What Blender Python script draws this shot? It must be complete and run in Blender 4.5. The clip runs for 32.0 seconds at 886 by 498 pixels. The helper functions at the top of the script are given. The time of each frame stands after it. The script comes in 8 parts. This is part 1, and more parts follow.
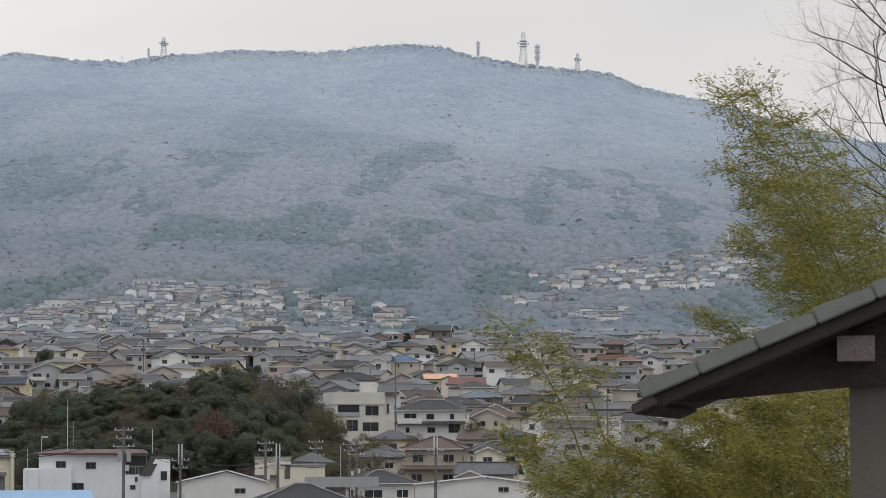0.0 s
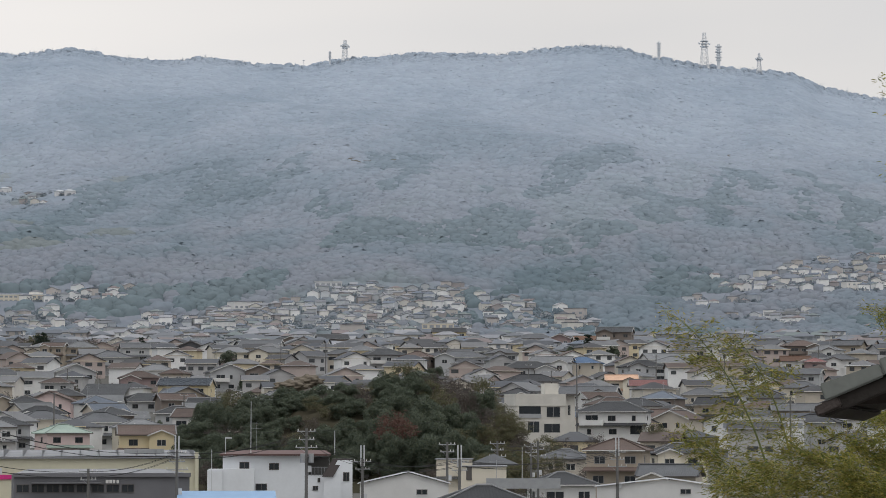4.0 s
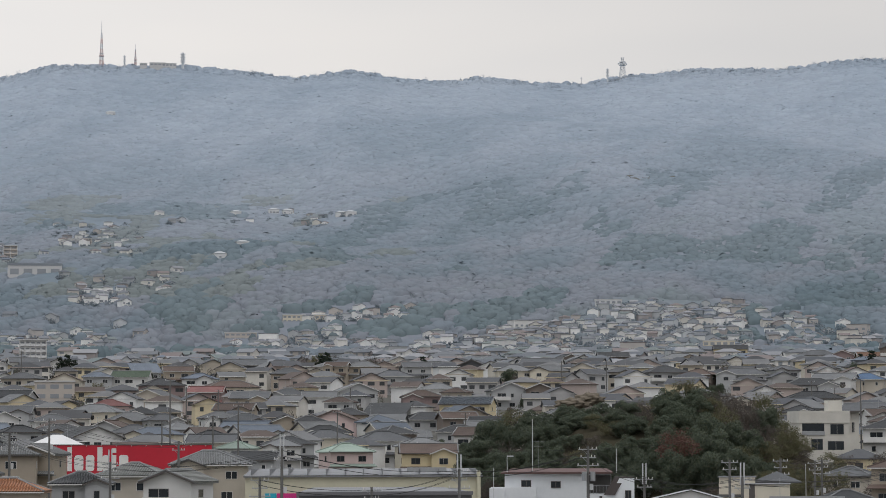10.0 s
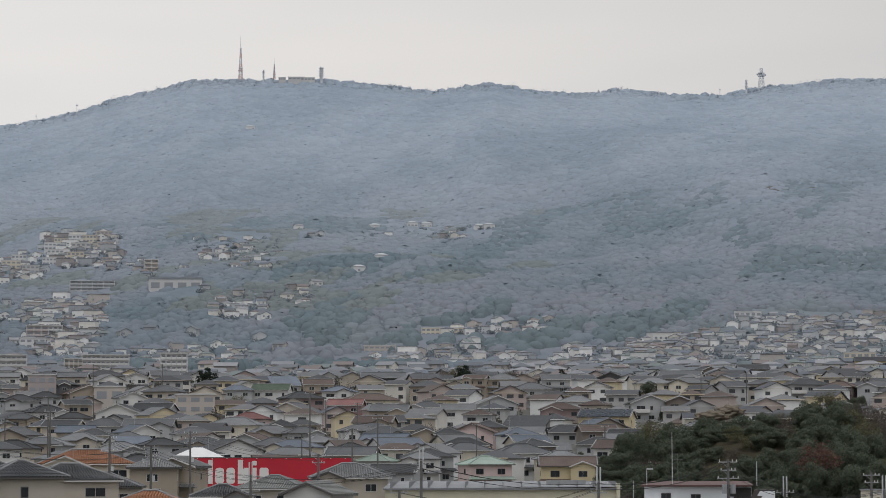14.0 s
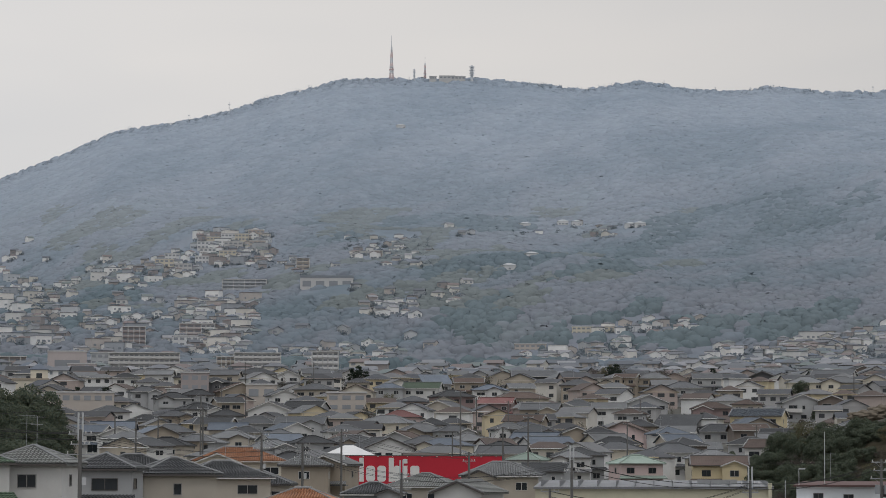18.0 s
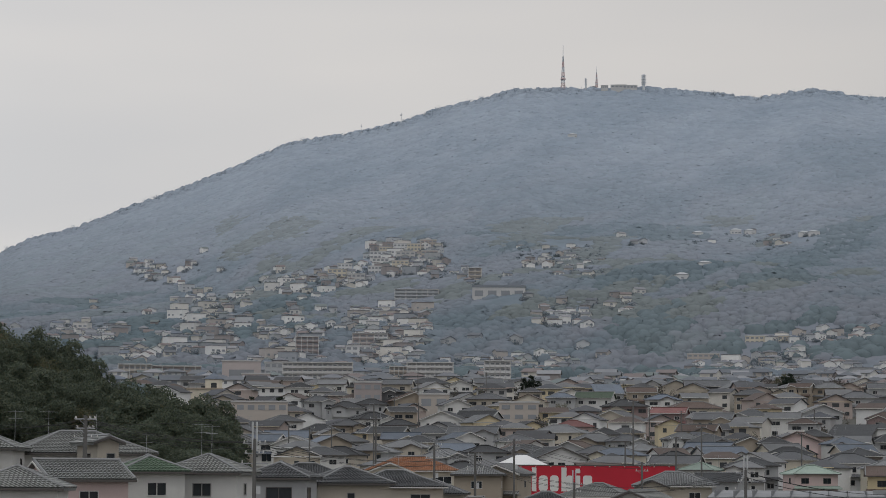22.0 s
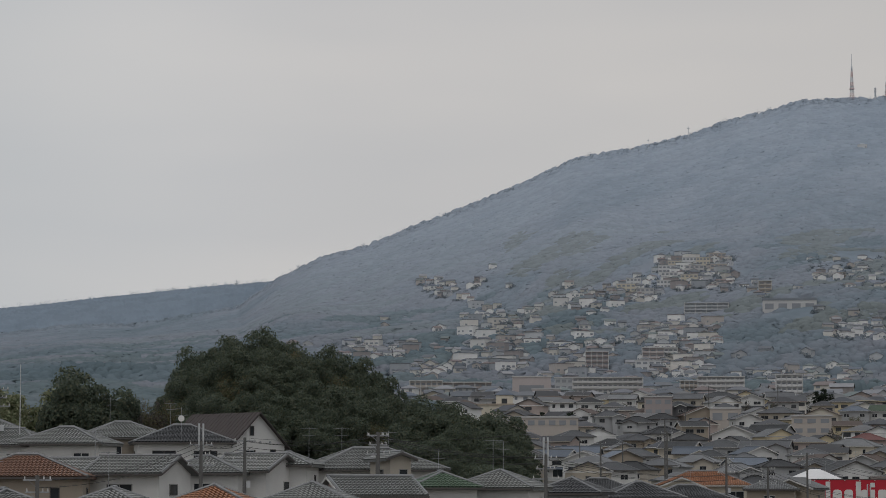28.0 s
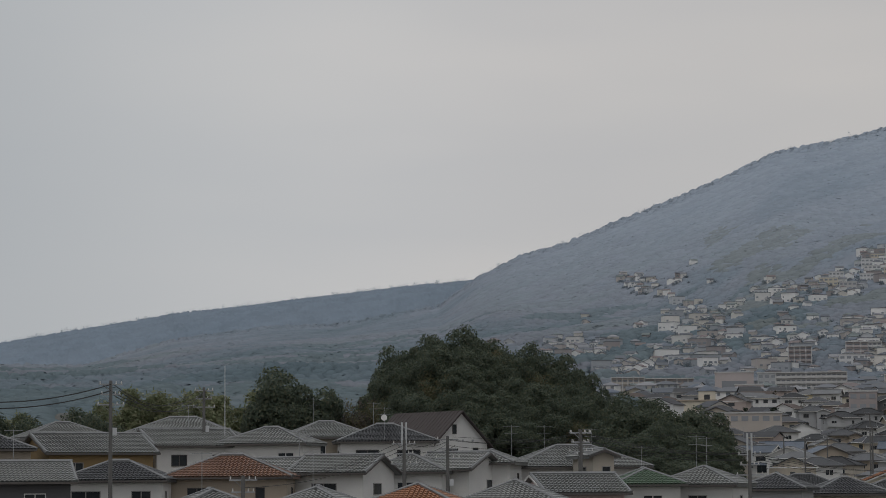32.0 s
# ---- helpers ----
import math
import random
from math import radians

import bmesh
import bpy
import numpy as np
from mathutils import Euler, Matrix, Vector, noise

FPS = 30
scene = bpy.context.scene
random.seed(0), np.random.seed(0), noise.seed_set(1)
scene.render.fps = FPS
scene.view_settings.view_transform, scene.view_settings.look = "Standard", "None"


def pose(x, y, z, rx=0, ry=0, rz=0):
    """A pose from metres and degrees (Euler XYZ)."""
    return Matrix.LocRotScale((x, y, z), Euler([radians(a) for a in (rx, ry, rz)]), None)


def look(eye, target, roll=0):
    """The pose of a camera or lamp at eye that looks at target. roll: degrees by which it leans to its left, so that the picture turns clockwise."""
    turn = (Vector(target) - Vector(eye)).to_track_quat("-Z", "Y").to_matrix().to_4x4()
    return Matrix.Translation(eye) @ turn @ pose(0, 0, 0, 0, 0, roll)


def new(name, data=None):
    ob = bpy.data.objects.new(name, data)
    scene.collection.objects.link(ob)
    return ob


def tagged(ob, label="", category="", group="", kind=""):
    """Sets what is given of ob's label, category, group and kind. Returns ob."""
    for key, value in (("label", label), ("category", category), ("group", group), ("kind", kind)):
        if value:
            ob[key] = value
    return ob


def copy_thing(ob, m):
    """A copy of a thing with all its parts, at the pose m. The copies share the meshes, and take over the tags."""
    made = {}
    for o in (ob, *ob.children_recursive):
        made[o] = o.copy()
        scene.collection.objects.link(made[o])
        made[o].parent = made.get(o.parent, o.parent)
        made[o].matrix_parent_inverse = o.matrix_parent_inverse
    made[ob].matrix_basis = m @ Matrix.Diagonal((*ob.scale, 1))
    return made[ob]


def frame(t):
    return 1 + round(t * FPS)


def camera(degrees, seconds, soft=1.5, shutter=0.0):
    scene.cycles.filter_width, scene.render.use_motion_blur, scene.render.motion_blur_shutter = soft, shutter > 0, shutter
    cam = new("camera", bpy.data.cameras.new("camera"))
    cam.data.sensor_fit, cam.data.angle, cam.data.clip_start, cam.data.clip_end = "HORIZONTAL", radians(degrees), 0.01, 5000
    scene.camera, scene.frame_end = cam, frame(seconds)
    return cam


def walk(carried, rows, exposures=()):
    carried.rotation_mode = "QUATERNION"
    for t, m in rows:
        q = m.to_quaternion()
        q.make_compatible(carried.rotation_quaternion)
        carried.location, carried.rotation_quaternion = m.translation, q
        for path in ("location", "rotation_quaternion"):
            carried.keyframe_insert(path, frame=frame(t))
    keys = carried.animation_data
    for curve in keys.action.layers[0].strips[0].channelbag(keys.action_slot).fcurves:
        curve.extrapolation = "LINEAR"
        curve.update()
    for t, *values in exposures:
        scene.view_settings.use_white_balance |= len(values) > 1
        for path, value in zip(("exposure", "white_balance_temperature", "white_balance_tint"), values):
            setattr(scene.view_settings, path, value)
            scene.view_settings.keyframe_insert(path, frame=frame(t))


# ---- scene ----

# the camera pans on a tripod on a terrace above the valley
EYE = 20.0
cam = camera(18.66, 32.0, 0.6)
ROWS = [
    (0, 0.000, 4.000, -0.100),
    (0.5, 0.442, 3.969, -0.065),
    (1, 1.027, 3.947, -0.011),
    (1.5, 1.706, 3.937, 0.058),
    (2, 2.237, 3.949, 0.050),
    (2.5, 2.712, 3.989, -0.018),
    (3, 3.137, 4.004, -0.029),
    (3.5, 3.480, 4.017, -0.001),
    (5.5, 5.311, 4.119, -0.055),
    (6, 5.874, 4.151, -0.081),
    (6.5, 6.330, 4.166, -0.103),
    (7, 6.717, 4.184, -0.160),
    (7.5, 7.157, 4.215, -0.189),
    (8, 7.692, 4.268, -0.315),
    (8.5, 8.222, 4.323, -0.341),
    (9, 8.742, 4.356, -0.265),
    (9.5, 9.272, 4.392, -0.215),
    (10, 9.799, 4.425, -0.142),
    (10.5, 10.315, 4.469, -0.115),
    (11, 10.734, 4.520, -0.066),
    (11.5, 11.132, 4.546, 0.001),
    (12, 11.443, 4.578, -0.019),
    (12.5, 11.874, 4.619, -0.042),
    (13, 12.167, 4.659, -0.128),
    (13.5, 12.455, 4.700, -0.146),
    (14, 12.747, 4.700, -0.128),
    (14.5, 13.059, 4.692, 0.002),
    (16.5, 14.780, 4.663, 0.181),
    (17, 15.182, 4.650, 0.159),
    (17.5, 15.590, 4.641, 0.133),
    (18, 15.956, 4.669, 0.135),
    (18.5, 16.347, 4.717, 0.156),
    (19, 17.029, 4.760, 0.183),
    (19.5, 17.599, 4.814, 0.192),
    (20, 17.947, 4.832, 0.216),
    (20.5, 18.195, 4.833, 0.247),
    (21, 18.674, 4.845, 0.247),
    (21.5, 19.273, 4.856, 0.319),
    (22, 19.623, 4.860, 0.279),
    (22.5, 19.945, 4.860, 0.277),
    (23, 20.535, 4.911, 0.178),
    (23.5, 21.131, 4.993, 0.016),
    (24, 21.480, 5.034, -0.067),
    (24.5, 21.843, 5.047, -0.115),
    (25, 22.480, 5.053, -0.047),
    (25.5, 23.163, 5.059, 0.000),
    (27.5, 25.260, 5.096, 0.109),
    (28, 25.769, 5.164, 0.048),
    (28.5, 26.291, 5.212, -0.042),
    (29, 26.782, 5.216, -0.099),
    (29.5, 27.209, 5.203, -0.133),
    (30, 27.710, 5.176, -0.164),
    (30.5, 28.246, 5.149, -0.199),
    (31, 28.757, 5.132, -0.248),
    (31.5, 29.337, 5.121, -0.273),
    (32, 30.028, 5.127, -0.388),
]
EXPOSURES = [(0.0, 0.05), (8.0, -0.04), (13.0, -0.18), (16.0, -0.27), (20.0, -0.42), (24.0, -0.57), (32.0, -0.80)]
walk(cam, [(t, pose(0, 0, EYE, 90 + pitch, 0, yaw) @ pose(0, 0, 0, 0, 0, roll)) for t, yaw, pitch, roll in ROWS], EXPOSURES)

# ---- light: a bright overcast afternoon ----
world = bpy.data.worlds.new("overcast_sky")
scene.world = world
world.use_nodes = True
wn, wl = world.node_tree.nodes, world.node_tree.links
wn.clear()
w_out = wn.new("ShaderNodeOutputWorld")
w_bg = wn.new("ShaderNodeBackground")
w_sky = wn.new("ShaderNodeTexSky")
w_sky.sky_type = "NISHITA"
w_sky.sun_disc = False
w_sky.sun_elevation, w_sky.sun_rotation = radians(73), radians(160)
w_sky.dust_density, w_sky.air_density = 4.0, 1.0
w_dim = wn.new("ShaderNodeMix")
w_dim.data_type = "RGBA"
w_dim.inputs[0].default_value = 0.9
w_mul = wn.new("ShaderNodeVectorMath")
w_mul.operation = "SCALE"
w_mul.inputs["Scale"].default_value = 0.06
wl.new(w_sky.outputs[0], w_mul.inputs[0])
# cloud cover: soft grey sheet with faint bands, a little brighter low down
w_co = wn.new("ShaderNodeTexCoord")
w_map = wn.new("ShaderNodeMapping")
w_map.inputs["Scale"].default_value = (2.2, 2.2, 9.0)
w_no = wn.new("ShaderNodeTexNoise")
w_no.inputs["Scale"].default_value, w_no.inputs["Detail"].default_value = 1.6, 3.0
w_ramp = wn.new("ShaderNodeValToRGB")
w_ramp.color_ramp.elements[0].position, w_ramp.color_ramp.elements[0].color = 0.3, (0.715, 0.71, 0.715, 1)
w_ramp.color_ramp.elements[1].position, w_ramp.color_ramp.elements[1].color = 0.7, (0.83, 0.80, 0.775, 1)
wl.new(w_co.outputs["Generated"], w_map.inputs[0])
wl.new(w_map.outputs[0], w_no.inputs[0])
wl.new(w_no.outputs[0], w_ramp.inputs[0])
# higher up the cloud is cooler
w_sep = wn.new("ShaderNodeSeparateXYZ")
wl.new(w_co.outputs["Generated"], w_sep.inputs[0])
w_high = wn.new("ShaderNodeMapRange")
w_high.interpolation_type = "SMOOTHSTEP"
w_high.inputs[1].default_value, w_high.inputs[2].default_value = 0.16, 0.55
wl.new(w_sep.outputs[2], w_high.inputs[0])
w_cool = wn.new("ShaderNodeMix")
w_cool.data_type = "RGBA"
w_cool.inputs[7].default_value = (0.78, 0.815, 0.87, 1)
wl.new(w_high.outputs[0], w_cool.inputs[0])
wl.new(w_ramp.outputs[0], w_cool.inputs[6])
wl.new(w_mul.outputs[0], w_dim.inputs[6])
wl.new(w_cool.outputs[2], w_dim.inputs[7])
# far to the west the cloud is thicker and bluer
w_far = wn.new("ShaderNodeMapRange")
w_far.interpolation_type = "SMOOTHSTEP"
w_far.inputs[1].default_value, w_far.inputs[2].default_value = 0.72, 0.90
w_far.inputs[4].default_value = 0.75
w_blue = wn.new("ShaderNodeMix")
w_blue.data_type = "RGBA"
w_blue.inputs[7].default_value = (0.63, 0.69, 0.745, 1)
wl.new(w_far.outputs[0], w_blue.inputs[0])
wl.new(w_dim.outputs[2], w_blue.inputs[6])
wl.new(w_blue.outputs[2], w_bg.inputs[0])
# the cloud is thinner and brighter towards the west
w_dot = wn.new("ShaderNodeVectorMath")
w_dot.operation = "DOT_PRODUCT"
w_dot.inputs[1].default_value = (-0.94, 0.34, 0)
wl.new(w_co.outputs["Generated"], w_dot.inputs[0])
w_west = wn.new("ShaderNodeMapRange")
w_west.inputs[1].default_value, w_west.inputs[2].default_value = 0.36, 0.82
w_west.inputs[3].default_value, w_west.inputs[4].default_value = 1.0, 1.34
wl.new(w_dot.outputs["Value"], w_west.inputs[0])
wl.new(w_dot.outputs["Value"], w_far.inputs[0])
w_low, w_both = wn.new("ShaderNodeMapRange"), wn.new("ShaderNodeMath")
w_low.interpolation_type = "SMOOTHSTEP"
w_low.inputs[1].default_value, w_low.inputs[2].default_value = 0.755, 0.90
w_low.inputs[3].default_value, w_low.inputs[4].default_value = 1.0, 0.76
w_both.operation = "MULTIPLY"
wl.new(w_dot.outputs["Value"], w_low.inputs[0])
wl.new(w_west.outputs[0], w_both.inputs[0])
wl.new(w_low.outputs[0], w_both.inputs[1])
wl.new(w_both.outputs[0], w_bg.inputs[1])
wl.new(w_bg.outputs[0], w_out.inputs[0])
sun = new("sun", bpy.data.lights.new("sun", "SUN"))
sun.data.energy, sun.data.angle, sun.data.color = 1.5, radians(50), (1.0, 0.97, 0.94)
sun.matrix_world = look((0, 0, 300), (-25, 70, 50), 0)

# ---- materials ----
def mat(name, colour, rough=0.8, vary=0.15, scale=0.6, bump=0.0, fine=12.0, island=0.0, per_object=0.0, metal=0.0, spec=0.3):
    """A plain painted, plastered or earthen surface with stains at two scales."""
    m = bpy.data.materials.new(name)
    m.use_nodes = True
    n, l = m.node_tree.nodes, m.node_tree.links
    b = n["Principled BSDF"]
    b.inputs["Roughness"].default_value, b.inputs["Metallic"].default_value = rough, metal
    b.inputs["Specular IOR Level"].default_value = spec
    geo = n.new("ShaderNodeNewGeometry")
    big, small = n.new("ShaderNodeTexNoise"), n.new("ShaderNodeTexNoise")
    big.inputs["Scale"].default_value, big.inputs["Detail"].default_value = scale, 4.0
    small.inputs["Scale"].default_value, small.inputs["Detail"].default_value = fine, 3.0
    l.new(geo.outputs["Position"], big.inputs[0])
    l.new(geo.outputs["Position"], small.inputs[0])
    add = n.new("ShaderNodeMath")
    add.operation = "MULTIPLY_ADD"
    add.inputs[1].default_value = 0.5
    l.new(small.outputs[0], add.inputs[0])
    l.new(big.outputs[0], add.inputs[2])
    rng = n.new("ShaderNodeMapRange")
    rng.inputs[1].default_value, rng.inputs[2].default_value = 0.4, 1.1
    rng.inputs[3].default_value, rng.inputs[4].default_value = 1 - vary, 1 + vary
    l.new(add.outputs[0], rng.inputs[0])
    hsv = n.new("ShaderNodeHueSaturation")
    hsv.inputs["Color"].default_value = (*colour, 1)
    last = rng.outputs[0]
    for amount, source in ((island, geo.outputs["Random Per Island"]), (per_object, None)):
        if amount:
            if source is None:
                source = n.new("ShaderNodeObjectInfo").outputs["Random"]
            r2 = n.new("ShaderNodeMapRange")
            r2.inputs[3].default_value, r2.inputs[4].default_value = 1 - amount, 1 + amount
            l.new(source, r2.inputs[0])
            mu = n.new("ShaderNodeMath")
            mu.operation = "MULTIPLY"
            l.new(last, mu.inputs[0])
            l.new(r2.outputs[0], mu.inputs[1])
            last = mu.outputs[0]
    l.new(last, hsv.inputs["Value"])
    l.new(hsv.outputs[0], b.inputs["Base Color"])
    if bump:
        bp = n.new("ShaderNodeBump")
        bp.inputs["Strength"].default_value, bp.inputs["Distance"].default_value = bump, 0.05
        l.new(small.outputs[0], bp.inputs["Height"])
        l.new(bp.outputs[0], b.inputs["Normal"])
    return m


def palette_mat(name, colours, rough=0.8, vary=0.12, scale=0.05, fine=0.5):
    """A surface whose separate pieces each take one of several colours."""
    m = mat(name, (0.5, 0.5, 0.5), rough, vary, scale, 0, fine)
    n, l = m.node_tree.nodes, m.node_tree.links
    geo = n.new("ShaderNodeNewGeometry")
    ramp = n.new("ShaderNodeValToRGB")
    ramp.color_ramp.interpolation = "CONSTANT"
    el = ramp.color_ramp.elements
    while len(el) < len(colours):
        el.new(0.5)
    for i, c in enumerate(colours):
        el[i].position, el[i].color = i / len(colours), (*c, 1)
    l.new(geo.outputs["Random Per Island"], ramp.inputs[0])
    hsv = next(k for k in n if k.type == "HUE_SAT")
    l.new(ramp.outputs[0], hsv.inputs["Color"])
    return m


def tile_mat(name, colour, rough=0.72, column=0.30, course=0.28, strength=0.6, vary=0.18):
    """Roof tiles: rounded columns and overlapping courses, laid out in metres along the slope."""
    m = mat(name, colour, rough, vary, 0.35, 0, 6.0, 0, 0.22, 0, 0.2)
    n, l = m.node_tree.nodes, m.node_tree.links
    uv = n.new("ShaderNodeUVMap")
    sep = n.new("ShaderNodeSeparateXYZ")
    l.new(uv.outputs[0], sep.inputs[0])
    hs = []
    for k, size in ((0, column), (1, course)):
        d = n.new("ShaderNodeMath")
        d.operation = "DIVIDE"
        d.inputs[1].default_value = size
        l.new(sep.outputs[k], d.inputs[0])
        fr = n.new("ShaderNodeMath")
        fr.operation = "FRACT" if k else "PINGPONG"
        if not k:
            fr.inputs[1].default_value = 0.5
        l.new(d.outputs[0], fr.inputs[0])
        hs.append(fr.outputs[0])
    su = n.new("ShaderNodeMath")
    su.operation = "SUBTRACT"
    l.new(hs[0], su.inputs[0])
    l.new(hs[1], su.inputs[1])
    bp = n.new("ShaderNodeBump")
    bp.inputs["Strength"].default_value, bp.inputs["Distance"].default_value = strength, 0.06
    l.new(su.outputs[0], bp.inputs["Height"])
    l.new(bp.outputs[0], n["Principled BSDF"].inputs["Normal"])
    return m


def glass_mat(name, colour=(0.03, 0.035, 0.04)):
    m = mat(name, colour, 0.08, 0.2, 1.5)
    m.node_tree.nodes["Principled BSDF"].inputs["Specular IOR Level"].default_value = 0.5
    return m


WALL = {k: mat("plaster_" + k, c, 0.85, 0.1, 0.5, 0.15) for k, c in dict(
    white=(0.62, 0.615, 0.60), cream=(0.64, 0.59, 0.49), beige=(0.49, 0.445, 0.38), tan=(0.37, 0.32, 0.26), yellow=(0.60, 0.51, 0.33),
    offwhite=(0.66, 0.65, 0.63), grey=(0.40, 0.405, 0.41), pink=(0.58, 0.46, 0.44), rose=(0.27, 0.205, 0.20), brown=(0.19, 0.16, 0.14), ochre=(0.29, 0.205, 0.105), dark=(0.10, 0.10, 0.105)).items()}
ROOF = {k: tile_mat("roof_tiles_" + k, c) for k, c in dict(
    grey=(0.10, 0.104, 0.11), dark=(0.052, 0.054, 0.057), silver=(0.155, 0.16, 0.165), slate=(0.12, 0.14, 0.17), brown=(0.10, 0.075, 0.065),
    orange=(0.29, 0.145, 0.085), red=(0.19, 0.095, 0.09), green=(0.07, 0.095, 0.068), mint=(0.26, 0.32, 0.28), blue=(0.10, 0.16, 0.26), rust=(0.135, 0.08, 0.056), peach=(0.46, 0.30, 0.21)).items()}
METAL_ROOF = {k: mat("sheet_roof_" + k, c, 0.7, 0.12, 0.4, 0, 3.0, 0, 0, 0, 0.2) for k, c in dict(dark=(0.07, 0.06, 0.058), maroon=(0.12, 0.075, 0.07), white=(0.62, 0.62, 0.62), grey=(0.32, 0.33, 0.34)).items()}
GLASS = glass_mat("window_glass")
FRAME = mat("window_frame_aluminium", (0.30, 0.29, 0.28), 0.5, 0.1, 2.0)
TRIM = mat("white_trim", (0.6, 0.59, 0.57), 0.6, 0.08, 1.0)
DARK_TRIM = mat("dark_trim", (0.10, 0.09, 0.085), 0.6, 0.1, 1.0)
CONCRETE = mat("concrete_pole", (0.14, 0.137, 0.132), 0.85, 0.15, 0.8, 0.1)
STEEL = mat("galvanised_steel", (0.36, 0.37, 0.38), 0.45, 0.12, 2.0, 0, 12, 0, 0, 0.5)
CABLE = mat("black_cable", (0.03, 0.03, 0.03), 0.6, 0.1, 2.0)
def kawara_mat(name, colour, rough=0.45, column=0.33, course=0.28):
    """Glazed pan tiles with dark gaps between the columns and under each course."""
    m = mat(name, colour, rough, 0.22, 0.5, 0, 9.0, 0, 0.15, 0, 0.5)
    n, l = m.node_tree.nodes, m.node_tree.links
    uv, sep = n.new("ShaderNodeUVMap"), n.new("ShaderNodeSeparateXYZ")
    l.new(uv.outputs[0], sep.inputs[0])
    last = None
    for k, size, lo, hi in ((0, column, 0.30, 0.62), (1, course, 0.22, 0.5)):
        d, fr, band = n.new("ShaderNodeMath"), n.new("ShaderNodeMath"), n.new("ShaderNodeMapRange")
        d.operation, fr.operation = "DIVIDE", "FRACT"
        d.inputs[1].default_value = size
        l.new(sep.outputs[k], d.inputs[0])
        l.new(d.outputs[0], fr.inputs[0])
        band.inputs[1].default_value, band.inputs[2].default_value = lo - 0.12, hi - 0.12
        band.inputs[3].default_value, band.inputs[4].default_value = 0.74, 1.06
        l.new(fr.outputs[0], band.inputs[0])
        if last is None:
            last = band.outputs[0]
        else:
            mu = n.new("ShaderNodeMath")
            mu.operation = "MULTIPLY"
            l.new(last, mu.inputs[0])
            l.new(band.outputs[0], mu.inputs[1])
            last = mu.outputs[0]
    hsv = next(k for k in n if k.type == "HUE_SAT")
    old = hsv.inputs["Value"].links[0].from_socket
    mu = n.new("ShaderNodeMath")
    mu.operation = "MULTIPLY"
    l.new(old, mu.inputs[0])
    l.new(last, mu.inputs[1])
    l.new(mu.outputs[0], hsv.inputs["Value"])
    return m


KAWARA = {k: kawara_mat("glazed_tiles_" + k, c) for k, c in dict(silver=(0.225, 0.232, 0.222), grey=(0.205, 0.21, 0.212), dark=(0.085, 0.088, 0.092), green=(0.10, 0.15, 0.10), rust=(0.19, 0.105, 0.07), orange=(0.34, 0.165, 0.09), slate=(0.13, 0.15, 0.175)).items()}
RIDGE = mat("pale_ridge_tiles", (0.19, 0.195, 0.198), 0.6, 0.25, 1.0, 0, 8)

# ---- the lie of the land; bearings in degrees, positive to the left of due north (+y) ----
def lattice(ix, iy, seed):
    h = (ix.astype(np.int64) * 374761393 + iy.astype(np.int64) * 668265263 + seed * 1442695041) & 0x7FFFFFFF
    h = (h ^ (h >> 13)) * 1274126177 & 0x7FFFFFFF
    return ((h ^ (h >> 16)) & 0xFFFF) / 65535.0


def soft_noise(x, y, seed=0):
    ix, iy = np.floor(x), np.floor(y)
    fx, fy = x - ix, y - iy
    fx, fy = fx * fx * (3 - 2 * fx), fy * fy * (3 - 2 * fy)
    a, b = lattice(ix, iy, seed), lattice(ix + 1, iy, seed)
    c, d = lattice(ix, iy + 1, seed), lattice(ix + 1, iy + 1, seed)
    return (a * (1 - fx) + b * fx) * (1 - fy) + (c * (1 - fx) + d * fx) * fy


def fractal(x, y, seed=0, octaves=4):
    return sum(soft_noise(x * 2 ** k, y * 2 ** k, seed + k) / 2 ** k for k in range(octaves)) / (2 - 2 ** (1 - octaves))


def step(a, b, v):
    s = np.clip((v - a) / (b - a), 0, 1)
    return s * s * (3 - 2 * s)


# height over distance: terrace, valley floor, rising town
TOWN_D = [0, 6, 15, 40, 120, 180, 280, 400, 520, 640, 780, 840, 900, 960, 1150, 1300, 1450, 1600, 5000]
TOWN_Z = [-1.7, -1.9, -5, -9, -11, -11, -10.5, -9, -5.2, 1.9, 11.9, 18.5, 25.2, 28, 37, 46, 55, 62, 62]
WEST_Z = [-1.7, -1.9, -4, -7, -8, -5.5, -1.0, 0.0, 0.0, 2.5, 11.9, 18.5, 25.2, 28, 37, 46, 55, 62, 62]
# crest of the mountain range by bearing, as degrees above the level
CREST_B = [-60, -30, -9.4, -8.3, -6.6, -5.6, -4.2, -3.6, -2.6, -1.4, -0.7, 0, 0.8, 1.5, 2.7, 4.3, 5.8, 6.8, 8, 9, 9.7, 10.7, 11.7, 12.9, 14.3, 15.4,
           18.1, 19.7, 20.7, 21.7, 22.9, 24.1, 25.1, 26.2, 27.4, 28.5, 29.3, 30.1, 32.3, 33.7, 35.8, 37.6, 39.4, 60]
CREST_E = [2.09, 3.89, 5.94, 6.09, 6.59, 6.89, 7.21, 7.49, 7.61, 7.74, 7.89, 8.09, 8.15, 8.09, 7.97, 7.99, 7.89, 7.72, 7.75, 7.88, 7.78, 7.84, 8.02, 7.87, 8.0, 8.09,
           8.06, 7.66, 7.32, 7.1, 6.91, 6.35, 5.94, 5.51, 5.02, 4.72, 4.32, 3.74, 3.34, 3.31, 3.01, 2.49, 2.49, 1.89]
FAR_B = [20, 29, 31, 34.4, 35.6, 37.4, 39.4, 60]
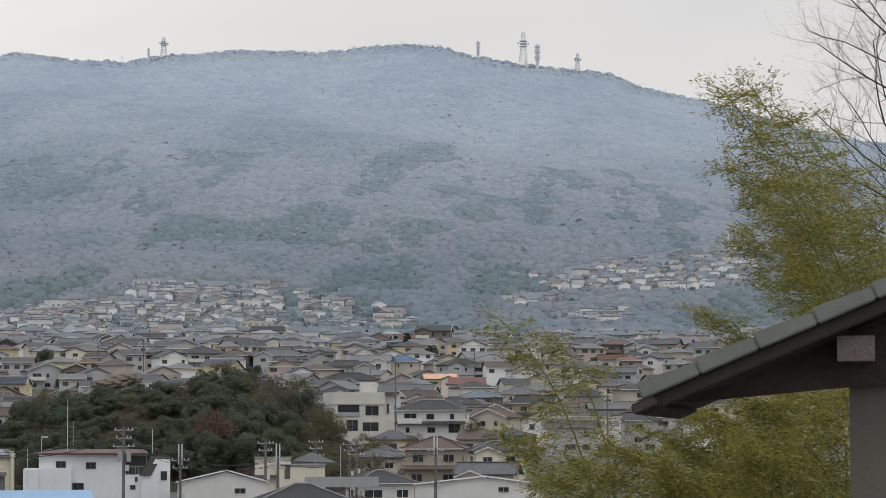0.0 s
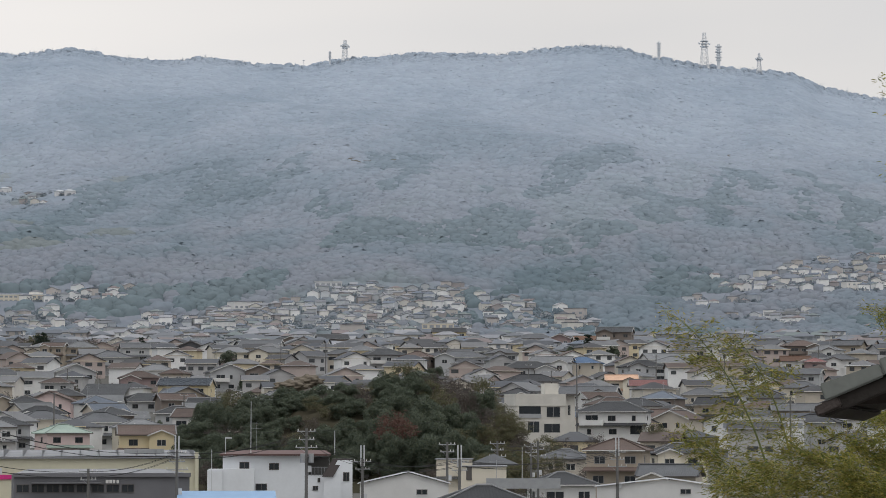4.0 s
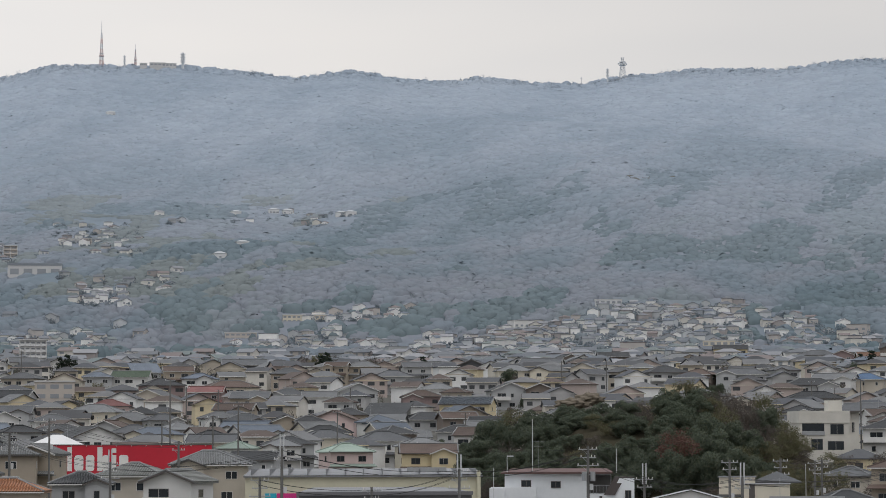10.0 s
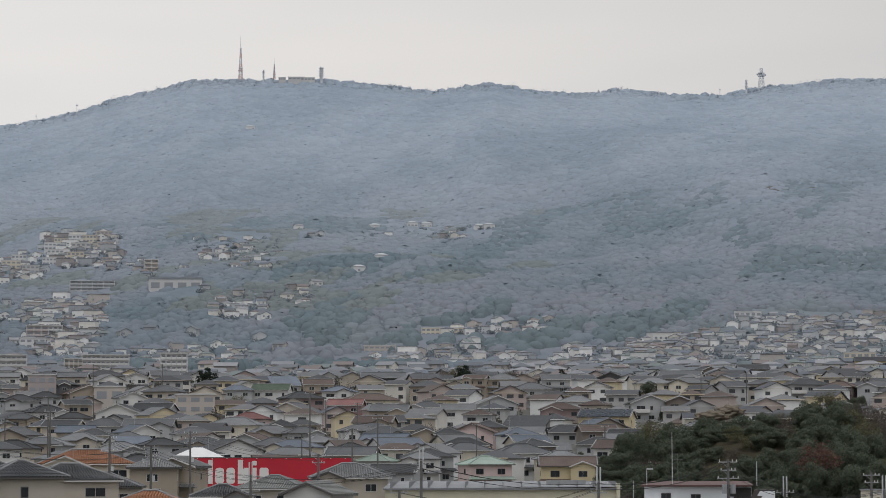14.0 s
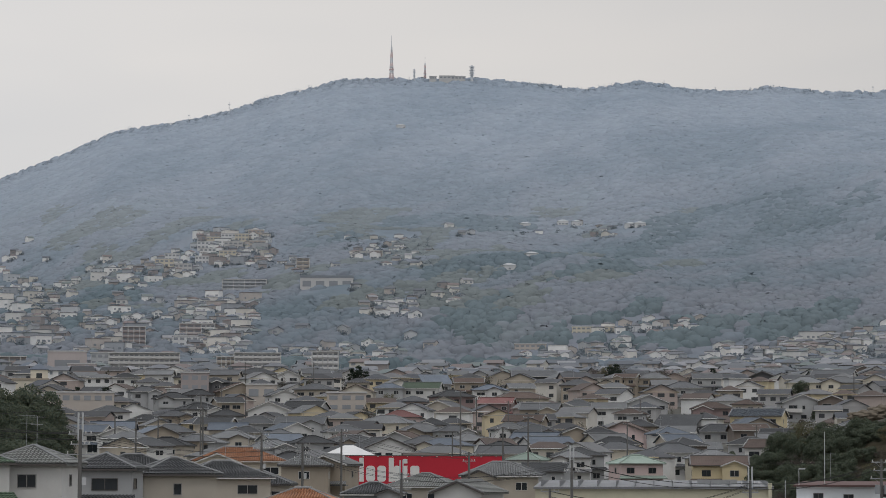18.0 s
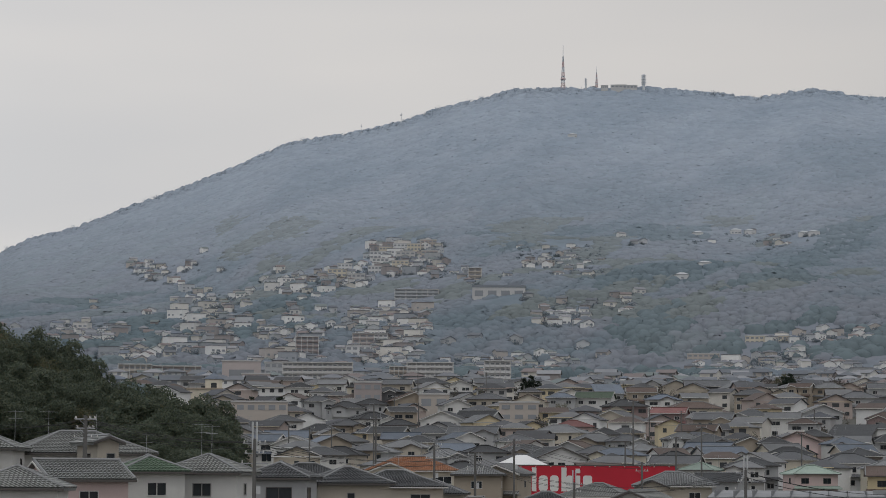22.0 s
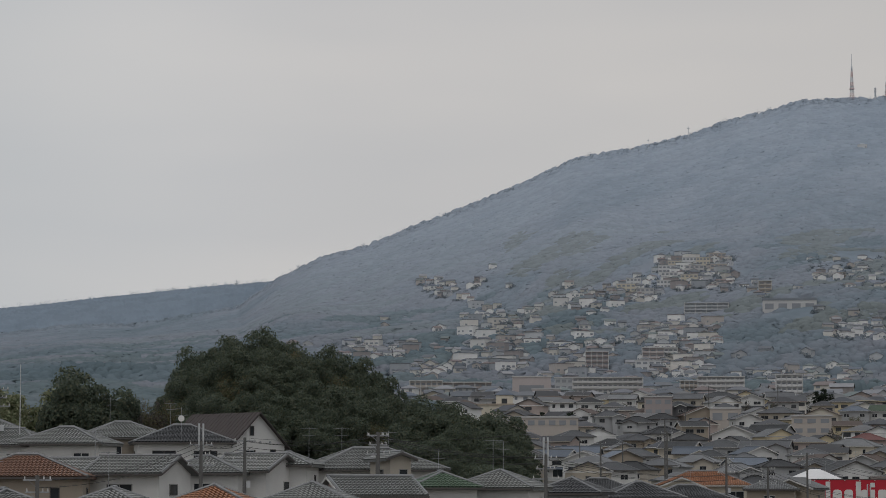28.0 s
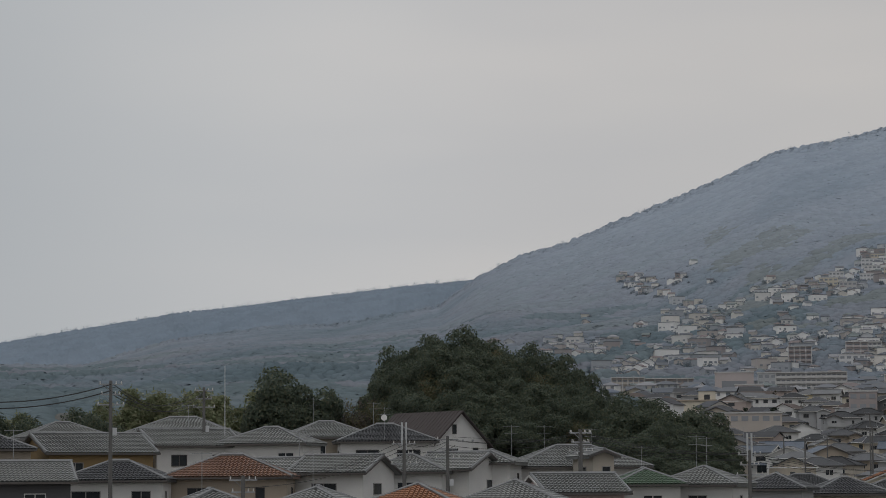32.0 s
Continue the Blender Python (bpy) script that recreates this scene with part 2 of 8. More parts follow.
FAR_E = [4.37, 4.39, 4.22, 3.82, 3.69, 3.39, 3.05, 2.57]
FOOT, CREST, FAR = 1450.0, 3050.0, 4300.0


def crest_height(b):
    return np.tan(np.radians(np.interp(b, CREST_B, CREST_E))) * CREST


def land(b, d):
    """Height of the bare ground above the eye, at a bearing and a distance."""
    b, d = np.asarray(b, float), np.asarray(d, float)
    west = step(20, 26, b) * step(60, 45, b)
    z = np.interp(d, TOWN_D, TOWN_Z) * (1 - west) + np.interp(d, TOWN_D, WEST_Z) * west
    x, y = -np.sin(np.radians(b)) * d, np.cos(np.radians(b)) * d
    # wooded knoll in the middle of the town, and the one beside the western houses
    z = z + 13.5 * np.exp(-((b - 5.4) * 8.4 / 29) ** 2 - ((d - 492) / 27) ** 2)
    z = z + 10.0 * np.exp(-((b - 29.5) * 6.0 / 14) ** 2 - ((d - 350) / 22) ** 2)
    z = z + (fractal(x / 90, y / 90, 5) - 0.5) * 3.0 * step(150, 500, d) * step(1500, 1200, d)
    s = np.clip((d - FOOT) / (CREST - FOOT), 0, 1)
    high = crest_height(b)
    rise = (high - 55) * (0.25 * s + 0.75 * s ** 1.35)
    gully = (fractal(x / 420 + y / 900, y / 520, 11, 3) - 0.5) * 90 + (fractal(x / 110, y / 110, 21, 2) - 0.5) * 14
    rise = rise + gully * np.sin(np.pi * np.clip(s, 0, 1)) ** 1.2 * np.clip(high / 400, 0.15, 1)
    back = np.clip((d - CREST) / 900, 0, 1)
    rise = rise * (1 - 0.85 * back * back * (3 - 2 * back)) - back * 12
    hill = np.tan(np.radians(np.interp(b, FAR_B, FAR_E))) * FAR - 62
    out = step(3300, FAR, d) * step(4800, FAR, d) * hill * step(16, 24, b)
    return z + np.maximum(rise, out)


def spot(b, d, up=0.0):
    """World place at a bearing and distance, on the ground."""
    return Vector((-math.sin(radians(b)) * d, math.cos(radians(b)) * d, EYE + float(land(b, d)) + up))


def sheet(name, bearings, dists, lift, material, smooth=True, wooded=0.0):
    B, D = np.meshgrid(bearings, dists)
    Z = EYE + land(B, D) + lift(B, D)
    P = np.stack([-np.sin(np.radians(B)) * D, np.cos(np.radians(B)) * D, Z], -1).reshape(-1, 3)
    nr, nc = B.shape
    i = (np.arange(nr - 1)[:, None] * nc + np.arange(nc - 1)[None]).ravel()
    F = np.stack([i, i + nc, i + nc + 1, i + 1], 1)
    me = bpy.data.meshes.new(name)
    me.vertices.add(len(P))
    me.vertices.foreach_set("co", P.astype(np.float32).ravel())
    me.loops.add(F.size)
    me.loops.foreach_set("vertex_index", F.astype(np.int32).ravel())
    me.polygons.add(len(F))
    me.polygons.foreach_set("loop_start", np.arange(0, F.size, 4, dtype=np.int32))
    me.polygons.foreach_set("use_smooth", np.full(len(F), smooth))
    me.update()
    me.materials.append(material)
    if wooded:
        tone = me.attributes.new("crown", "FLOAT", "POINT")
        tone.data.foreach_set("value", bumps(P[:, 0], P[:, 1], wooded, True)[1].astype(np.float32))
    return new(name, me)


GROUND = mat("town_ground", (0.10, 0.098, 0.088), 0.9, 0.3, 0.05, 0.2, 1.0)
fan = np.concatenate([np.arange(-180, -16, 4.0), np.arange(-16, 46, 0.25), np.arange(46, 180.1, 4.0)])
rings = np.concatenate([[0.4, 3, 6, 10], np.arange(15, 300, 12), np.arange(300, 1500, 20), np.arange(1500, 4850, 50)])
ground = sheet("ground", fan, rings, lambda B, D: 0 * B, GROUND)
tagged(ground, "grey-brown ground of a town valley rising towards the mountain", "ground", kind="structure")

# built-up patches on the lower slopes: bearings, degrees above the level, house spacing in metres
PATCHES = []


def patch(b0, b1, e0, e1, share=0.8, lean=0.0):
    PATCHES.append((b0, b1, e0, e1, share, lean))


patch(6.6, 9.2, 2.1, 3.1, 0.8, -0.5)
patch(3.3, 6.7, 2.1, 3.3, 0.95)
patch(1.9, 3.1, 2.2, 3.15, 0.8)
patch(0.6, 2.0, 2.15, 2.6, 0.8, 0.2)
patch(-2.1, -1.4, 3.3, 3.55, 0.6)
patch(-6.8, -2.1, 3.05, 4.25, 0.8, -0.8)
patch(-3.0, -1.3, 2.75, 3.05, 0.7)
patch(-4.0, -2.1, 2.35, 2.75, 0.6)
patch(-6.4, -5.0, 2.2, 2.5, 0.4)
patch(19.64, 21.26, 4.20, 5.02, 1.00)
patch(21.12, 22.14, 3.96, 4.51, 0.95)
patch(22.09, 23.40, 3.83, 4.35, 0.60)
patch(25.24, 26.08, 4.07, 4.29, 0.75)
patch(23.73, 25.31, 3.01, 3.89, 0.95)
patch(22.70, 23.08, 3.16, 3.71, 0.85)
patch(19.95, 21.78, 3.03, 3.55, 0.95)
patch(20.07, 21.58, 2.34, 3.05, 0.95)
patch(22.14, 23.69, 2.33, 3.26, 0.75)
patch(24.06, 25.66, 2.50, 3.10, 0.90)
patch(26.52, 27.84, 2.70, 3.22, 0.75)
patch(25.55, 27.12, 2.31, 2.68, 0.70)
patch(19.14, 19.74, 4.20, 4.56, 0.60)
patch(16.23, 18.01, 4.25, 4.98, 0.36)
patch(16.52, 17.67, 3.13, 3.61, 0.90)
patch(15.54, 16.38, 3.46, 3.66, 0.35)
patch(11.73, 14.39, 4.88, 5.24, 0.35)
patch(16.74, 19.61, 2.19, 2.53, 0.70)
patch(11.7, 15.4, 2.15, 2.75, 0.85, -0.4)
patch(10.4, 13.2, 2.8, 3.45, 0.6, -0.5)
patch(7.4, 11.7, 2.0, 2.85, 0.9, -0.4)
patch(14.8, 17.0, 1.9, 2.2, 0.8)
patch(26.4, 28.2, 2.75, 3.15, 0.5)
patch(24.6, 26.4, 4.3, 4.5, 0.3)


def built_up(B, E):
    m = np.zeros(np.broadcast(B, E).shape)
    for b0, b1, e0, e1, share, lean in PATCHES:
        wob = (fractal(B * 1.5, E * 3, 41, 2) - 0.5) * 0.35
        inside = step(b0 - 0.2, b0 + 0.2, B + wob) * step(b1 + 0.2, b1 - 0.2, B + wob) * step(e0 - 0.05, e0 + 0.05, E) * step(0.08, -0.08, E + wob * 0.5 - e1 - lean * np.clip((B - b0) / (b1 - b0), 0, 1))
        m = np.maximum(m, inside * share)
    return m


def bumps(x, y, cell=6.0, tell=False):
    """Tree crowns: rounded bumps on a jittered lattice."""
    gx, gy = np.floor(x / cell), np.floor(y / cell)
    top, who = np.zeros_like(x), np.full_like(x, 0.5)
    for ox in (-1, 0, 1):
        for oy in (-1, 0, 1):
            cx, cy = gx + ox, gy + oy
            px, py = (cx + 0.15 + 0.7 * lattice(cx, cy, 1)) * cell, (cy + 0.15 + 0.7 * lattice(cx, cy, 2)) * cell
            r = cell * (0.55 + 0.5 * lattice(cx, cy, 3))
            q = ((x - px) ** 2 + (y - py) ** 2) / (r * r)
            hgt = 2.6 + 4.6 * lattice(cx, cy, 4)
            dome = hgt * np.sqrt(np.clip(1 - q, 0, 1))
            who = np.where(dome > top, lattice(cx, cy, 5), who)
            top = np.maximum(top, dome)
    return (top, who) if tell else top


def flat_xy(B, D):
    return -np.sin(np.radians(B)) * D, np.cos(np.radians(B)) * D


# open ground in front of the large buildings on the slope: bearings and degrees above the level
CLEARINGS = [(12.1, 13.3, 2.72, 3.02), (17.8, 19.1, 3.62, 4.02), (19.65, 20.7, 3.70, 3.98), (19.6, 21.6, 4.35, 4.95), (13.7, 14.5, 2.3, 2.62), (17.2, 17.8, 4.4, 4.6), (18.75, 19.1, 4.1, 4.4), (16.4, 17.5, 4.90, 5.04), (20.7, 21.6, 2.5, 3.05)]
CLEARINGS += [(b - 0.13, b + 0.13, e - 0.13, e + 0.06) for b, e in ((30.198, 3.852), (11.766, 5.103), (11.969, 5.080), (16.868, 7.208), (13.407, 5.157), (13.107, 5.132), (14.212, 5.111), (14.069, 4.439), (14.549, 4.200))]


def cleared(B, D):
    """How far the woodland gives way to houses."""
    x, y = flat_xy(B, D)
    E = np.degrees(np.arctan2(land(B, D), D))
    bare = step(0.02, 0.22, built_up(B, E) - fractal(x / 25, y / 25, 51, 2) * 0.75)
    for b0, b1, e0, e1 in CLEARINGS:
        bare = np.where((B > b0) & (B < b1) & (E > e0) & (E < e1), 1.15, bare)
    return bare


def forest_floor(B, D):
    edge = step(1300, 1345, D)
    return 1.3 * edge - 2.5 * (1 - edge)


def canopy(name, B, D, radius, rise, lift, material, seed=0):
    """Woodland seen from afar: a rounded, uneven crown at each place, joined into one mesh."""
    g = np.random.RandomState(seed)
    n = len(B)
    x, y = flat_xy(B, D)
    a = np.arange(7) * math.tau / 7
    ring = lambda r, h: np.stack([np.cos(a) * r, np.sin(a) * r, np.full(7, h)], 1)
    tmpl = np.concatenate([ring(1.12, -1.3), ring(0.78, 0.45), ring(0.40, 0.88), [[0, 0, 1.0]]])
    k = len(tmpl)
    P = np.broadcast_to(tmpl, (n, k, 3)) + g.normal(size=(n, k, 3)) * np.array([0.12, 0.12, 0.10])
    turn = g.uniform(0, math.tau, (n, 1))
    X, Y = P[:, :, 0] * np.cos(turn) - P[:, :, 1] * np.sin(turn), P[:, :, 0] * np.sin(turn) + P[:, :, 1] * np.cos(turn)
    X, Y = X * radius[:, None] + x[:, None], Y * radius[:, None] + y[:, None]
    # each crown follows the lie of the slope under it
    lie = EYE + land(-np.degrees(np.arctan2(X, Y)), np.hypot(X, Y)) + np.reshape(lift, (-1, 1))
    P = np.stack([X, Y, P[:, :, 2] * rise[:, None] + lie], -1)
    quads = [(r * 7 + i, r * 7 + (i + 1) % 7, (r + 1) * 7 + (i + 1) % 7, (r + 1) * 7 + i) for r in (0, 1) for i in range(7)]
    tris = [(14 + i, 14 + (i + 1) % 7, 21) for i in range(7)]
    loops = np.array([v for f in quads + tris for v in f])
    starts = np.cumsum([0] + [len(f) for f in quads + tris])[:-1]
    base = np.arange(n)[:, None]
    me = bpy.data.meshes.new(name)
    me.vertices.add(n * k)
    me.vertices.foreach_set("co", P.astype(np.float32).ravel())
    L = (loops[None] + base * k).ravel()
    me.loops.add(len(L))
    me.loops.foreach_set("vertex_index", L.astype(np.int32))
    S = (starts[None] + base * len(loops)).ravel()
    me.polygons.add(len(S))
    me.polygons.foreach_set("loop_start", S.astype(np.int32))
    me.polygons.foreach_set("use_smooth", np.ones(len(S), bool))
    me.update()
    me.materials.append(material)
    tone = me.attributes.new("crown", "FLOAT", "POINT")
    tone.data.foreach_set("value", np.repeat(g.uniform(0, 1, n), k).astype(np.float32))
    return new(name, me)


def planted(b0, b1, d0, d1, gap, seed):
    """Jittered rows of places between two bearings and two distances."""
    g = np.random.RandomState(seed)
    B, D = [], []
    for d in np.arange(d0, d1, gap * 0.9):
        m = int((b1 - b0) / math.degrees(gap / d))
        B.append(np.linspace(b0, b1, m) + g.uniform(-0.5, 0.5, m) * math.degrees(gap / d))
        D.append(d + g.uniform(-0.5, 0.5, m) * gap)
    return np.concatenate(B), np.concatenate(D)


def wood_mat(name, tones, low=(), crown=0.06):
    m = mat(name, (0.2, 0.2, 0.2), 0.95, 0.07, 0.03, 0, 0.35)
    n, l = m.node_tree.nodes, m.node_tree.links
    geo = n.new("ShaderNodeNewGeometry")
    up_slope = n.new("ShaderNodeVectorMath")
    up_slope.operation = "MULTIPLY"
    up_slope.inputs[1].default_value = (1.0, 0.3, 1.0)
    l.new(geo.outputs["Position"], up_slope.inputs[0])
    vor = n.new("ShaderNodeTexNoise")
    vor.inputs["Scale"].default_value, vor.inputs["Detail"].default_value, vor.inputs["Roughness"].default_value = 0.03, 2.0, 0.5
    wide = n.new("ShaderNodeTexNoise")
    wide.inputs["Scale"].default_value, wide.inputs["Detail"].default_value = 0.006, 3.0
    l.new(up_slope.outputs[0], vor.inputs[0])
    l.new(up_slope.outputs[0], wide.inputs[0])
    sep = n.new("ShaderNodeSeparateColor")
    l.new(vor.outputs["Color"], sep.inputs[0])
    mix = n.new("ShaderNodeMath")
    mix.operation = "MULTIPLY_ADD"
    mix.inputs[1].default_value = 0.4
    l.new(sep.outputs[0], mix.inputs[0])
    lower = n.new("ShaderNodeMath")
    lower.operation = "SUBTRACT"
    lower.inputs[1].default_value = 0.12
    l.new(wide.outputs[0], lower.inputs[0])
    l.new(lower.outputs[0], mix.inputs[2])
    ramp = n.new("ShaderNodeValToRGB")
    el = ramp.color_ramp.elements
    while len(el) < len(tones):
        el.new(0.5)
    for i, c in enumerate(tones):
        el[i].position, el[i].color = 0.38 + 0.5 * i / (len(tones) - 1), (*c, 1)
    l.new(mix.outputs[0], ramp.inputs[0])
    hsv = next(k for k in n if k.type == "HUE_SAT")
    l.new(ramp.outputs[0], hsv.inputs["Color"])
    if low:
        # distance haze put into the colour: darker low down, paler and bluer higher up
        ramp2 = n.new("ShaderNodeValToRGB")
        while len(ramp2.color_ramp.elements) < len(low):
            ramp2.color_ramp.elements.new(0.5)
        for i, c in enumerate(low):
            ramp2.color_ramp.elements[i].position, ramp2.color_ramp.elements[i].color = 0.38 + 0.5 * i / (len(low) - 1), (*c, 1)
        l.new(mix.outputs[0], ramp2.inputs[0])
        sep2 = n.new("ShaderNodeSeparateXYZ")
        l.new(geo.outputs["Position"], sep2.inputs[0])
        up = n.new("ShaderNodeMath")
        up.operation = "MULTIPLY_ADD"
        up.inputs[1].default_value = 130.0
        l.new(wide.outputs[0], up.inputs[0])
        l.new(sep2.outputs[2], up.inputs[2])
        haze_height = n.new("ShaderNodeMapRange")
        haze_height.interpolation_type = "SMOOTHSTEP"
        haze_height.inputs[1].default_value, haze_height.inputs[2].default_value = 120.0, 480.0
        l.new(up.outputs[0], haze_height.inputs[0])
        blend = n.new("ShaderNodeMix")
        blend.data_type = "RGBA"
        l.new(haze_height.outputs[0], blend.inputs[0])
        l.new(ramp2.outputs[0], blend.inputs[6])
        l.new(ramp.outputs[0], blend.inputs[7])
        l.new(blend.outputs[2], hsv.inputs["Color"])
    n["Principled BSDF"].inputs["Specular IOR Level"].default_value = 0.0
    # each crown a little lighter or darker than its neighbours
    tone = n.new("ShaderNodeMapRange")
    tone.inputs[3].default_value, tone.inputs[4].default_value = 1 - crown, 1 + crown
    attr = n.new("ShaderNodeAttribute")
    attr.attribute_name = "crown"
    l.new(attr.outputs["Fac"], tone.inputs[0])
    old = hsv.inputs["Value"].links[0].from_socket
    mu = n.new("ShaderNodeMath")
    mu.operation = "MULTIPLY"
    l.new(old, mu.inputs[0])
    l.new(tone.outputs[0], mu.inputs[1])
    l.new(mu.outputs[0], hsv.inputs["Value"])
    return m


# blue-grey base colours with the distance haze put into them, most in the high tones
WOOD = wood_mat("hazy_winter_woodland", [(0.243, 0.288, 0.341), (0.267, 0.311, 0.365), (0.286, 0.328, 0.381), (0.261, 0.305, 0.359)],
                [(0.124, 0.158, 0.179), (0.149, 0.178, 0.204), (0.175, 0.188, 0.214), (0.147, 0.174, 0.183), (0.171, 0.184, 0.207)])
# darker evergreens and greener bamboo, with the same haze mixed into their colours
EVERWOOD = wood_mat("hazy_evergreen_stands", [(0.225, 0.268, 0.318), (0.24, 0.282, 0.33)], [(0.110, 0.144, 0.163), (0.124, 0.156, 0.168), (0.136, 0.160, 0.174)], 0.08)
GROVEWOOD = wood_mat("hazy_bamboo_groves", [(0.23, 0.262, 0.29), (0.245, 0.275, 0.30)], [(0.146, 0.168, 0.170), (0.158, 0.176, 0.176)], 0.08)
# haze over the far hill is painted as a blue-grey base colour
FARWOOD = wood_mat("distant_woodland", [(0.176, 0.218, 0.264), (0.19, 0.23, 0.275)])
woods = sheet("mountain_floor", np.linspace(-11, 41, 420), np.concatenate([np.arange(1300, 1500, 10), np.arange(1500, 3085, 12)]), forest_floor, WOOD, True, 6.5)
tagged(woods, "ground under the mountain woodland in the same hazy colour", "woodland", kind="stuff")
pb, pd = planted(-10.6, 40.8, 1345, 3062, 6.9, 4)
keep = np.random.RandomState(6).uniform(0, 1, len(pb)) > np.maximum(cleared(pb, pd), 0.9 * cleared(pb, pd + 9)) * 0.86
pb, pd = pb[keep], pd[keep]
px_, py_ = flat_xy(pb, pd)
stand = fractal(px_ / 60, py_ / 60, 33, 2)
size = (0.5 + 1.0 * lattice(np.round(px_ * 3), np.round(py_ * 3), 12)) * (0.75 + 0.5 * stand)
low = np.interp(pd, [1345, 1600, 2100, 2600, 3000, 3050], [0.5, 0.48, 0.26, 0.11, 0.09, 0.6])
high = np.degrees(np.arctan2(land(pb, pd), pd))
grove = (fractal(px_ / 38, py_ / 110, 88, 2) > 0.66) & (pb > 10.5) & (pb < 24.5) & (high > 3.3) & (high < 5.5)
dark = (fractal(px_ / 48, py_ / 130, 58, 3) > 0.56) & (pd < 2350) & ~grove
for chosen, material, word, name, seed in ((~grove & ~dark, WOOD, "winter woodland on the mountain side, tinted blue-grey by haze", "mountain_woodland", 2), (dark, EVERWOOD, "dark evergreen stands on the lower mountain side", "evergreen_woodland", 5), (grove, GROVEWOOD, "pale yellow-green bamboo groves on the mountain side", "bamboo_woodland", 7)):
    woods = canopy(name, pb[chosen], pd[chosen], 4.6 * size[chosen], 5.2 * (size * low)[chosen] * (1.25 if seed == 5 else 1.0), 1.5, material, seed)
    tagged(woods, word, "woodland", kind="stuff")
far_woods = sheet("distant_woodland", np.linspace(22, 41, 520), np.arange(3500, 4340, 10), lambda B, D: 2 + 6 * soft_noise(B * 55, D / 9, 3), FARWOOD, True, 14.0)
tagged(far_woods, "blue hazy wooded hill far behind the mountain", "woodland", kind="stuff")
NEARWOOD = wood_mat("valley_woodland", [(0.06, 0.075, 0.05), (0.09, 0.105, 0.07), (0.11, 0.115, 0.08), (0.08, 0.09, 0.065)])
vale = sheet("valley_woodland", np.linspace(26.5, 41, 380), np.arange(400, 520, 3.5), lambda B, D: (1 + 0.9 * bumps(*flat_xy(B, D), 6.0)) * step(400, 425, D) - 3 * step(425, 400, D), NEARWOOD, True, 6.0)
tagged(vale, "mixed grey-green woodland in the valley behind the western houses", "woodland", kind="stuff")
# the foothills take the haze-tinted evergreen tones
rolling = lambda B, D: 14 * (fractal(B * 0.9, D / 300, 77, 3) - 0.45) * step(540, 800, D)
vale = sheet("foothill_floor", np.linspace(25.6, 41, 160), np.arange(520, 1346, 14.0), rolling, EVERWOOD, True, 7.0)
tagged(vale, "wooded ground of the foothills", "woodland", kind="stuff")
pb, pd = planted(25.8, 41, 528, 1340, 6.5, 14)
size = 0.6 + 0.8 * lattice(np.round(pb * 900), np.round(pd * 3), 12)
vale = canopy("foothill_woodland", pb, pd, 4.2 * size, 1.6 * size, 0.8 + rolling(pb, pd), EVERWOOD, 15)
tagged(vale, "hazy grey woodland on the foothills", "woodland", kind="stuff")
UNDER = wood_mat("knoll_undergrowth", [(0.034, 0.038, 0.024), (0.05, 0.046, 0.032), (0.06, 0.05, 0.038), (0.04, 0.042, 0.028)])
under = sheet("knoll_undergrowth", np.linspace(1.7, 9.9, 210), np.arange(428, 530, 0.9), lambda B, D: 0.1 + 1.1 * fractal(*(v / 1.6 for v in flat_xy(B, D)), 61, 3) * step(1.8, 2.6, B) * step(9.8, 9.2, B) * step(428, 436, D), UNDER)
tagged(under, "brown and green undergrowth covering the wooded knoll", "undergrowth", kind="stuff")
under = sheet("knoll_undergrowth", np.linspace(24.0, 34.0, 200), np.arange(316, 385, 0.9), lambda B, D: 0.1 + 1.1 * fractal(*(v / 1.6 for v in flat_xy(B, D)), 61, 3) * step(316, 322, D), UNDER)
tagged(under, "dark undergrowth below the trees behind the houses", "undergrowth", kind="stuff")

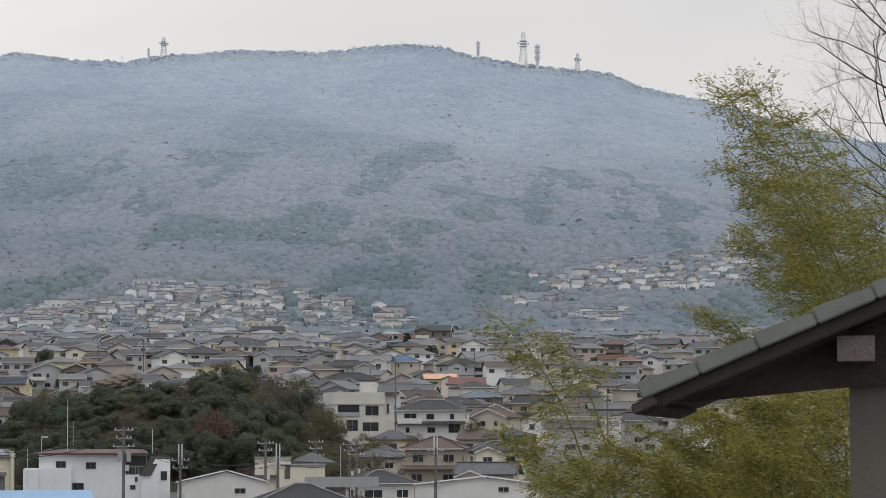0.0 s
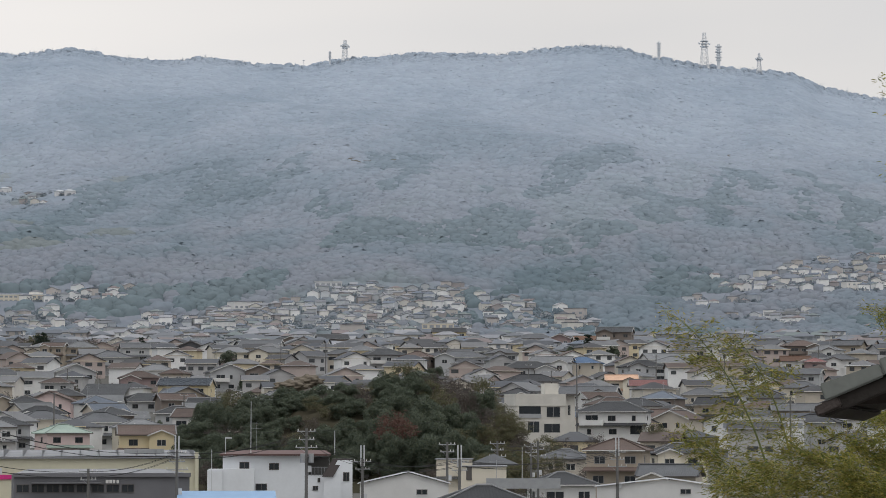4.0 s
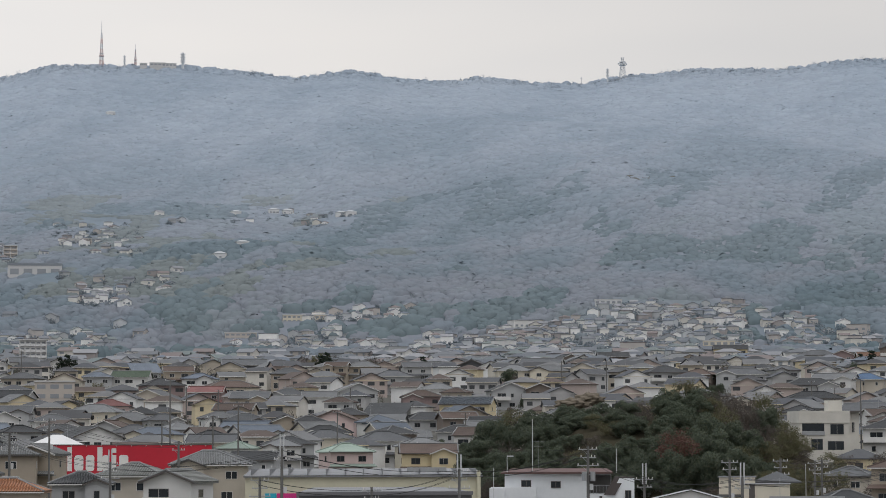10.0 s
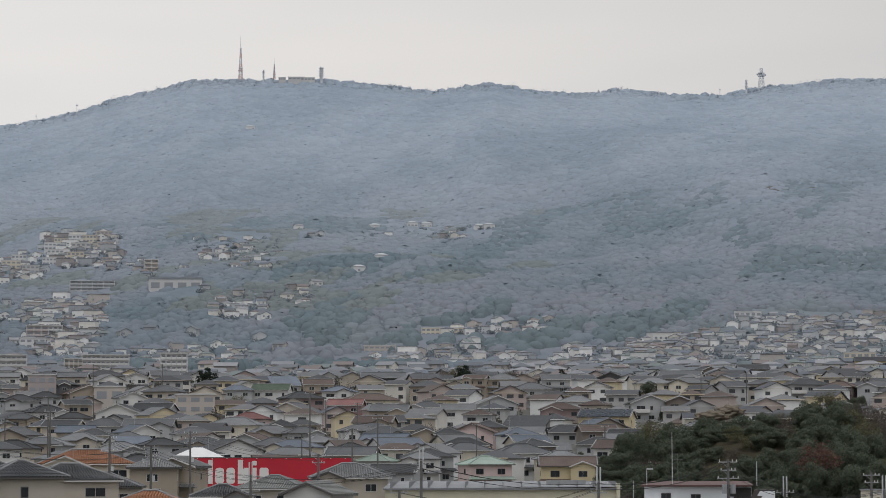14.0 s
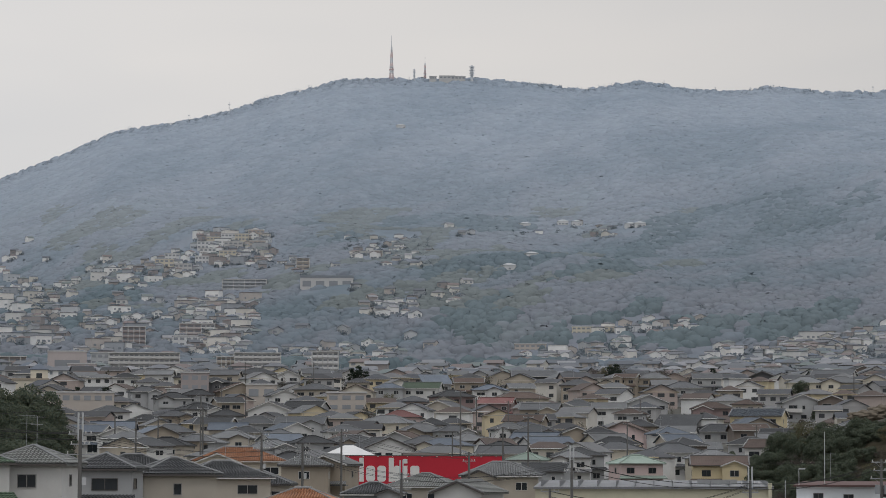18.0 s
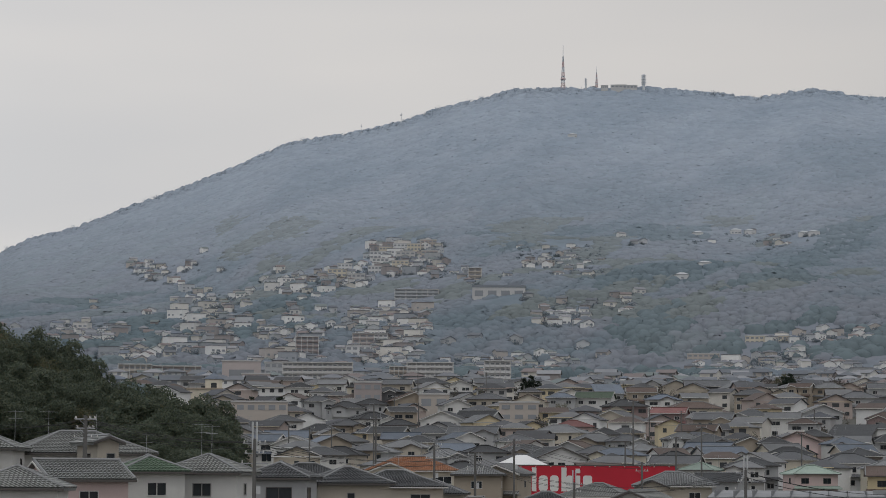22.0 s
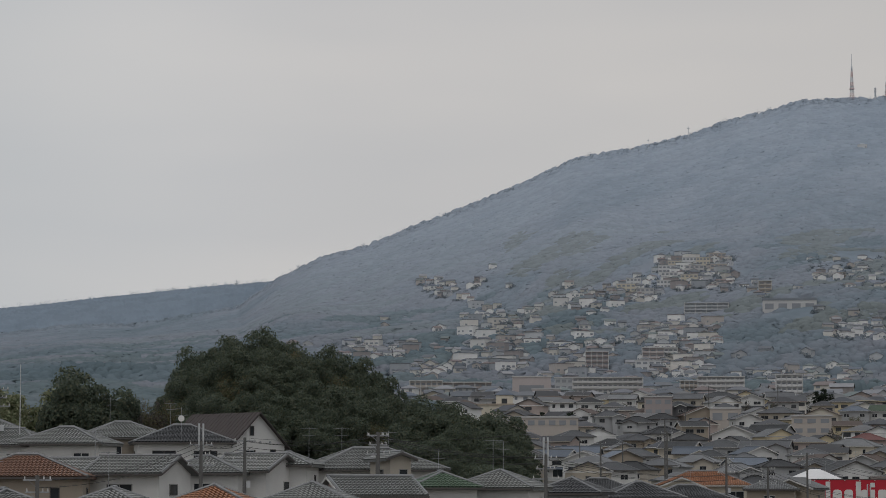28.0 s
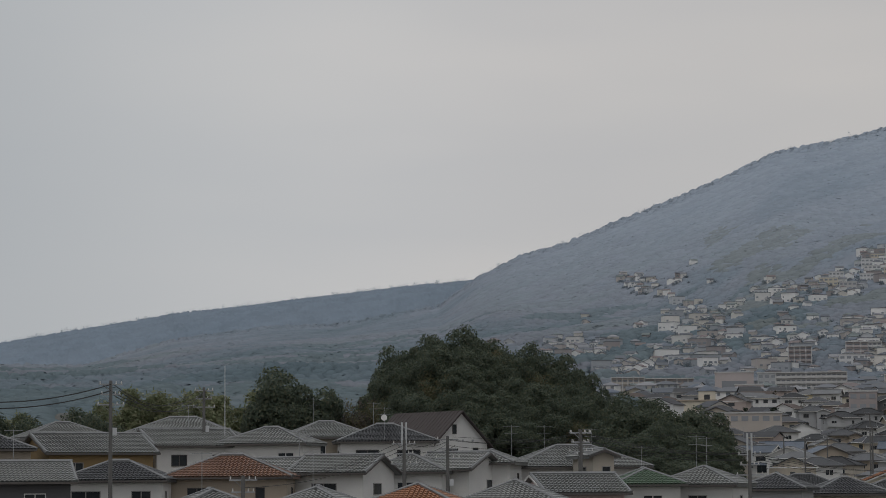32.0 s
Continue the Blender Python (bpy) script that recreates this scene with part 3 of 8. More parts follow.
# ---- tools for meshes and parts ----
class Shape:
    """Vertices and faces of one part, with places along the surface for tiles."""

    def __init__(self):
        self.v, self.f, self.uv = [], [], []

    def face(self, pts, uv=None):
        k = len(self.v)
        self.v += [tuple(p) for p in pts]
        self.f.append(tuple(range(k, k + len(pts))))
        self.uv += uv or [(0.0, 0.0)] * len(pts)
        return self

    def box(self, x0, y0, z0, x1, y1, z1):
        k = len(self.v)
        self.v += [(x0, y0, z0), (x1, y0, z0), (x1, y1, z0), (x0, y1, z0), (x0, y0, z1), (x1, y0, z1), (x1, y1, z1), (x0, y1, z1)]
        for q in ((3, 2, 1, 0), (4, 5, 6, 7), (0, 1, 5, 4), (1, 2, 6, 5), (2, 3, 7, 6), (3, 0, 4, 7)):
            self.f.append(tuple(k + i for i in q))
            self.uv += [(0.0, 0.0)] * 4
        return self

    def tube(self, a, b, r0, r1=None, n=8, cap=True):
        a, b = Vector(a), Vector(b)
        r1 = r0 if r1 is None else r1
        w = (b - a).normalized()
        u = w.orthogonal().normalized()
        t = w.cross(u)
        k = len(self.v)
        for c, r in ((a, r0), (b, r1)):
            self.v += [tuple(c + r * (math.cos(i * math.tau / n) * u + math.sin(i * math.tau / n) * t)) for i in range(n)]
        for i in range(n):
            self.f.append((k + i, k + (i + 1) % n, k + n + (i + 1) % n, k + n + i))
            self.uv += [(0.0, 0.0)] * 4
        if cap:
            self.f += [tuple(k + n - 1 - i for i in range(n)), tuple(k + n + i for i in range(n))]
            self.uv += [(0.0, 0.0)] * (2 * n)
        return self

    def mesh(self, name, material, smooth=False):
        me = bpy.data.meshes.new(name)
        seen, to, verts, faces, uvs, at_loop = {}, [], [], [], [], 0
        for q in self.v:
            key = (round(q[0], 3), round(q[1], 3), round(q[2], 3))
            if key not in seen:
                seen[key] = len(verts)
                verts.append(q)
            to.append(seen[key])
        for f in self.f:
            g = tuple(to[i] for i in f)
            if len(set(g)) == len(g):
                faces.append(g)
                uvs += self.uv[at_loop:at_loop + len(f)]
            at_loop += len(f)
        self.uv = uvs
        me.from_pydata(verts, [], faces)
        lay = me.uv_layers.new(name="UVMap")
        lay.data.foreach_set("uv", [c for p in self.uv for c in p])
        for m in material if isinstance(material, (list, tuple)) else [material]:
            me.materials.append(m)
        if smooth:
            me.polygons.foreach_set("use_smooth", [True] * len(me.polygons))
        return me


def part(name, shape, material, parent, label="", at=None):
    """One mesh object under a thing or a part."""
    data = shape.mesh(name, material) if isinstance(shape, Shape) else shape
    ob = new(name, data)
    ob.parent = parent
    if at is not None:
        ob.matrix_local = at
    return tagged(ob, label)


def thing(name, m, label, category, group="", kind=""):
    ob = new(name)
    ob.empty_display_size = 0.2
    ob.matrix_world = m
    return tagged(ob, label, category, group, kind)


def corrugated(s, a, b, c, d, col=0.33, row=0.36):
    """A slope of real roof tiles: a to b along the eave, d to c along the top; stepped courses of rounded columns."""
    a, b, c, d = (Vector(p) for p in (a, b, c, d))
    along = (b - a).normalized()
    up = (d - a) - along * (d - a).dot(along)
    length, up = up.length, up.normalized()
    out = along.cross(up)
    wide = (b - a).dot(along)
    l1, r1 = (d - a).dot(along), (c - a).dot(along)
    rows = max(2, round(length / row))
    n = max(2, int(wide / (col / 3)))
    first = len(s.v)
    for j in range(rows + 1):
        q = j / rows
        lo, hi = l1 * q, wide + (r1 - wide) * q
        for lift in (0.0, 0.075):
            for i in range(n + 1):
                u = lo + (hi - lo) * i / n
                s.v.append(tuple(a + along * u + up * (q * length) + out * (0.085 * math.sin(math.pi * u / col) ** 2 + lift)))
    m = n + 1
    for j in range(rows):
        high, low = first + (2 * j + 1) * m, first + (2 * j + 2) * m
        for i in range(n):
            s.f.append((high + i, high + i + 1, low + i + 1, low + i))
            s.f.append((high - m + i, high - m + i + 1, high + i + 1, high + i))
            us = []
            for q in (j / rows, (j + 1) / rows):
                lo, hi = l1 * q, wide + (r1 - wide) * q
                us.append((lo + (hi - lo) * i / n, lo + (hi - lo) * (i + 1) / n))
            va, vb = j * 0.28, (j + 1) * 0.28 - 0.001
            s.uv += [(us[0][0], va), (us[0][1], va), (us[1][1], vb), (us[1][0], vb)]
            s.uv += [(us[0][0], va)] * 4


def slope(s, a, b, c, d, tiles=False):
    """One flat roof slope, or a tiled one."""
    if tiles:
        return corrugated(s, a, b, c, d)
    a, b, c, d = (Vector(p) for p in (a, b, c, d))
    u = (b - a).normalized()
    w = (d - a) - u * (d - a).dot(u)
    w = w.normalized() if w.length > 1e-6 else Vector((0, 0, 1))
    pts = [a, b, c, d] if (c - d).length > 1e-4 else [a, b, c]
    s.face(pts, [((p - a).dot(u), (p - a).dot(w)) for p in pts])


PANES = {}


def window_meshes(w, h, panes, frame_mat):
    key = (round(w, 1), round(h, 1), panes, frame_mat.name)
    if key not in PANES:
        fr = Shape()
        t = 0.07
        fr.box(-w / 2, -0.07, 0, w / 2, 0.02, t).box(-w / 2, -0.07, h - t, w / 2, 0.02, h)
        for i in range(panes + 1):
            x = -w / 2 + (w - t) * i / panes
            fr.box(x, -0.06, t, x + t, 0.015, h - t)
        pa = Shape().box(-w / 2 + 0.02, -0.02, 0.02, w / 2 - 0.02, 0.01, h - 0.02)
        PANES[key] = (fr.mesh("window", frame_mat), pa.mesh("pane", GLASS))
    return PANES[key]


def window(parent, x, y, z, turn, w=1.6, h=1.2, panes=2, frame_mat=None):
    """A framed window on a wall whose outside looks towards -y before it is turned."""
    fr, pa = window_meshes(w, h, panes, frame_mat or FRAME)
    ob = part("window", fr, None, parent, at=pose(x, y, z, 0, 0, turn))
    part("pane", pa, None, ob)
    return ob


def roof_shape(kind, w, d, z, over, pitch, tiles=False, thick=0.2):
    """A roof over w x d with its eaves at z. Ridge along x ('gable', 'hip'), along y ('front': gable to the front), 'shed' or 'flat'."""
    s = Shape()
    x, y = w / 2 + over, d / 2 + over
    if kind == "front":
        g, ridge = roof_shape("gable", d, w, z, over, pitch, tiles, thick)
        g.v = [(-q[1], q[0], q[2]) for q in g.v]
        return g, ridge
    rise = (y if kind != "hip" or w >= d else x) * pitch
    if kind == "flat":
        s.box(-x, -y, z, x, y, z + 0.3)
        return s, 0.3
    if kind == "shed":
        rise = 2 * y * pitch
        slope(s, (-x, -y, z), (x, -y, z), (x, y, z + rise), (-x, y, z + rise), tiles)
        low = [(-x, -y), (x, -y), (x, y), (-x, y)]
        hs = [z, z, z + rise, z + rise]
    elif kind == "gable":
        slope(s, (-x, -y, z), (x, -y, z), (x, 0, z + rise), (-x, 0, z + rise), tiles)
        slope(s, (x, y, z), (-x, y, z), (-x, 0, z + rise), (x, 0, z + rise), tiles)
        t = thick
        for q in (-x, x):
            pts = [(q, -y, z), (q, 0, z + rise), (q, y, z), (q, y, z - t), (q, 0, z + rise - t), (q, -y, z - t)]
            s.face(pts if q < 0 else pts[::-1])
        for q in (-y, y):
            pts = [(-x, q, z), (x, q, z), (x, q, z - t), (-x, q, z - t)]
            s.face(pts[::-1] if q < 0 else pts)
            s.face([(-x, q, z - t), (x, q, z - t), (x, 0, z + rise - t), (-x, 0, z + rise - t)][:: -1 if q < 0 else 1])
        return s, rise
    else:
        r = max(0.0, x - y) if w >= d else 0.0
        q = 0.0 if w >= d else y - x
        top = z + rise
        e0, e1, e2, e3 = (-x, -y, z), (x, -y, z), (x, y, z), (-x, y, z)
        if w >= d:
            t0, t1 = (-r, 0, top), (r, 0, top)
            slope(s, e0, e1, t1, t0, tiles)
            slope(s, e1, e2, t1, t1, tiles)
            slope(s, e2, e3, t0, t1, tiles)
            slope(s, e3, e0, t0, t0, tiles)
        else:
            t0, t1 = (0, -q, top), (0, q, top)
            slope(s, e0, e1, t0, t0, tiles)
            slope(s, e1, e2, t1, t0, tiles)
            slope(s, e2, e3, t1, t1, tiles)
            slope(s, e3, e0, t0, t1, tiles)
        low, hs = [(-x, -y), (x, -y), (x, y), (-x, y)], [z] * 4
    t = thick
    for i in range(4):
        j = (i + 1) % 4
        s.face([(*low[i], hs[i] - t), (*low[j], hs[j] - t), (*low[j], hs[j]), (*low[i], hs[i])])
    s.face([(*low[i], hs[i] - t) for i in (3, 2, 1, 0)])
    return s, rise


def ridge_caps(kind, w, d, z, over, rise, size=0.14):
    """The raised tile rows along the ridge and the hips."""
    s = Shape()
    x, y = w / 2 + over, d / 2 + over
    top = z + rise + size * 0.5
    if kind == "gable":
        s.tube((-x, 0, top), (x, 0, top), size, n=6)
        for q in (-x + 0.12, x - 0.12):
            for e in (-y, y):
                s.tube((q, e, z + 0.05), (q, 0, top - 0.05), size * 0.8, n=6)
    elif kind == "front":
        s.tube((0, -y, top), (0, y, top), size, n=6)
        for q in (-y + 0.12, y - 0.12):
            for e in (-x, x):
                s.tube((e, q, z + 0.05), (0, q, top - 0.05), size * 0.8, n=6)
    elif kind == "hip":
        if w >= d:
            r = max(0.0, x - y)
            a, b = (-r, 0, top), (r, 0, top)
            ends = (((-x, -y), a), ((-x, y), a), ((x, -y), b), ((x, y), b))
        else:
            r = y - x
            a, b = (0, -r, top), (0, r, top)
            ends = (((-x, -y), a), ((x, -y), a), ((-x, y), b), ((x, y), b))
        if r > 0.05:
            s.tube(a, b, size * 1.2, n=6)
        for (ex, ey), t in ends:
            s.tube((ex, ey, z + 0.05), t, size * 0.8, n=6)
    return s


def barge(kind, w, d, z, over, rise, front_only=False, h=0.2, th=0.05):
    """The slanting boards along the gable edges of a roof."""
    s = Shape()
    x, y = (w / 2 + over, d / 2 + over) if kind == "front" else (d / 2 + over, w / 2 + over)
    for e in (-1,) if front_only else (-1, 1):
        for sg in (-1, 1):
            a, c = (sg * x, z), (0.0, z + rise)
            y0, y1 = e * (y + 0.02), e * (y + 0.02 + th)
            p = [(a[0], y0, a[1] - h), (c[0], y0, c[1] - h), (c[0], y0, c[1] + 0.02), (a[0], y0, a[1] + 0.02), (a[0], y1, a[1] - h), (c[0], y1, c[1] - h), (c[0], y1, c[1] + 0.02), (a[0], y1, a[1] + 0.02)]
            if kind == "gable":
                p = [(-q[1], q[0], q[2]) for q in p]
            for q in ((0, 1, 2, 3), (5, 4, 7, 6), (4, 0, 3, 7), (3, 2, 6, 7), (4, 5, 1, 0)):
                s.face([p[i] for i in q])
    return s


GROUPS = {"town": "houses of the town", "west": "tiled houses on the near western rise"}
COLOUR_WORD = dict(white="white", offwhite="off-white", cream="cream", beige="beige", tan="tan", yellow="pale yellow", grey="grey", pink="pink", rose="dull rose", brown="brown", ochre="ochre", dark="dark")


def house(b, d, w, dep, kind="hip", wall="beige", roof="grey", turn=0, storeys=2, base=None, pitch=0.40, over=0.5, tiles=False, skirt=False, balcony=False, wing=None, note="", near=False, seed=0, win=True, ridge=None, cross=None, sides=True, aerial=None):
    """A detached house at a bearing and distance. turn: degrees its front swings from facing the valley; ridge: its ridge's height above the eye, else it stands on the ground."""
    rnd = random.Random(int(b * 1000) * 7 + int(d) + seed)
    place = spot(b, d)
    eave = storeys * 2.75 + 0.2
    half = (w if kind == "front" or (kind == "hip" and w < dep) else dep) / 2 + over
    rise = half * pitch * (2 if kind == "shed" else 1) if kind != "flat" else 0.3
    if ridge is not None:
        place.z = EYE + ridge - eave - rise
    sunk = max(1.0, place.z - float(spot(b, d).z) + 1.0)
    label = note or f"{COLOUR_WORD[wall]} two-storey house with a {roof} {'gabled' if kind in ('gable', 'front') else kind} roof" if storeys > 1 else f"{COLOUR_WORD[wall]} low house with a {roof} tiled roof"
    h = thing("house", Matrix.Translation(place) @ pose(0, 0, 0, 0, 0, b + turn), label, "house", GROUPS["west" if near else "town"])
    s = Shape().box(-w / 2, -dep / 2, -sunk, w / 2, dep / 2, eave)
    if kind == "gable":
        for q in (-w / 2, w / 2):
            pts = [(q, -dep / 2, eave), (q, dep / 2, eave), (q, 0, eave + rise * dep / (dep + 2 * over))]
            s.face(pts if q > 0 else pts[::-1])
    if kind == "front":
        for q in (-dep / 2, dep / 2):
            pts = [(-w / 2, q, eave), (w / 2, q, eave), (0, q, eave + rise * w / (w + 2 * over))]
            s.face(pts if q < 0 else pts[::-1])
    if kind == "shed":
        s.box(-w / 2, dep / 2 - 0.2, eave, w / 2, dep / 2, eave + rise * 0.85)
    part("wall", s, WALL[wall], h)
    # drop of the eave line so that the slope meets the wall head
    drop = over * pitch if kind != "flat" else 0
    material = KAWARA[roof] if tiles and roof in KAWARA else ROOF[roof] if kind != "flat" else METAL_ROOF.get(roof, METAL_ROOF["grey"])
    rs, rise = roof_shape(kind, w, dep, eave - drop + 0.12, over, pitch, tiles)
    r = part("roof", rs, material, h)
    if kind in ("hip", "gable", "front"):
        part("ridge_cap", ridge_caps(kind, w, dep, eave - drop + 0.12, over, rise, 0.17 if tiles else 0.13), RIDGE if tiles or rnd.random() < 0.6 else material, r)
    if kind in ("gable", "front"):
        edge = TRIM if rnd.random() < (0.3 if near else 0.6) else DARK_TRIM
        bb = barge("front", w if kind == "front" else dep, dep if kind == "front" else w, eave - drop + 0.10, over, rise, True, 0.13 if near else 0.2).mesh("bargeboard", edge)
        for a in (0,) if kind == "front" else (-90, 90):
            part("bargeboard", bb, None, h, at=pose(0, 0, 0, 0, 0, a))
    bay = cross if cross is not None else (kind in ("hip", "gable") and w >= 7 and storeys > 1 and rnd.random() < 0.5)
    if bay:
        # a gabled bay that steps forward from the front
        bw, proj, be = w * rnd.uniform(0.38, 0.5), rnd.uniform(0.8, 1.5), eave - rnd.uniform(0.1, 0.5)
        bx = rnd.choice((-1, 1)) * (w / 2 - bw / 2 - 0.1)
        y0, y1 = -dep / 2 - proj, -dep * 0.1
        gz = be + (bw / 2) * pitch
        bs = Shape().box(bx - bw / 2, y0, -sunk, bx + bw / 2, -dep / 2 + 0.1, be - 0.05).face([(bx - bw / 2, y0, be - 0.05), (bx + bw / 2, y0, be - 0.05), (bx, y0, gz - 0.05)])
        part("bay_wall", bs, WALL[wall], h)
        br, brise = roof_shape("front", bw, y1 - y0, be - 0.3 * pitch + 0.1, 0.35, pitch, tiles)
        q = part("bay_roof", br, material, h, at=pose(bx, (y0 + y1) / 2, 0))
        part("bargeboard", barge("front", bw, y1 - y0, be - 0.3 * pitch + 0.08, 0.35, brise, True), TRIM if rnd.random() < 0.6 else DARK_TRIM, q)
        if win:
            window(h, bx, y0, be - 1.9, 0, 1.6 if bw > 3 else 0.8, 1.1, 2 if bw > 3 else 1)
    if kind != "front":
        gx, gy, gz = w / 2 + over, dep / 2 + over, eave - drop
        part("gutter", Shape().box(-gx, -gy - 0.1, gz - 0.06, gx, -gy - 0.005, gz + 0.08), TRIM if not near and rnd.random() < 0.45 else DARK_TRIM, h)
    if aerial if aerial is not None else rnd.random() < 0.3:
        ax, az = rnd.uniform(-0.25, 0.25) * w, eave + rise * 0.6
        s2 = Shape().tube((ax, 0, az), (ax, 0, az + 3.0), 0.03, n=4).tube((ax - 0.7, 0, az + 2.9), (ax + 0.7, 0, az + 2.9), 0.025, n=4).tube((ax - 0.5, 0, az + 2.3), (ax + 0.5, 0, az + 2.3), 0.025, n=4)
        for k in range(4):
            s2.tube((ax - 0.6 + 0.4 * k, -0.3, az + 2.9), (ax - 0.6 + 0.4 * k, 0.3, az + 2.9), 0.02, n=3)
        part("roof_antenna", s2, STEEL, h)
    if skirt and storeys > 1:
        sk = Shape()
        y0 = -dep / 2
        slope(sk, (-w / 2 - 0.5, y0 - 1.1, 2.75), (w / 2 + 0.5, y0 - 1.1, 2.75), (w / 2 + 0.3, y0, 3.25), (-w / 2 - 0.3, y0, 3.25), tiles)
        sk.box(-w / 2 - 0.5, y0 - 1.1, 2.6, w / 2 + 0.5, y0, 2.74)
        part("lower_roof", sk, material if kind != "flat" else ROOF["grey"], h)
    if win:
        fm = TRIM if rnd.random() < 0.3 else (DARK_TRIM if rnd.random() < 0.5 else FRAME)
        for fl in range(storeys):
            z = 0.9 + fl * 2.75
            n = max(1, int(w / 3.6))
            for i in range(n):
                ww = rnd.choice((1.6, 1.6, 2.4, 0.8))
                x = -w / 2 + w * (i + 0.5) / n + rnd.uniform(-0.4, 0.4)
                if not (balcony and fl == 1 and i == 0):
                    window(h, x, -dep / 2, z, 0, ww, 1.8 if ww > 2 and fl == 0 else 1.1, 2 if ww > 1 else 1, fm)
            for side in (-1, 1):
                if sides and (fl == 1 or near):
                    window(h, side * w / 2, rnd.uniform(-0.25, 0.2) * dep, z + 0.1, 90 * side, rnd.choice((0.8, 1.6)), 1.0, 1, fm)
    if balcony and storeys > 1:
        bw = min(w * 0.55, 5.0)
        x0 = -w / 2 + 0.3
        bs = Shape().box(x0, -dep / 2 - 1.2, 2.7, x0 + bw, -dep / 2, 2.85).box(x0, -dep / 2 - 1.25, 2.85, x0 + bw, -dep / 2 - 1.13, 3.85)
        bs.box(x0, -dep / 2 - 1.13, 2.85, x0 + 0.1, -dep / 2, 3.85).box(x0 + bw - 0.1, -dep / 2 - 1.13, 2.85, x0 + bw, -dep / 2, 3.85)
        part("balcony", bs, WALL[wall] if rnd.random() < 0.6 else TRIM, h)
        window(h, x0 + bw / 2, -dep / 2, 2.95, 0, 2.6, 1.9, 2)
    if wing:
        # a lower part of the house beside or before it: x, y, w, d, eave, kind
        wx, wy, ww, wd, we, wk = wing
        part("wing_wall", Shape().box(wx - ww / 2, wy - wd / 2, -sunk, wx + ww / 2, wy + wd / 2, we), WALL[wall], h)
        ws, wr = roof_shape(wk, ww, wd, we + 0.1, 0.4, pitch, tiles)
        part("wing_roof", ws, material, h, at=pose(wx, wy, 0))
        window(h, wx, wy - wd / 2, max(0.9, we - 1.9), 0, min(1.6, ww * 0.5), 1.1, 2)
    return h

# ---- houses of the town, read off street by street ----
house(14.02, 936, 15.1, 9.0, 'gable', 'dark', 'grey', 2, ridge=34.1)
house(13.09, 866, 10.8, 8.4, 'hip', 'tan', 'grey', 0, ridge=28.8)
house(12.05, 896, 7.4, 6.0, 'gable', 'tan', 'brown', -16, ridge=31.8, skirt=True, balcony=True)
house(11.49, 900, 10.5, 8.2, 'hip', 'tan', 'silver', -3, ridge=32.2, skirt=True)
house(10.88, 858, 11.9, 9.0, 'hip', 'grey', 'grey', 7, ridge=27.8, skirt=True)
house(10.37, 896, 9.1, 7.1, 'gable', 'grey', 'grey', 4, ridge=31.7, skirt=True)
house(9.13, 940, 11.8, 11.8, 'front', 'dark', 'grey', -11, ridge=33.9)
house(8.31, 880, 11.4, 8.9, 'hip', 'cream', 'silver', 8, ridge=30.2, balcony=True)
house(7.57, 880, 12.6, 9.0, 'hip', 'cream', 'silver', 2, ridge=30.1)
house(7.70, 952, 14.2, 9.0, 'gable', 'white', 'grey', -12, ridge=34.9)
house(7.18, 1118, 9.8, 9.8, 'front', 'brown', 'dark', 21, ridge=42.6)
house(6.90, 1092, 11.1, 11.1, 'front', 'white', 'silver', 15, ridge=41.2, balcony=True)
house(6.20, 1174, 13.3, 9.0, 'gable', 'brown', 'dark', 7, ridge=45.5)
house(6.01, 868, 9.0, 7.0, 'hip', 'beige', 'grey', -12, ridge=28.9)
house(14.81, 796, 10.0, 7.8, 'gable', 'rose', 'red', -10, ridge=21.1, skirt=True)
house(14.31, 814, 15.4, 9.0, 'hip', 'cream', 'brown', 16, ridge=23.3)
house(13.87, 772, 10.8, 8.4, 'gable', 'tan', 'grey', -10, ridge=18.9)
house(13.08, 790, 10.6, 8.3, 'hip', 'grey', 'grey', -13, ridge=20.3, balcony=True)
house(12.43, 778, 9.4, 7.4, 'gable', 'white', 'silver', -1, ridge=19.2)
house(11.67, 806, 11.7, 11.7, 'front', 'grey', 'silver', 11, ridge=22.3)
house(9.91, 804, 10.0, 7.8, 'hip', 'white', 'silver', -6, ridge=22.2)
house(10.27, 776, 11.2, 8.7, 'hip', 'rose', 'brown', 3, ridge=19.5)
house(9.52, 786, 7.2, 6.0, 'hip', 'beige', 'brown', -19, ridge=20.4, skirt=True)
house(9.28, 744, 14.0, 9.0, 'gable', 'yellow', 'slate', -12, ridge=16.7, tiles=True)
house(8.43, 802, 11.3, 11.3, 'front', 'grey', 'dark', 10, ridge=22.2, balcony=True)
house(7.77, 798, 7.7, 7.7, 'front', 'brown', 'brown', 4, ridge=21.9, skirt=True, balcony=True)
house(11.98, 746, 7.9, 6.2, 'hip', 'grey', 'brown', -13, ridge=16.9, skirt=True, balcony=True)
house(11.00, 718, 11.2, 8.7, 'shed', 'white', 'dark', -16, ridge=14.8, balcony=True)
house(10.13, 720, 13.8, 9.0, 'hip', 'grey', 'dark', 20, ridge=12.1, storeys=1)
house(13.17, 654, 8.3, 8.3, 'front', 'tan', 'dark', 8, ridge=10.3)
house(12.07, 680, 10.5, 10.5, 'front', 'pink', 'brown', -10, ridge=11.9)
house(12.66, 652, 7.5, 6.0, 'hip', 'grey', 'dark', 10, ridge=10.2)
house(14.55, 674, 8.9, 6.9, 'hip', 'white', 'silver', 11, ridge=11.6)
house(14.00, 668, 10.2, 8.0, 'hip', 'grey', 'grey', 6, ridge=11.1)
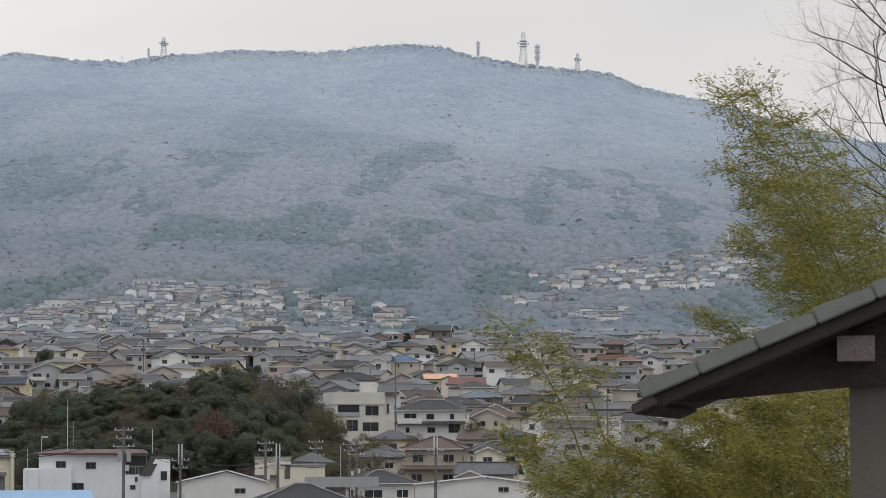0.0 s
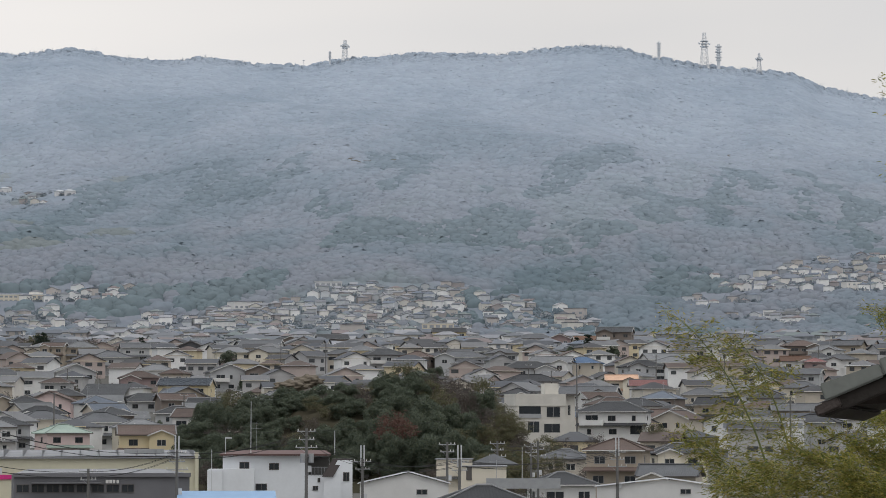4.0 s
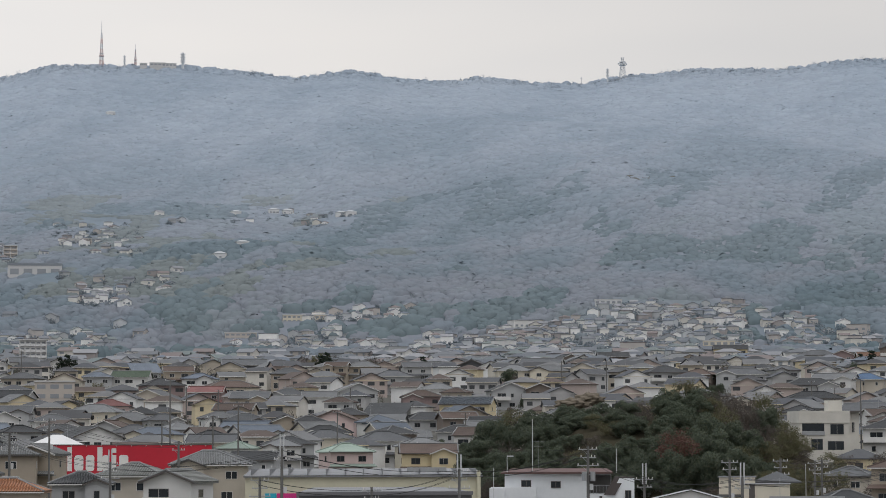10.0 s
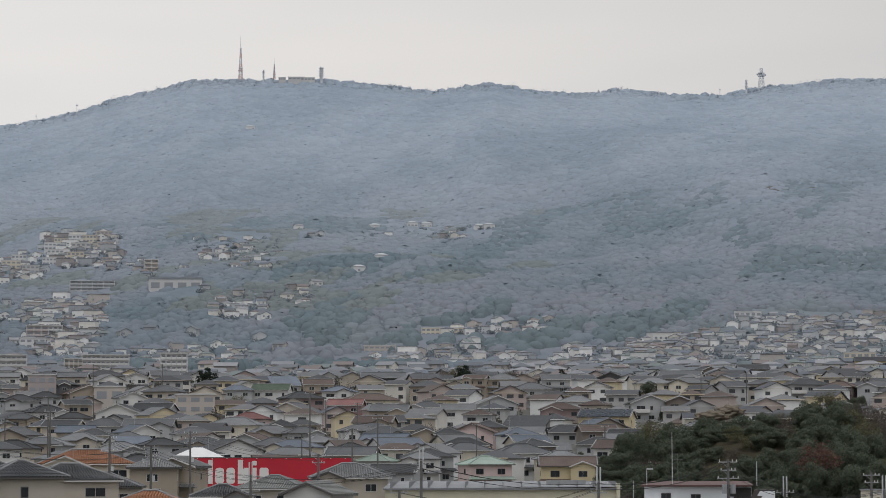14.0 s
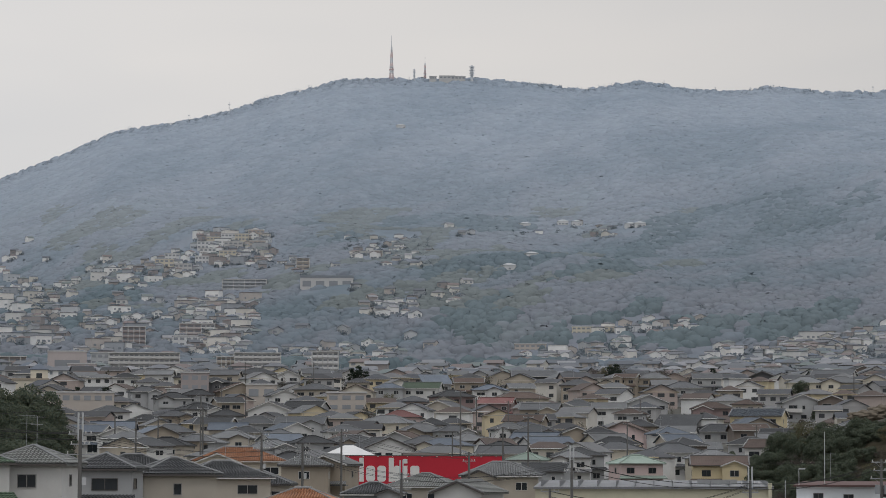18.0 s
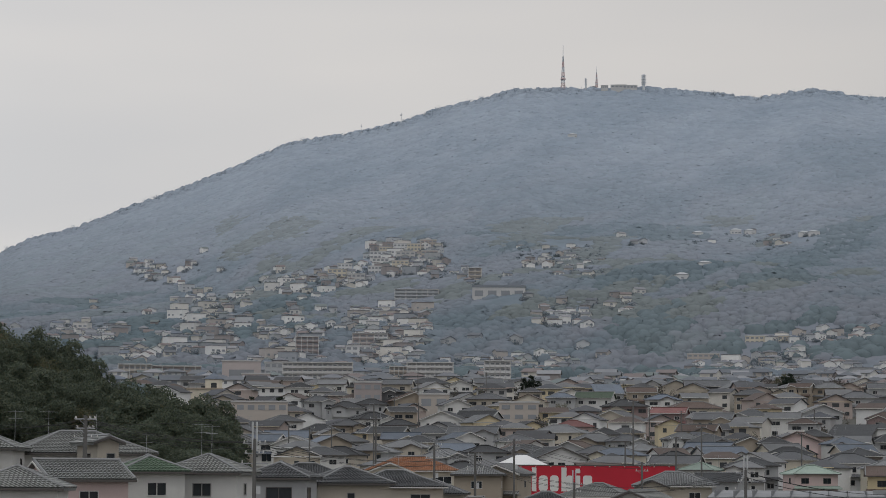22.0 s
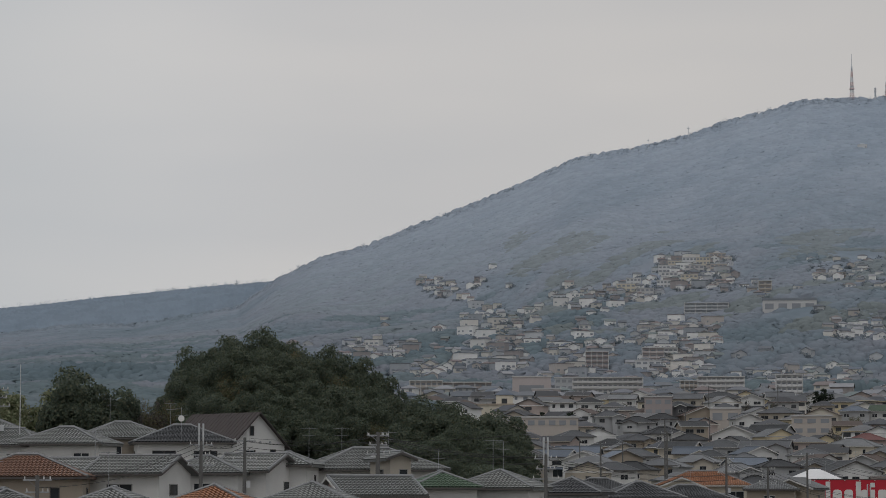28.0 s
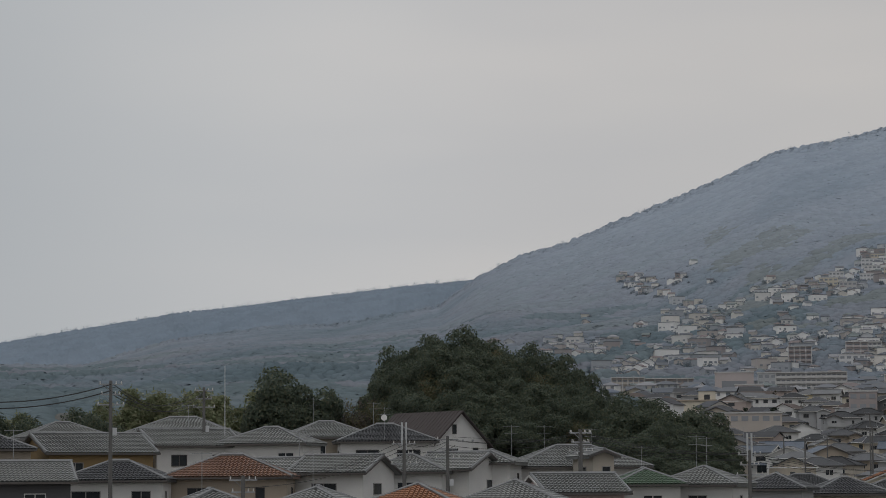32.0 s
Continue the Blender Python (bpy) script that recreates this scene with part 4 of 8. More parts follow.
house(14.20, 710, 10.0, 7.8, 'gable', 'tan', 'brown', -13, ridge=14.4, skirt=True)
house(11.09, 576, 11.7, 9.0, 'hip', 'white', 'grey', 13, ridge=5.7, balcony=True, skirt=True)
house(11.87, 534, 8.8, 6.9, 'hip', 'pink', 'mint', 21, ridge=2.9, skirt=True)
house(10.12, 484, 9.6, 7.5, 'gable', 'yellow', 'brown', 2, ridge=2.6, skirt=True)
house(12.31, 586, 10.1, 7.8, 'hip', 'cream', 'grey', 19, ridge=6.2)
house(13.22, 544, 7.5, 6.0, 'hip', 'white', 'silver', -2, ridge=3.9, skirt=True, balcony=True)
house(14.15, 540, 6.6, 6.0, 'hip', 'white', 'mint', -19, ridge=3.4)
house(13.76, 506, 8.9, 6.9, 'gable', 'grey', 'dark', -16, ridge=1.3, balcony=True)
house(14.56, 400, 8.8, 6.9, 'hip', 'grey', 'grey', -13, ridge=1.0)
house(4.78, 1086, 15.5, 9.0, 'hip', 'tan', 'silver', -1, ridge=41.4, skirt=True)
house(5.12, 870, 13.2, 9.0, 'hip', 'grey', 'dark', 20, ridge=29.1, balcony=True)
house(4.38, 858, 9.4, 7.4, 'hip', 'brown', 'brown', -19, ridge=27.8, skirt=True)
house(3.72, 1262, 15.5, 9.0, 'gable', 'yellow', 'dark', 2, ridge=52.0, balcony=True)
house(3.15, 1134, 11.6, 9.0, 'hip', 'white', 'silver', -11, ridge=43.6)
house(1.90, 1154, 15.4, 9.0, 'hip', 'white', 'grey', -7, ridge=45.0, skirt=True)
house(1.34, 1146, 10.0, 10.0, 'front', 'rose', 'brown', -9, ridge=44.6, balcony=True)
house(0.70, 1098, 14.6, 9.0, 'gable', 'tan', 'rust', 9, ridge=42.0)
house(0.20, 1000, 13.0, 9.0, 'gable', 'brown', 'dark', -6, ridge=41.5, balcony=True)
house(0.89, 838, 11.5, 8.9, 'hip', 'beige', 'blue', -8, ridge=25.6)
house(1.53, 834, 12.6, 9.0, 'gable', 'white', 'silver', -15, ridge=25.5)
house(2.62, 870, 8.5, 6.6, 'hip', 'grey', 'grey', 21, ridge=29.2)
house(3.45, 858, 15.5, 9.0, 'hip', 'grey', 'grey', -11, ridge=28.0)
house(2.06, 814, 15.5, 9.0, 'hip', 'grey', 'dark', 9, ridge=23.4)
house(1.99, 764, 15.5, 9.0, 'hip', 'white', 'dark', 15, ridge=18.3, balcony=True)
house(0.75, 702, 14.6, 9.0, 'gable', 'white', 'grey', -12, ridge=13.8)
house(0.21, 560, 13.9, 9.0, 'hip', 'white', 'dark', -8, ridge=7.8, balcony=True, skirt=True, cross=False)
house(0.14, 385, 8.0, 6.6, 'hip', 'tan', 'brown', -10, ridge=0.1, skirt=True, cross=False)
house(1.35, 350, 7.5, 6.4, 'hip', 'white', 'dark', 14, ridge=-4.2, cross=False)
house(-0.95, 372, 7.8, 6.4, 'gable', 'beige', 'grey', -8, ridge=-3.4, skirt=True)
house(-1.1, 450, 8.6, 6.8, 'hip', 'cream', 'dark', 12, ridge=-0.6, balcony=True)
house(1.25, 455, 8.0, 6.6, 'hip', 'beige', 'grey', -14, ridge=-1.6)
house(0.07, 762, 8.6, 6.7, 'gable', 'cream', 'peach', 2, ridge=18.1, skirt=True)
house(-0.49, 738, 9.8, 7.7, 'gable', 'white', 'red', 2, ridge=16.3)
house(-0.37, 824, 12.3, 9.0, 'hip', 'grey', 'dark', 20, ridge=24.1)
house(-0.90, 852, 15.5, 9.0, 'gable', 'white', 'silver', 20, ridge=27.0)
house(-1.08, 1134, 15.5, 9.0, 'gable', 'cream', 'grey', -20, ridge=43.9, skirt=True)
house(-1.89, 900, 12.2, 9.0, 'hip', 'white', 'silver', -9, ridge=32.5, balcony=True)
house(-2.18, 1140, 11.4, 8.9, 'gable', 'cream', 'grey', 21, ridge=44.4)
house(-2.97, 1008, 10.2, 8.0, 'gable', 'white', 'dark', -19, ridge=37.3, balcony=True)
house(-3.69, 910, 12.0, 9.0, 'hip', 'brown', 'brown', 17, ridge=33.1, balcony=True)
house(-4.23, 884, 9.7, 7.6, 'hip', 'white', 'silver', -19, ridge=30.6, balcony=True)
house(-4.70, 916, 10.1, 7.9, 'gable', 'tan', 'grey', -14, ridge=33.2)
house(-3.59, 838, 8.8, 6.9, 'gable', 'white', 'rust', 4, ridge=25.6)
house(-3.99, 834, 6.3, 6.0, 'hip', 'rose', 'red', 5, ridge=25.1, skirt=True)
house(-3.16, 778, 14.6, 9.0, 'hip', 'white', 'dark', 13, ridge=19.2, skirt=True)
house(-3.81, 792, 9.0, 7.0, 'gable', 'grey', 'grey', -11, ridge=20.5, balcony=True)
house(-1.04, 838, 11.3, 8.8, 'hip', 'white', 'silver', -21, ridge=25.7, balcony=True)
house(-1.66, 842, 9.4, 9.4, 'front', 'tan', 'brown', 8, ridge=25.9)
house(-4.51, 848, 10.0, 7.8, 'hip', 'white', 'grey', 9, ridge=26.5, balcony=True)
house(-3.00, 672, 8.9, 6.9, 'hip', 'grey', 'dark', -3, ridge=11.8)
house(-1.98, 658, 10.0, 7.8, 'gable', 'tan', 'dark', -16, ridge=10.2, skirt=True)
house(-3.72, 728, 9.7, 7.5, 'hip', 'cream', 'grey', -10, ridge=15.5)
house(20.56, 898, 9.5, 7.4, 'gable', 'beige', 'grey', -10, ridge=32.7, skirt=True)
house(19.91, 928, 13.4, 9.0, 'hip', 'white', 'dark', 3, ridge=34.4, balcony=True)
house(19.22, 900, 7.3, 7.5, 'front', 'white', 'dark', -4, ridge=32.7, skirt=True)
house(18.66, 958, 9.8, 7.7, 'gable', 'white', 'grey', 9, ridge=35.4, skirt=True)
house(18.04, 948, 10.5, 10.5, 'front', 'white', 'dark', 21, ridge=34.7)
house(20.29, 840, 12.7, 12.7, 'front', 'tan', 'brown', 10, ridge=26.6)
house(19.38, 814, 7.9, 7.9, 'front', 'white', 'grey', 16, ridge=23.8, skirt=True)
house(18.65, 840, 11.0, 8.6, 'hip', 'beige', 'grey', -20, ridge=26.5)
house(21.13, 816, 9.6, 7.5, 'hip', 'grey', 'dark', -2, ridge=23.8)
house(21.13, 760, 10.3, 8.0, 'hip', 'white', 'dark', 12, ridge=18.7, skirt=True)
house(20.50, 786, 7.9, 6.2, 'gable', 'tan', 'dark', 16, ridge=20.7)
house(19.55, 764, 12.1, 12.1, 'front', 'white', 'dark', -11, ridge=18.9)
house(18.85, 774, 11.0, 8.6, 'gable', 'grey', 'dark', -19, ridge=19.4)
house(17.93, 790, 13.6, 9.0, 'hip', 'white', 'grey', 10, ridge=18.0, storeys=1)
house(17.10, 842, 8.9, 6.9, 'hip', 'grey', 'slate', -1, ridge=26.8)
house(16.38, 848, 11.4, 8.9, 'gable', 'white', 'green', -9, ridge=27.3)
house(16.11, 890, 9.1, 7.1, 'shed', 'grey', 'slate', 13, ridge=31.3)
house(15.76, 820, 11.7, 9.0, 'hip', 'rose', 'dark', 18, ridge=24.0)
house(15.41, 870, 9.2, 7.2, 'gable', 'tan', 'brown', 3, ridge=29.5, skirt=True)
house(14.95, 842, 9.6, 7.5, 'hip', 'white', 'slate', -14, ridge=26.4, balcony=True)
house(15.91, 782, 12.1, 12.1, 'front', 'beige', 'grey', -19, ridge=19.8)
house(16.85, 726, 9.6, 7.5, 'hip', 'pink', 'red', 8, ridge=15.7)
house(17.12, 708, 13.2, 9.0, 'hip', 'cream', 'silver', -18, ridge=14.1)
house(16.40, 672, 12.2, 9.0, 'hip', 'tan', 'silver', 7, ridge=11.3)
house(15.73, 666, 8.8, 6.8, 'hip', 'grey', 'grey', 16, ridge=10.9)
house(20.55, 732, 8.8, 6.9, 'hip', 'grey', 'dark', 8, ridge=15.9, skirt=True)
house(19.86, 708, 11.8, 9.0, 'hip', 'grey', 'grey', -18, ridge=13.8, skirt=True, balcony=True)
house(20.10, 662, 8.4, 6.6, 'hip', 'beige', 'dark', -13, ridge=10.4, skirt=True)
house(19.41, 644, 6.8, 6.0, 'hip', 'white', 'grey', 3, ridge=9.5)
house(18.72, 596, 8.2, 6.4, 'hip', 'grey', 'dark', 17, ridge=7.3)
house(19.57, 574, 9.8, 7.7, 'hip', 'grey', 'silver', 2, ridge=6.3)
house(17.28, 584, 11.5, 11.5, 'front', 'white', 'dark', 19, ridge=6.9, balcony=True)
house(21.18, 594, 8.0, 6.2, 'hip', 'tan', 'grey', 2, ridge=7.5, balcony=True)
house(18.95, 704, 12.6, 9.0, 'gable', 'grey', 'grey', -9, ridge=13.6, balcony=True)
house(18.04, 668, 9.5, 7.4, 'hip', 'white', 'grey', 11, ridge=10.9)
house(20.28, 400, 13.2, 9.0, 'hip', 'cream', 'orange', 2, ridge=3.2, tiles=True)
house(19.19, 410, 7.1, 6.0, 'hip', 'grey', 'dark', 3, ridge=2.6, skirt=True)
house(18.84, 384, 6.6, 6.0, 'hip', 'tan', 'grey', -4, ridge=2.0, tiles=True)
house(18.30, 390, 6.0, 7.5, 'front', 'tan', 'grey', -16, ridge=2.1, tiles=True, skirt=True, balcony=True)
house(16.30, 360, 8.4, 7.0, 'hip', 'beige', 'silver', -14, ridge=-0.6, tiles=True)
house(14.74, 372, 10.2, 8.0, 'hip', 'beige', 'grey', 2, ridge=1.0, tiles=True, balcony=True)
house(19.93, 360, 9.9, 7.7, 'hip', 'beige', 'dark', -5, ridge=-0.2, tiles=True)
house(20.98, 336, 7.7, 6.0, 'hip', 'tan', 'dark', 3, ridge=-1.4, tiles=True, skirt=True)
house(17.41, 348, 7.3, 6.0, 'hip', 'grey', 'dark', -3, ridge=-1.7, tiles=True)
house(18.92, 312, 7.8, 6.1, 'hip', 'beige', 'orange', -8, ridge=-2.2, tiles=True)
house(15.39, 324, 6.0, 7.5, 'front', 'white', 'silver', -21, ridge=-1.3, tiles=True, balcony=True)
house(22.66, 892, 8.7, 6.8, 'hip', 'white', 'dark', 5, ridge=31.3)
house(21.94, 900, 8.8, 6.9, 'gable', 'white', 'silver', -9, ridge=32.6, skirt=True)
house(21.34, 886, 8.7, 6.7, 'hip', 'cream', 'dark', -5, ridge=31.2, skirt=True)
house(20.77, 864, 8.4, 6.6, 'hip', 'dark', 'dark', -21, ridge=29.0)
house(23.06, 820, 8.4, 6.6, 'hip', 'white', 'grey', -5, ridge=23.6)
house(22.26, 828, 9.1, 7.1, 'hip', 'grey', 'grey', 9, ridge=25.0)
house(21.67, 808, 10.3, 8.1, 'hip', 'grey', 'dark', 10, ridge=22.7, balcony=True)
house(23.63, 784, 10.5, 8.2, 'gable', 'white', 'silver', -6, ridge=19.6)
house(23.96, 490, 6.2, 6.0, 'hip', 'beige', 'dark', 2, ridge=8.2, skirt=True)
house(22.21, 710, 10.6, 8.3, 'hip', 'tan', 'dark', 1, ridge=14.1)
house(21.64, 724, 8.4, 6.6, 'hip', 'tan', 'grey', 10, ridge=15.5)
house(22.99, 744, 9.4, 7.4, 'hip', 'white', 'grey', 16, ridge=17.1)
house(21.10, 754, 10.4, 8.1, 'hip', 'white', 'dark', 22, ridge=18.2)
house(22.73, 628, 9.5, 9.5, 'front', 'white', 'silver', -9, ridge=9.7)
house(21.71, 670, 11.6, 9.0, 'hip', 'grey', 'grey', 1, ridge=11.0)
house(20.75, 698, 9.2, 7.2, 'gable', 'beige', 'dark', -18, ridge=13.2, skirt=True, balcony=True)
house(22.19, 560, 9.6, 7.5, 'hip', 'white', 'grey', 7, ridge=6.4, balcony=True)
house(21.11, 596, 10.2, 8.0, 'hip', 'grey', 'silver', -21, ridge=7.6)
house(22.48, 348, 10.7, 8.3, 'hip', 'grey', 'dark', 0, ridge=1.8, tiles=True, skirt=True, balcony=True)
house(20.63, 324, 10.5, 8.2, 'hip', 'beige', 'dark', 9, ridge=0.9, tiles=True)

# the tiled houses on the western rise
house(39.38, 250, 5.0, 6.2, 'hip', 'tan', 'dark', 6, ridge=5.3, tiles=True, skirt=False, near=True, cross=False)
house(38.07, 290, 8.5, 6.8, 'hip', 'offwhite', 'silver', 14, ridge=7.5, tiles=True, skirt=True, near=True, cross=False)
house(37.57, 256, 10.2, 8.1, 'gable', 'ochre', 'silver', 20, ridge=5.6, tiles=True, skirt=False, near=True, cross=False)
house(35.55, 294, 11.6, 8.5, 'hip', 'offwhite', 'silver', -8, ridge=8.1, tiles=True, skirt=True, near=True, cross=False)
house(35.51, 262, 8.5, 6.8, 'gable', 'offwhite', 'silver', 22, ridge=6.1, tiles=True, skirt=False, near=True, cross=False)
house(33.69, 262, 8.1, 6.5, 'hip', 'offwhite', 'silver', -16, ridge=6.2, tiles=True, skirt=True, near=True, cross=False)
house(32.53, 288, 8.9, 7.1, 'hip', 'tan', 'silver', 10, ridge=7.4, tiles=True, skirt=False, near=True, cross=False)
house(31.28, 280, 9.5, 7.6, 'hip', 'offwhite', 'dark', 4, ridge=6.9, tiles=True, skirt=False, near=True, cross=False)
house(34.51, 226, 9.8, 7.8, 'hip', 'tan', 'rust', -6, ridge=3.1, tiles=True, skirt=True, near=True, cross=False)
house(36.87, 222, 8.0, 6.4, 'hip', 'offwhite', 'dark', -10, ridge=2.6, tiles=True, skirt=False, near=True, cross=False)
house(38.79, 205, 5.7, 6.2, 'gable', 'dark', 'silver', 6, ridge=2.4, tiles=True, skirt=False, near=True, cross=False)
house(33.31, 240, 5.5, 6.2, 'gable', 'offwhite', 'silver', -24, ridge=3.0, tiles=True, skirt=False, near=True, cross=False)
house(32.16, 231, 6.6, 6.2, 'gable', 'offwhite', 'silver', -26, ridge=3.1, tiles=True, skirt=False, near=True, cross=False)
house(30.73, 238, 6.7, 6.2, 'hip', 'offwhite', 'silver', -12, ridge=3.2, tiles=True, skirt=True, near=True, cross=False)
house(29.72, 240, 5.3, 6.2, 'gable', 'offwhite', 'silver', -28, ridge=3.4, tiles=True, skirt=False, near=True, cross=False)
house(29.03, 243, 4.4, 6.2, 'hip', 'offwhite', 'silver', -10, ridge=3.6, tiles=True, skirt=False, near=True, cross=False)
house(27.30, 252, 12.0, 8.5, 'hip', 'offwhite', 'silver', 12, ridge=4.1, tiles=True, skirt=False, near=True, cross=False)
house(27.31, 215, 6.3, 6.2, 'gable', 'pink', 'silver', 20, ridge=1.3, tiles=True, skirt=True, near=True, cross=False)
house(25.82, 222, 4.9, 6.2, 'hip', 'offwhite', 'green', 10, ridge=1.7, tiles=True, skirt=True, near=True, cross=False)
house(24.55, 226, 6.3, 6.2, 'hip', 'offwhite', 'silver', -14, ridge=1.9, tiles=True, skirt=False, near=True, cross=False)
house(28.53, 196, 6.5, 6.2, 'hip', 'offwhite', 'silver', -8, ridge=0.7, tiles=True, skirt=True, near=True, cross=False)
house(30.59, 190, 6.4, 6.2, 'hip', 'offwhite', 'orange', -12, ridge=0.5, tiles=True, skirt=False, near=True, cross=False)
house(34.97, 188, 4.0, 6.2, 'hip', 'offwhite', 'silver', 8, ridge=0.2, tiles=True, skirt=False, near=True, cross=False)
house(32.70, 186, 4.9, 6.2, 'hip', 'offwhite', 'silver', -12, ridge=0.3, tiles=True, skirt=True, near=True, cross=False)
house(23.93, 330, 3.9, 6.2, 'hip', 'beige', 'grey', 0, ridge=5.2, tiles=True, skirt=False, near=True, cross=False)
house(26.88, 242, 1.9, 7.5, 'front', 'beige', 'silver', 14, ridge=3.6, tiles=True, skirt=True, near=True, cross=False)
house(23.03, 250, 5.7, 6.2, 'hip', 'grey', 'dark', -10, ridge=1.4, tiles=True, skirt=True, near=True, cross=False)
house(21.63, 258, 6.9, 6.2, 'hip', 'beige', 'dark', 12, ridge=1.0, tiles=True, skirt=True, near=True, cross=False)

# ---- fill-in houses where the streets run on ----
TAKEN = [(o.location.x, o.location.y) for o in scene.objects if o.name.startswith("house") and o.parent is None]
rn = random.Random(11)


def free(x, y, gap):
    return all((x - a) ** 2 + (y - c) ** 2 > gap * gap for a, c in TAKEN)


filled = 0
for dist in range(560, 985, 17):
    bear = -8.8 + rn.random() * 0.5
    while bear < 25.5:
        bear += math.degrees(rn.uniform(12, 17) / dist)
        p = spot(bear, dist)
        if filled >= 90 or not free(p.x, p.y, 14.5) or (1.2 < bear < 9.4 and dist < 590) or (bear > 22.5 and dist < 640) or (11 < bear < 15.6 and dist > 900):
            continue
        if rn.random() < 0.25:
            continue
        TAKEN.append((p.x, p.y))
        filled += 1
        house(round(bear, 2), dist, rn.uniform(8, 11), rn.uniform(7, 8.5), rn.choice(["hip", "hip", "gable", "front"]), rn.choice(["white", "beige", "tan", "grey", "cream", "beige", "white", "brown"]),
              rn.choice(["grey", "dark", "silver", "dark", "grey", "brown", "slate"]), rn.uniform(-30, 30), skirt=rn.random() < 0.3, balcony=rn.random() < 0.2, storeys=2, sides=False)

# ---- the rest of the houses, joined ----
# low-contrast far palettes: the haze of distance is put into the colours
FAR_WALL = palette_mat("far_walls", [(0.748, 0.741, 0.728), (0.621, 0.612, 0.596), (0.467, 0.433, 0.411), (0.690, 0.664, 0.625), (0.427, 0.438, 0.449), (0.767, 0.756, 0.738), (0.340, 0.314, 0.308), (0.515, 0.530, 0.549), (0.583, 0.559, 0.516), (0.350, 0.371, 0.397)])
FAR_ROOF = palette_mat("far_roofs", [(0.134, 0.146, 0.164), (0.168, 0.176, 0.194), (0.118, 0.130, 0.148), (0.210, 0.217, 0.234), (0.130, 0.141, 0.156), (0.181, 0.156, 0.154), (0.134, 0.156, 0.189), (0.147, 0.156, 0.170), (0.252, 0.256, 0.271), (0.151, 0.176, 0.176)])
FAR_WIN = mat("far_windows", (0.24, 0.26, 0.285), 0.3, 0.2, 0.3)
MID_WALL = palette_mat("town_walls", [(0.74, 0.74, 0.73), (0.60, 0.56, 0.49), (0.48, 0.43, 0.36), (0.66, 0.63, 0.58), (0.42, 0.415, 0.415), (0.76, 0.76, 0.75), (0.45, 0.38, 0.35), (0.64, 0.55, 0.38)], 0.85, 0.12, 0.2, 2)
MID_ROOF = palette_mat("town_roofs", [(0.085, 0.088, 0.095), (0.06, 0.062, 0.066), (0.14, 0.145, 0.15), (0.075, 0.08, 0.09), (0.10, 0.08, 0.072), (0.15, 0.152, 0.156), (0.065, 0.066, 0.07)], 0.8, 0.2, 0.3, 3)
MID_WIN = mat("town_windows", (0.07, 0.075, 0.08), 0.2, 0.2, 0.3)


def distance_at(b, e, lo=1180.0):
    """How far off the ground first rises to e degrees above the level."""
    d = np.arange(lo, 3000, 6.0)
    z = np.degrees(np.arctan2(land(np.full_like(d, b), d), d))
    ok = np.nonzero(z >= e)[0]
    return float(d[ok[0]]) if len(ok) else None


class Quarter:
    """Many houses joined: walls, roofs, windows."""

    def __init__(self):
        self.walls, self.roofs, self.wins = Shape(), Shape(), Shape()

    def add(self, b, d, w, dep, h, kind, turn, rf, pitch=0.42, over=0.5):
        walls, roofs, wins = self.walls, self.roofs, self.wins
        m = Matrix.Translation(spot(b, d)) @ pose(0, 0, 0, 0, 0, b + turn)
        s = Shape().box(-w / 2, -dep / 2, -4, w / 2, dep / 2, h)
        if kind == "gable":
            rise = dep / 2 * pitch
            for q in (-w / 2, w / 2):
                s.v += [(q, 0, h + rise)]
            k = len(s.v)
            s.f += [(0 + 4, 7, k - 2), (5, 6, k - 1)]
            s.uv += [(0.0, 0.0)] * 6
        if kind == "front":
            for q in (-dep / 2, dep / 2):
                s.v += [(0, q, h + w / 2 * pitch)]
            k = len(s.v)
            s.f += [(4, 5, k - 2), (6, 7, k - 1)]
            s.uv += [(0.0, 0.0)] * 6
        base = len(walls.v)
        walls.v += [tuple(m @ Vector(q)) for q in s.v]
        walls.f += [tuple(i + base for i in f) for f in s.f]
        walls.uv += s.uv
        rs, rise = roof_shape(kind, w, dep, h - 0.1, over, pitch)
        base = len(roofs.v)
        roofs.v += [tuple(m @ Vector(q)) for q in rs.v]
        roofs.f += [tuple(i + base for i in f) for f in rs.f]
        roofs.uv += rs.uv
        if h > 5 and d < 1010:
            base = len(walls.v)
            gut = Shape().box(-w / 2 - over, -dep / 2 - over - 0.12, h - 0.2, w / 2 + over, -dep / 2 - over - 0.01, h - 0.02)
            walls.v += [tuple(m @ Vector(q)) for q in gut.v]
            walls.f += [tuple(i + base for i in f) for f in gut.f]
            walls.uv += gut.uv
        for fl in range(max(1, int(h / 2.6))):
            n = max(2, int(w / 3))
            for i in range(n):
                if rf.random() < 0.3:
                    continue
                x, z = -w / 2 + w * (i + 0.5) / n, 0.9 + fl * 2.6
                ww = rf.choice((0.5, 0.8, 0.8, 1.1))
                y = -dep / 2 - 0.06
                wins.face([tuple(m @ Vector(q)) for q in ((x - ww, y, z), (x + ww, y, z), (x + ww, y, z + 1.15), (x - ww, y, z + 1.15))])

    def done(self, name, label, mats):
        t = thing(name, Matrix.Identity(4), label, "houses", "", "stuff")
        for n, s, m in zip(("walls", "roofs", "windows"), (self.walls, self.roofs, self.wins), mats):
            if s.f:
                part(n, s, m, t)


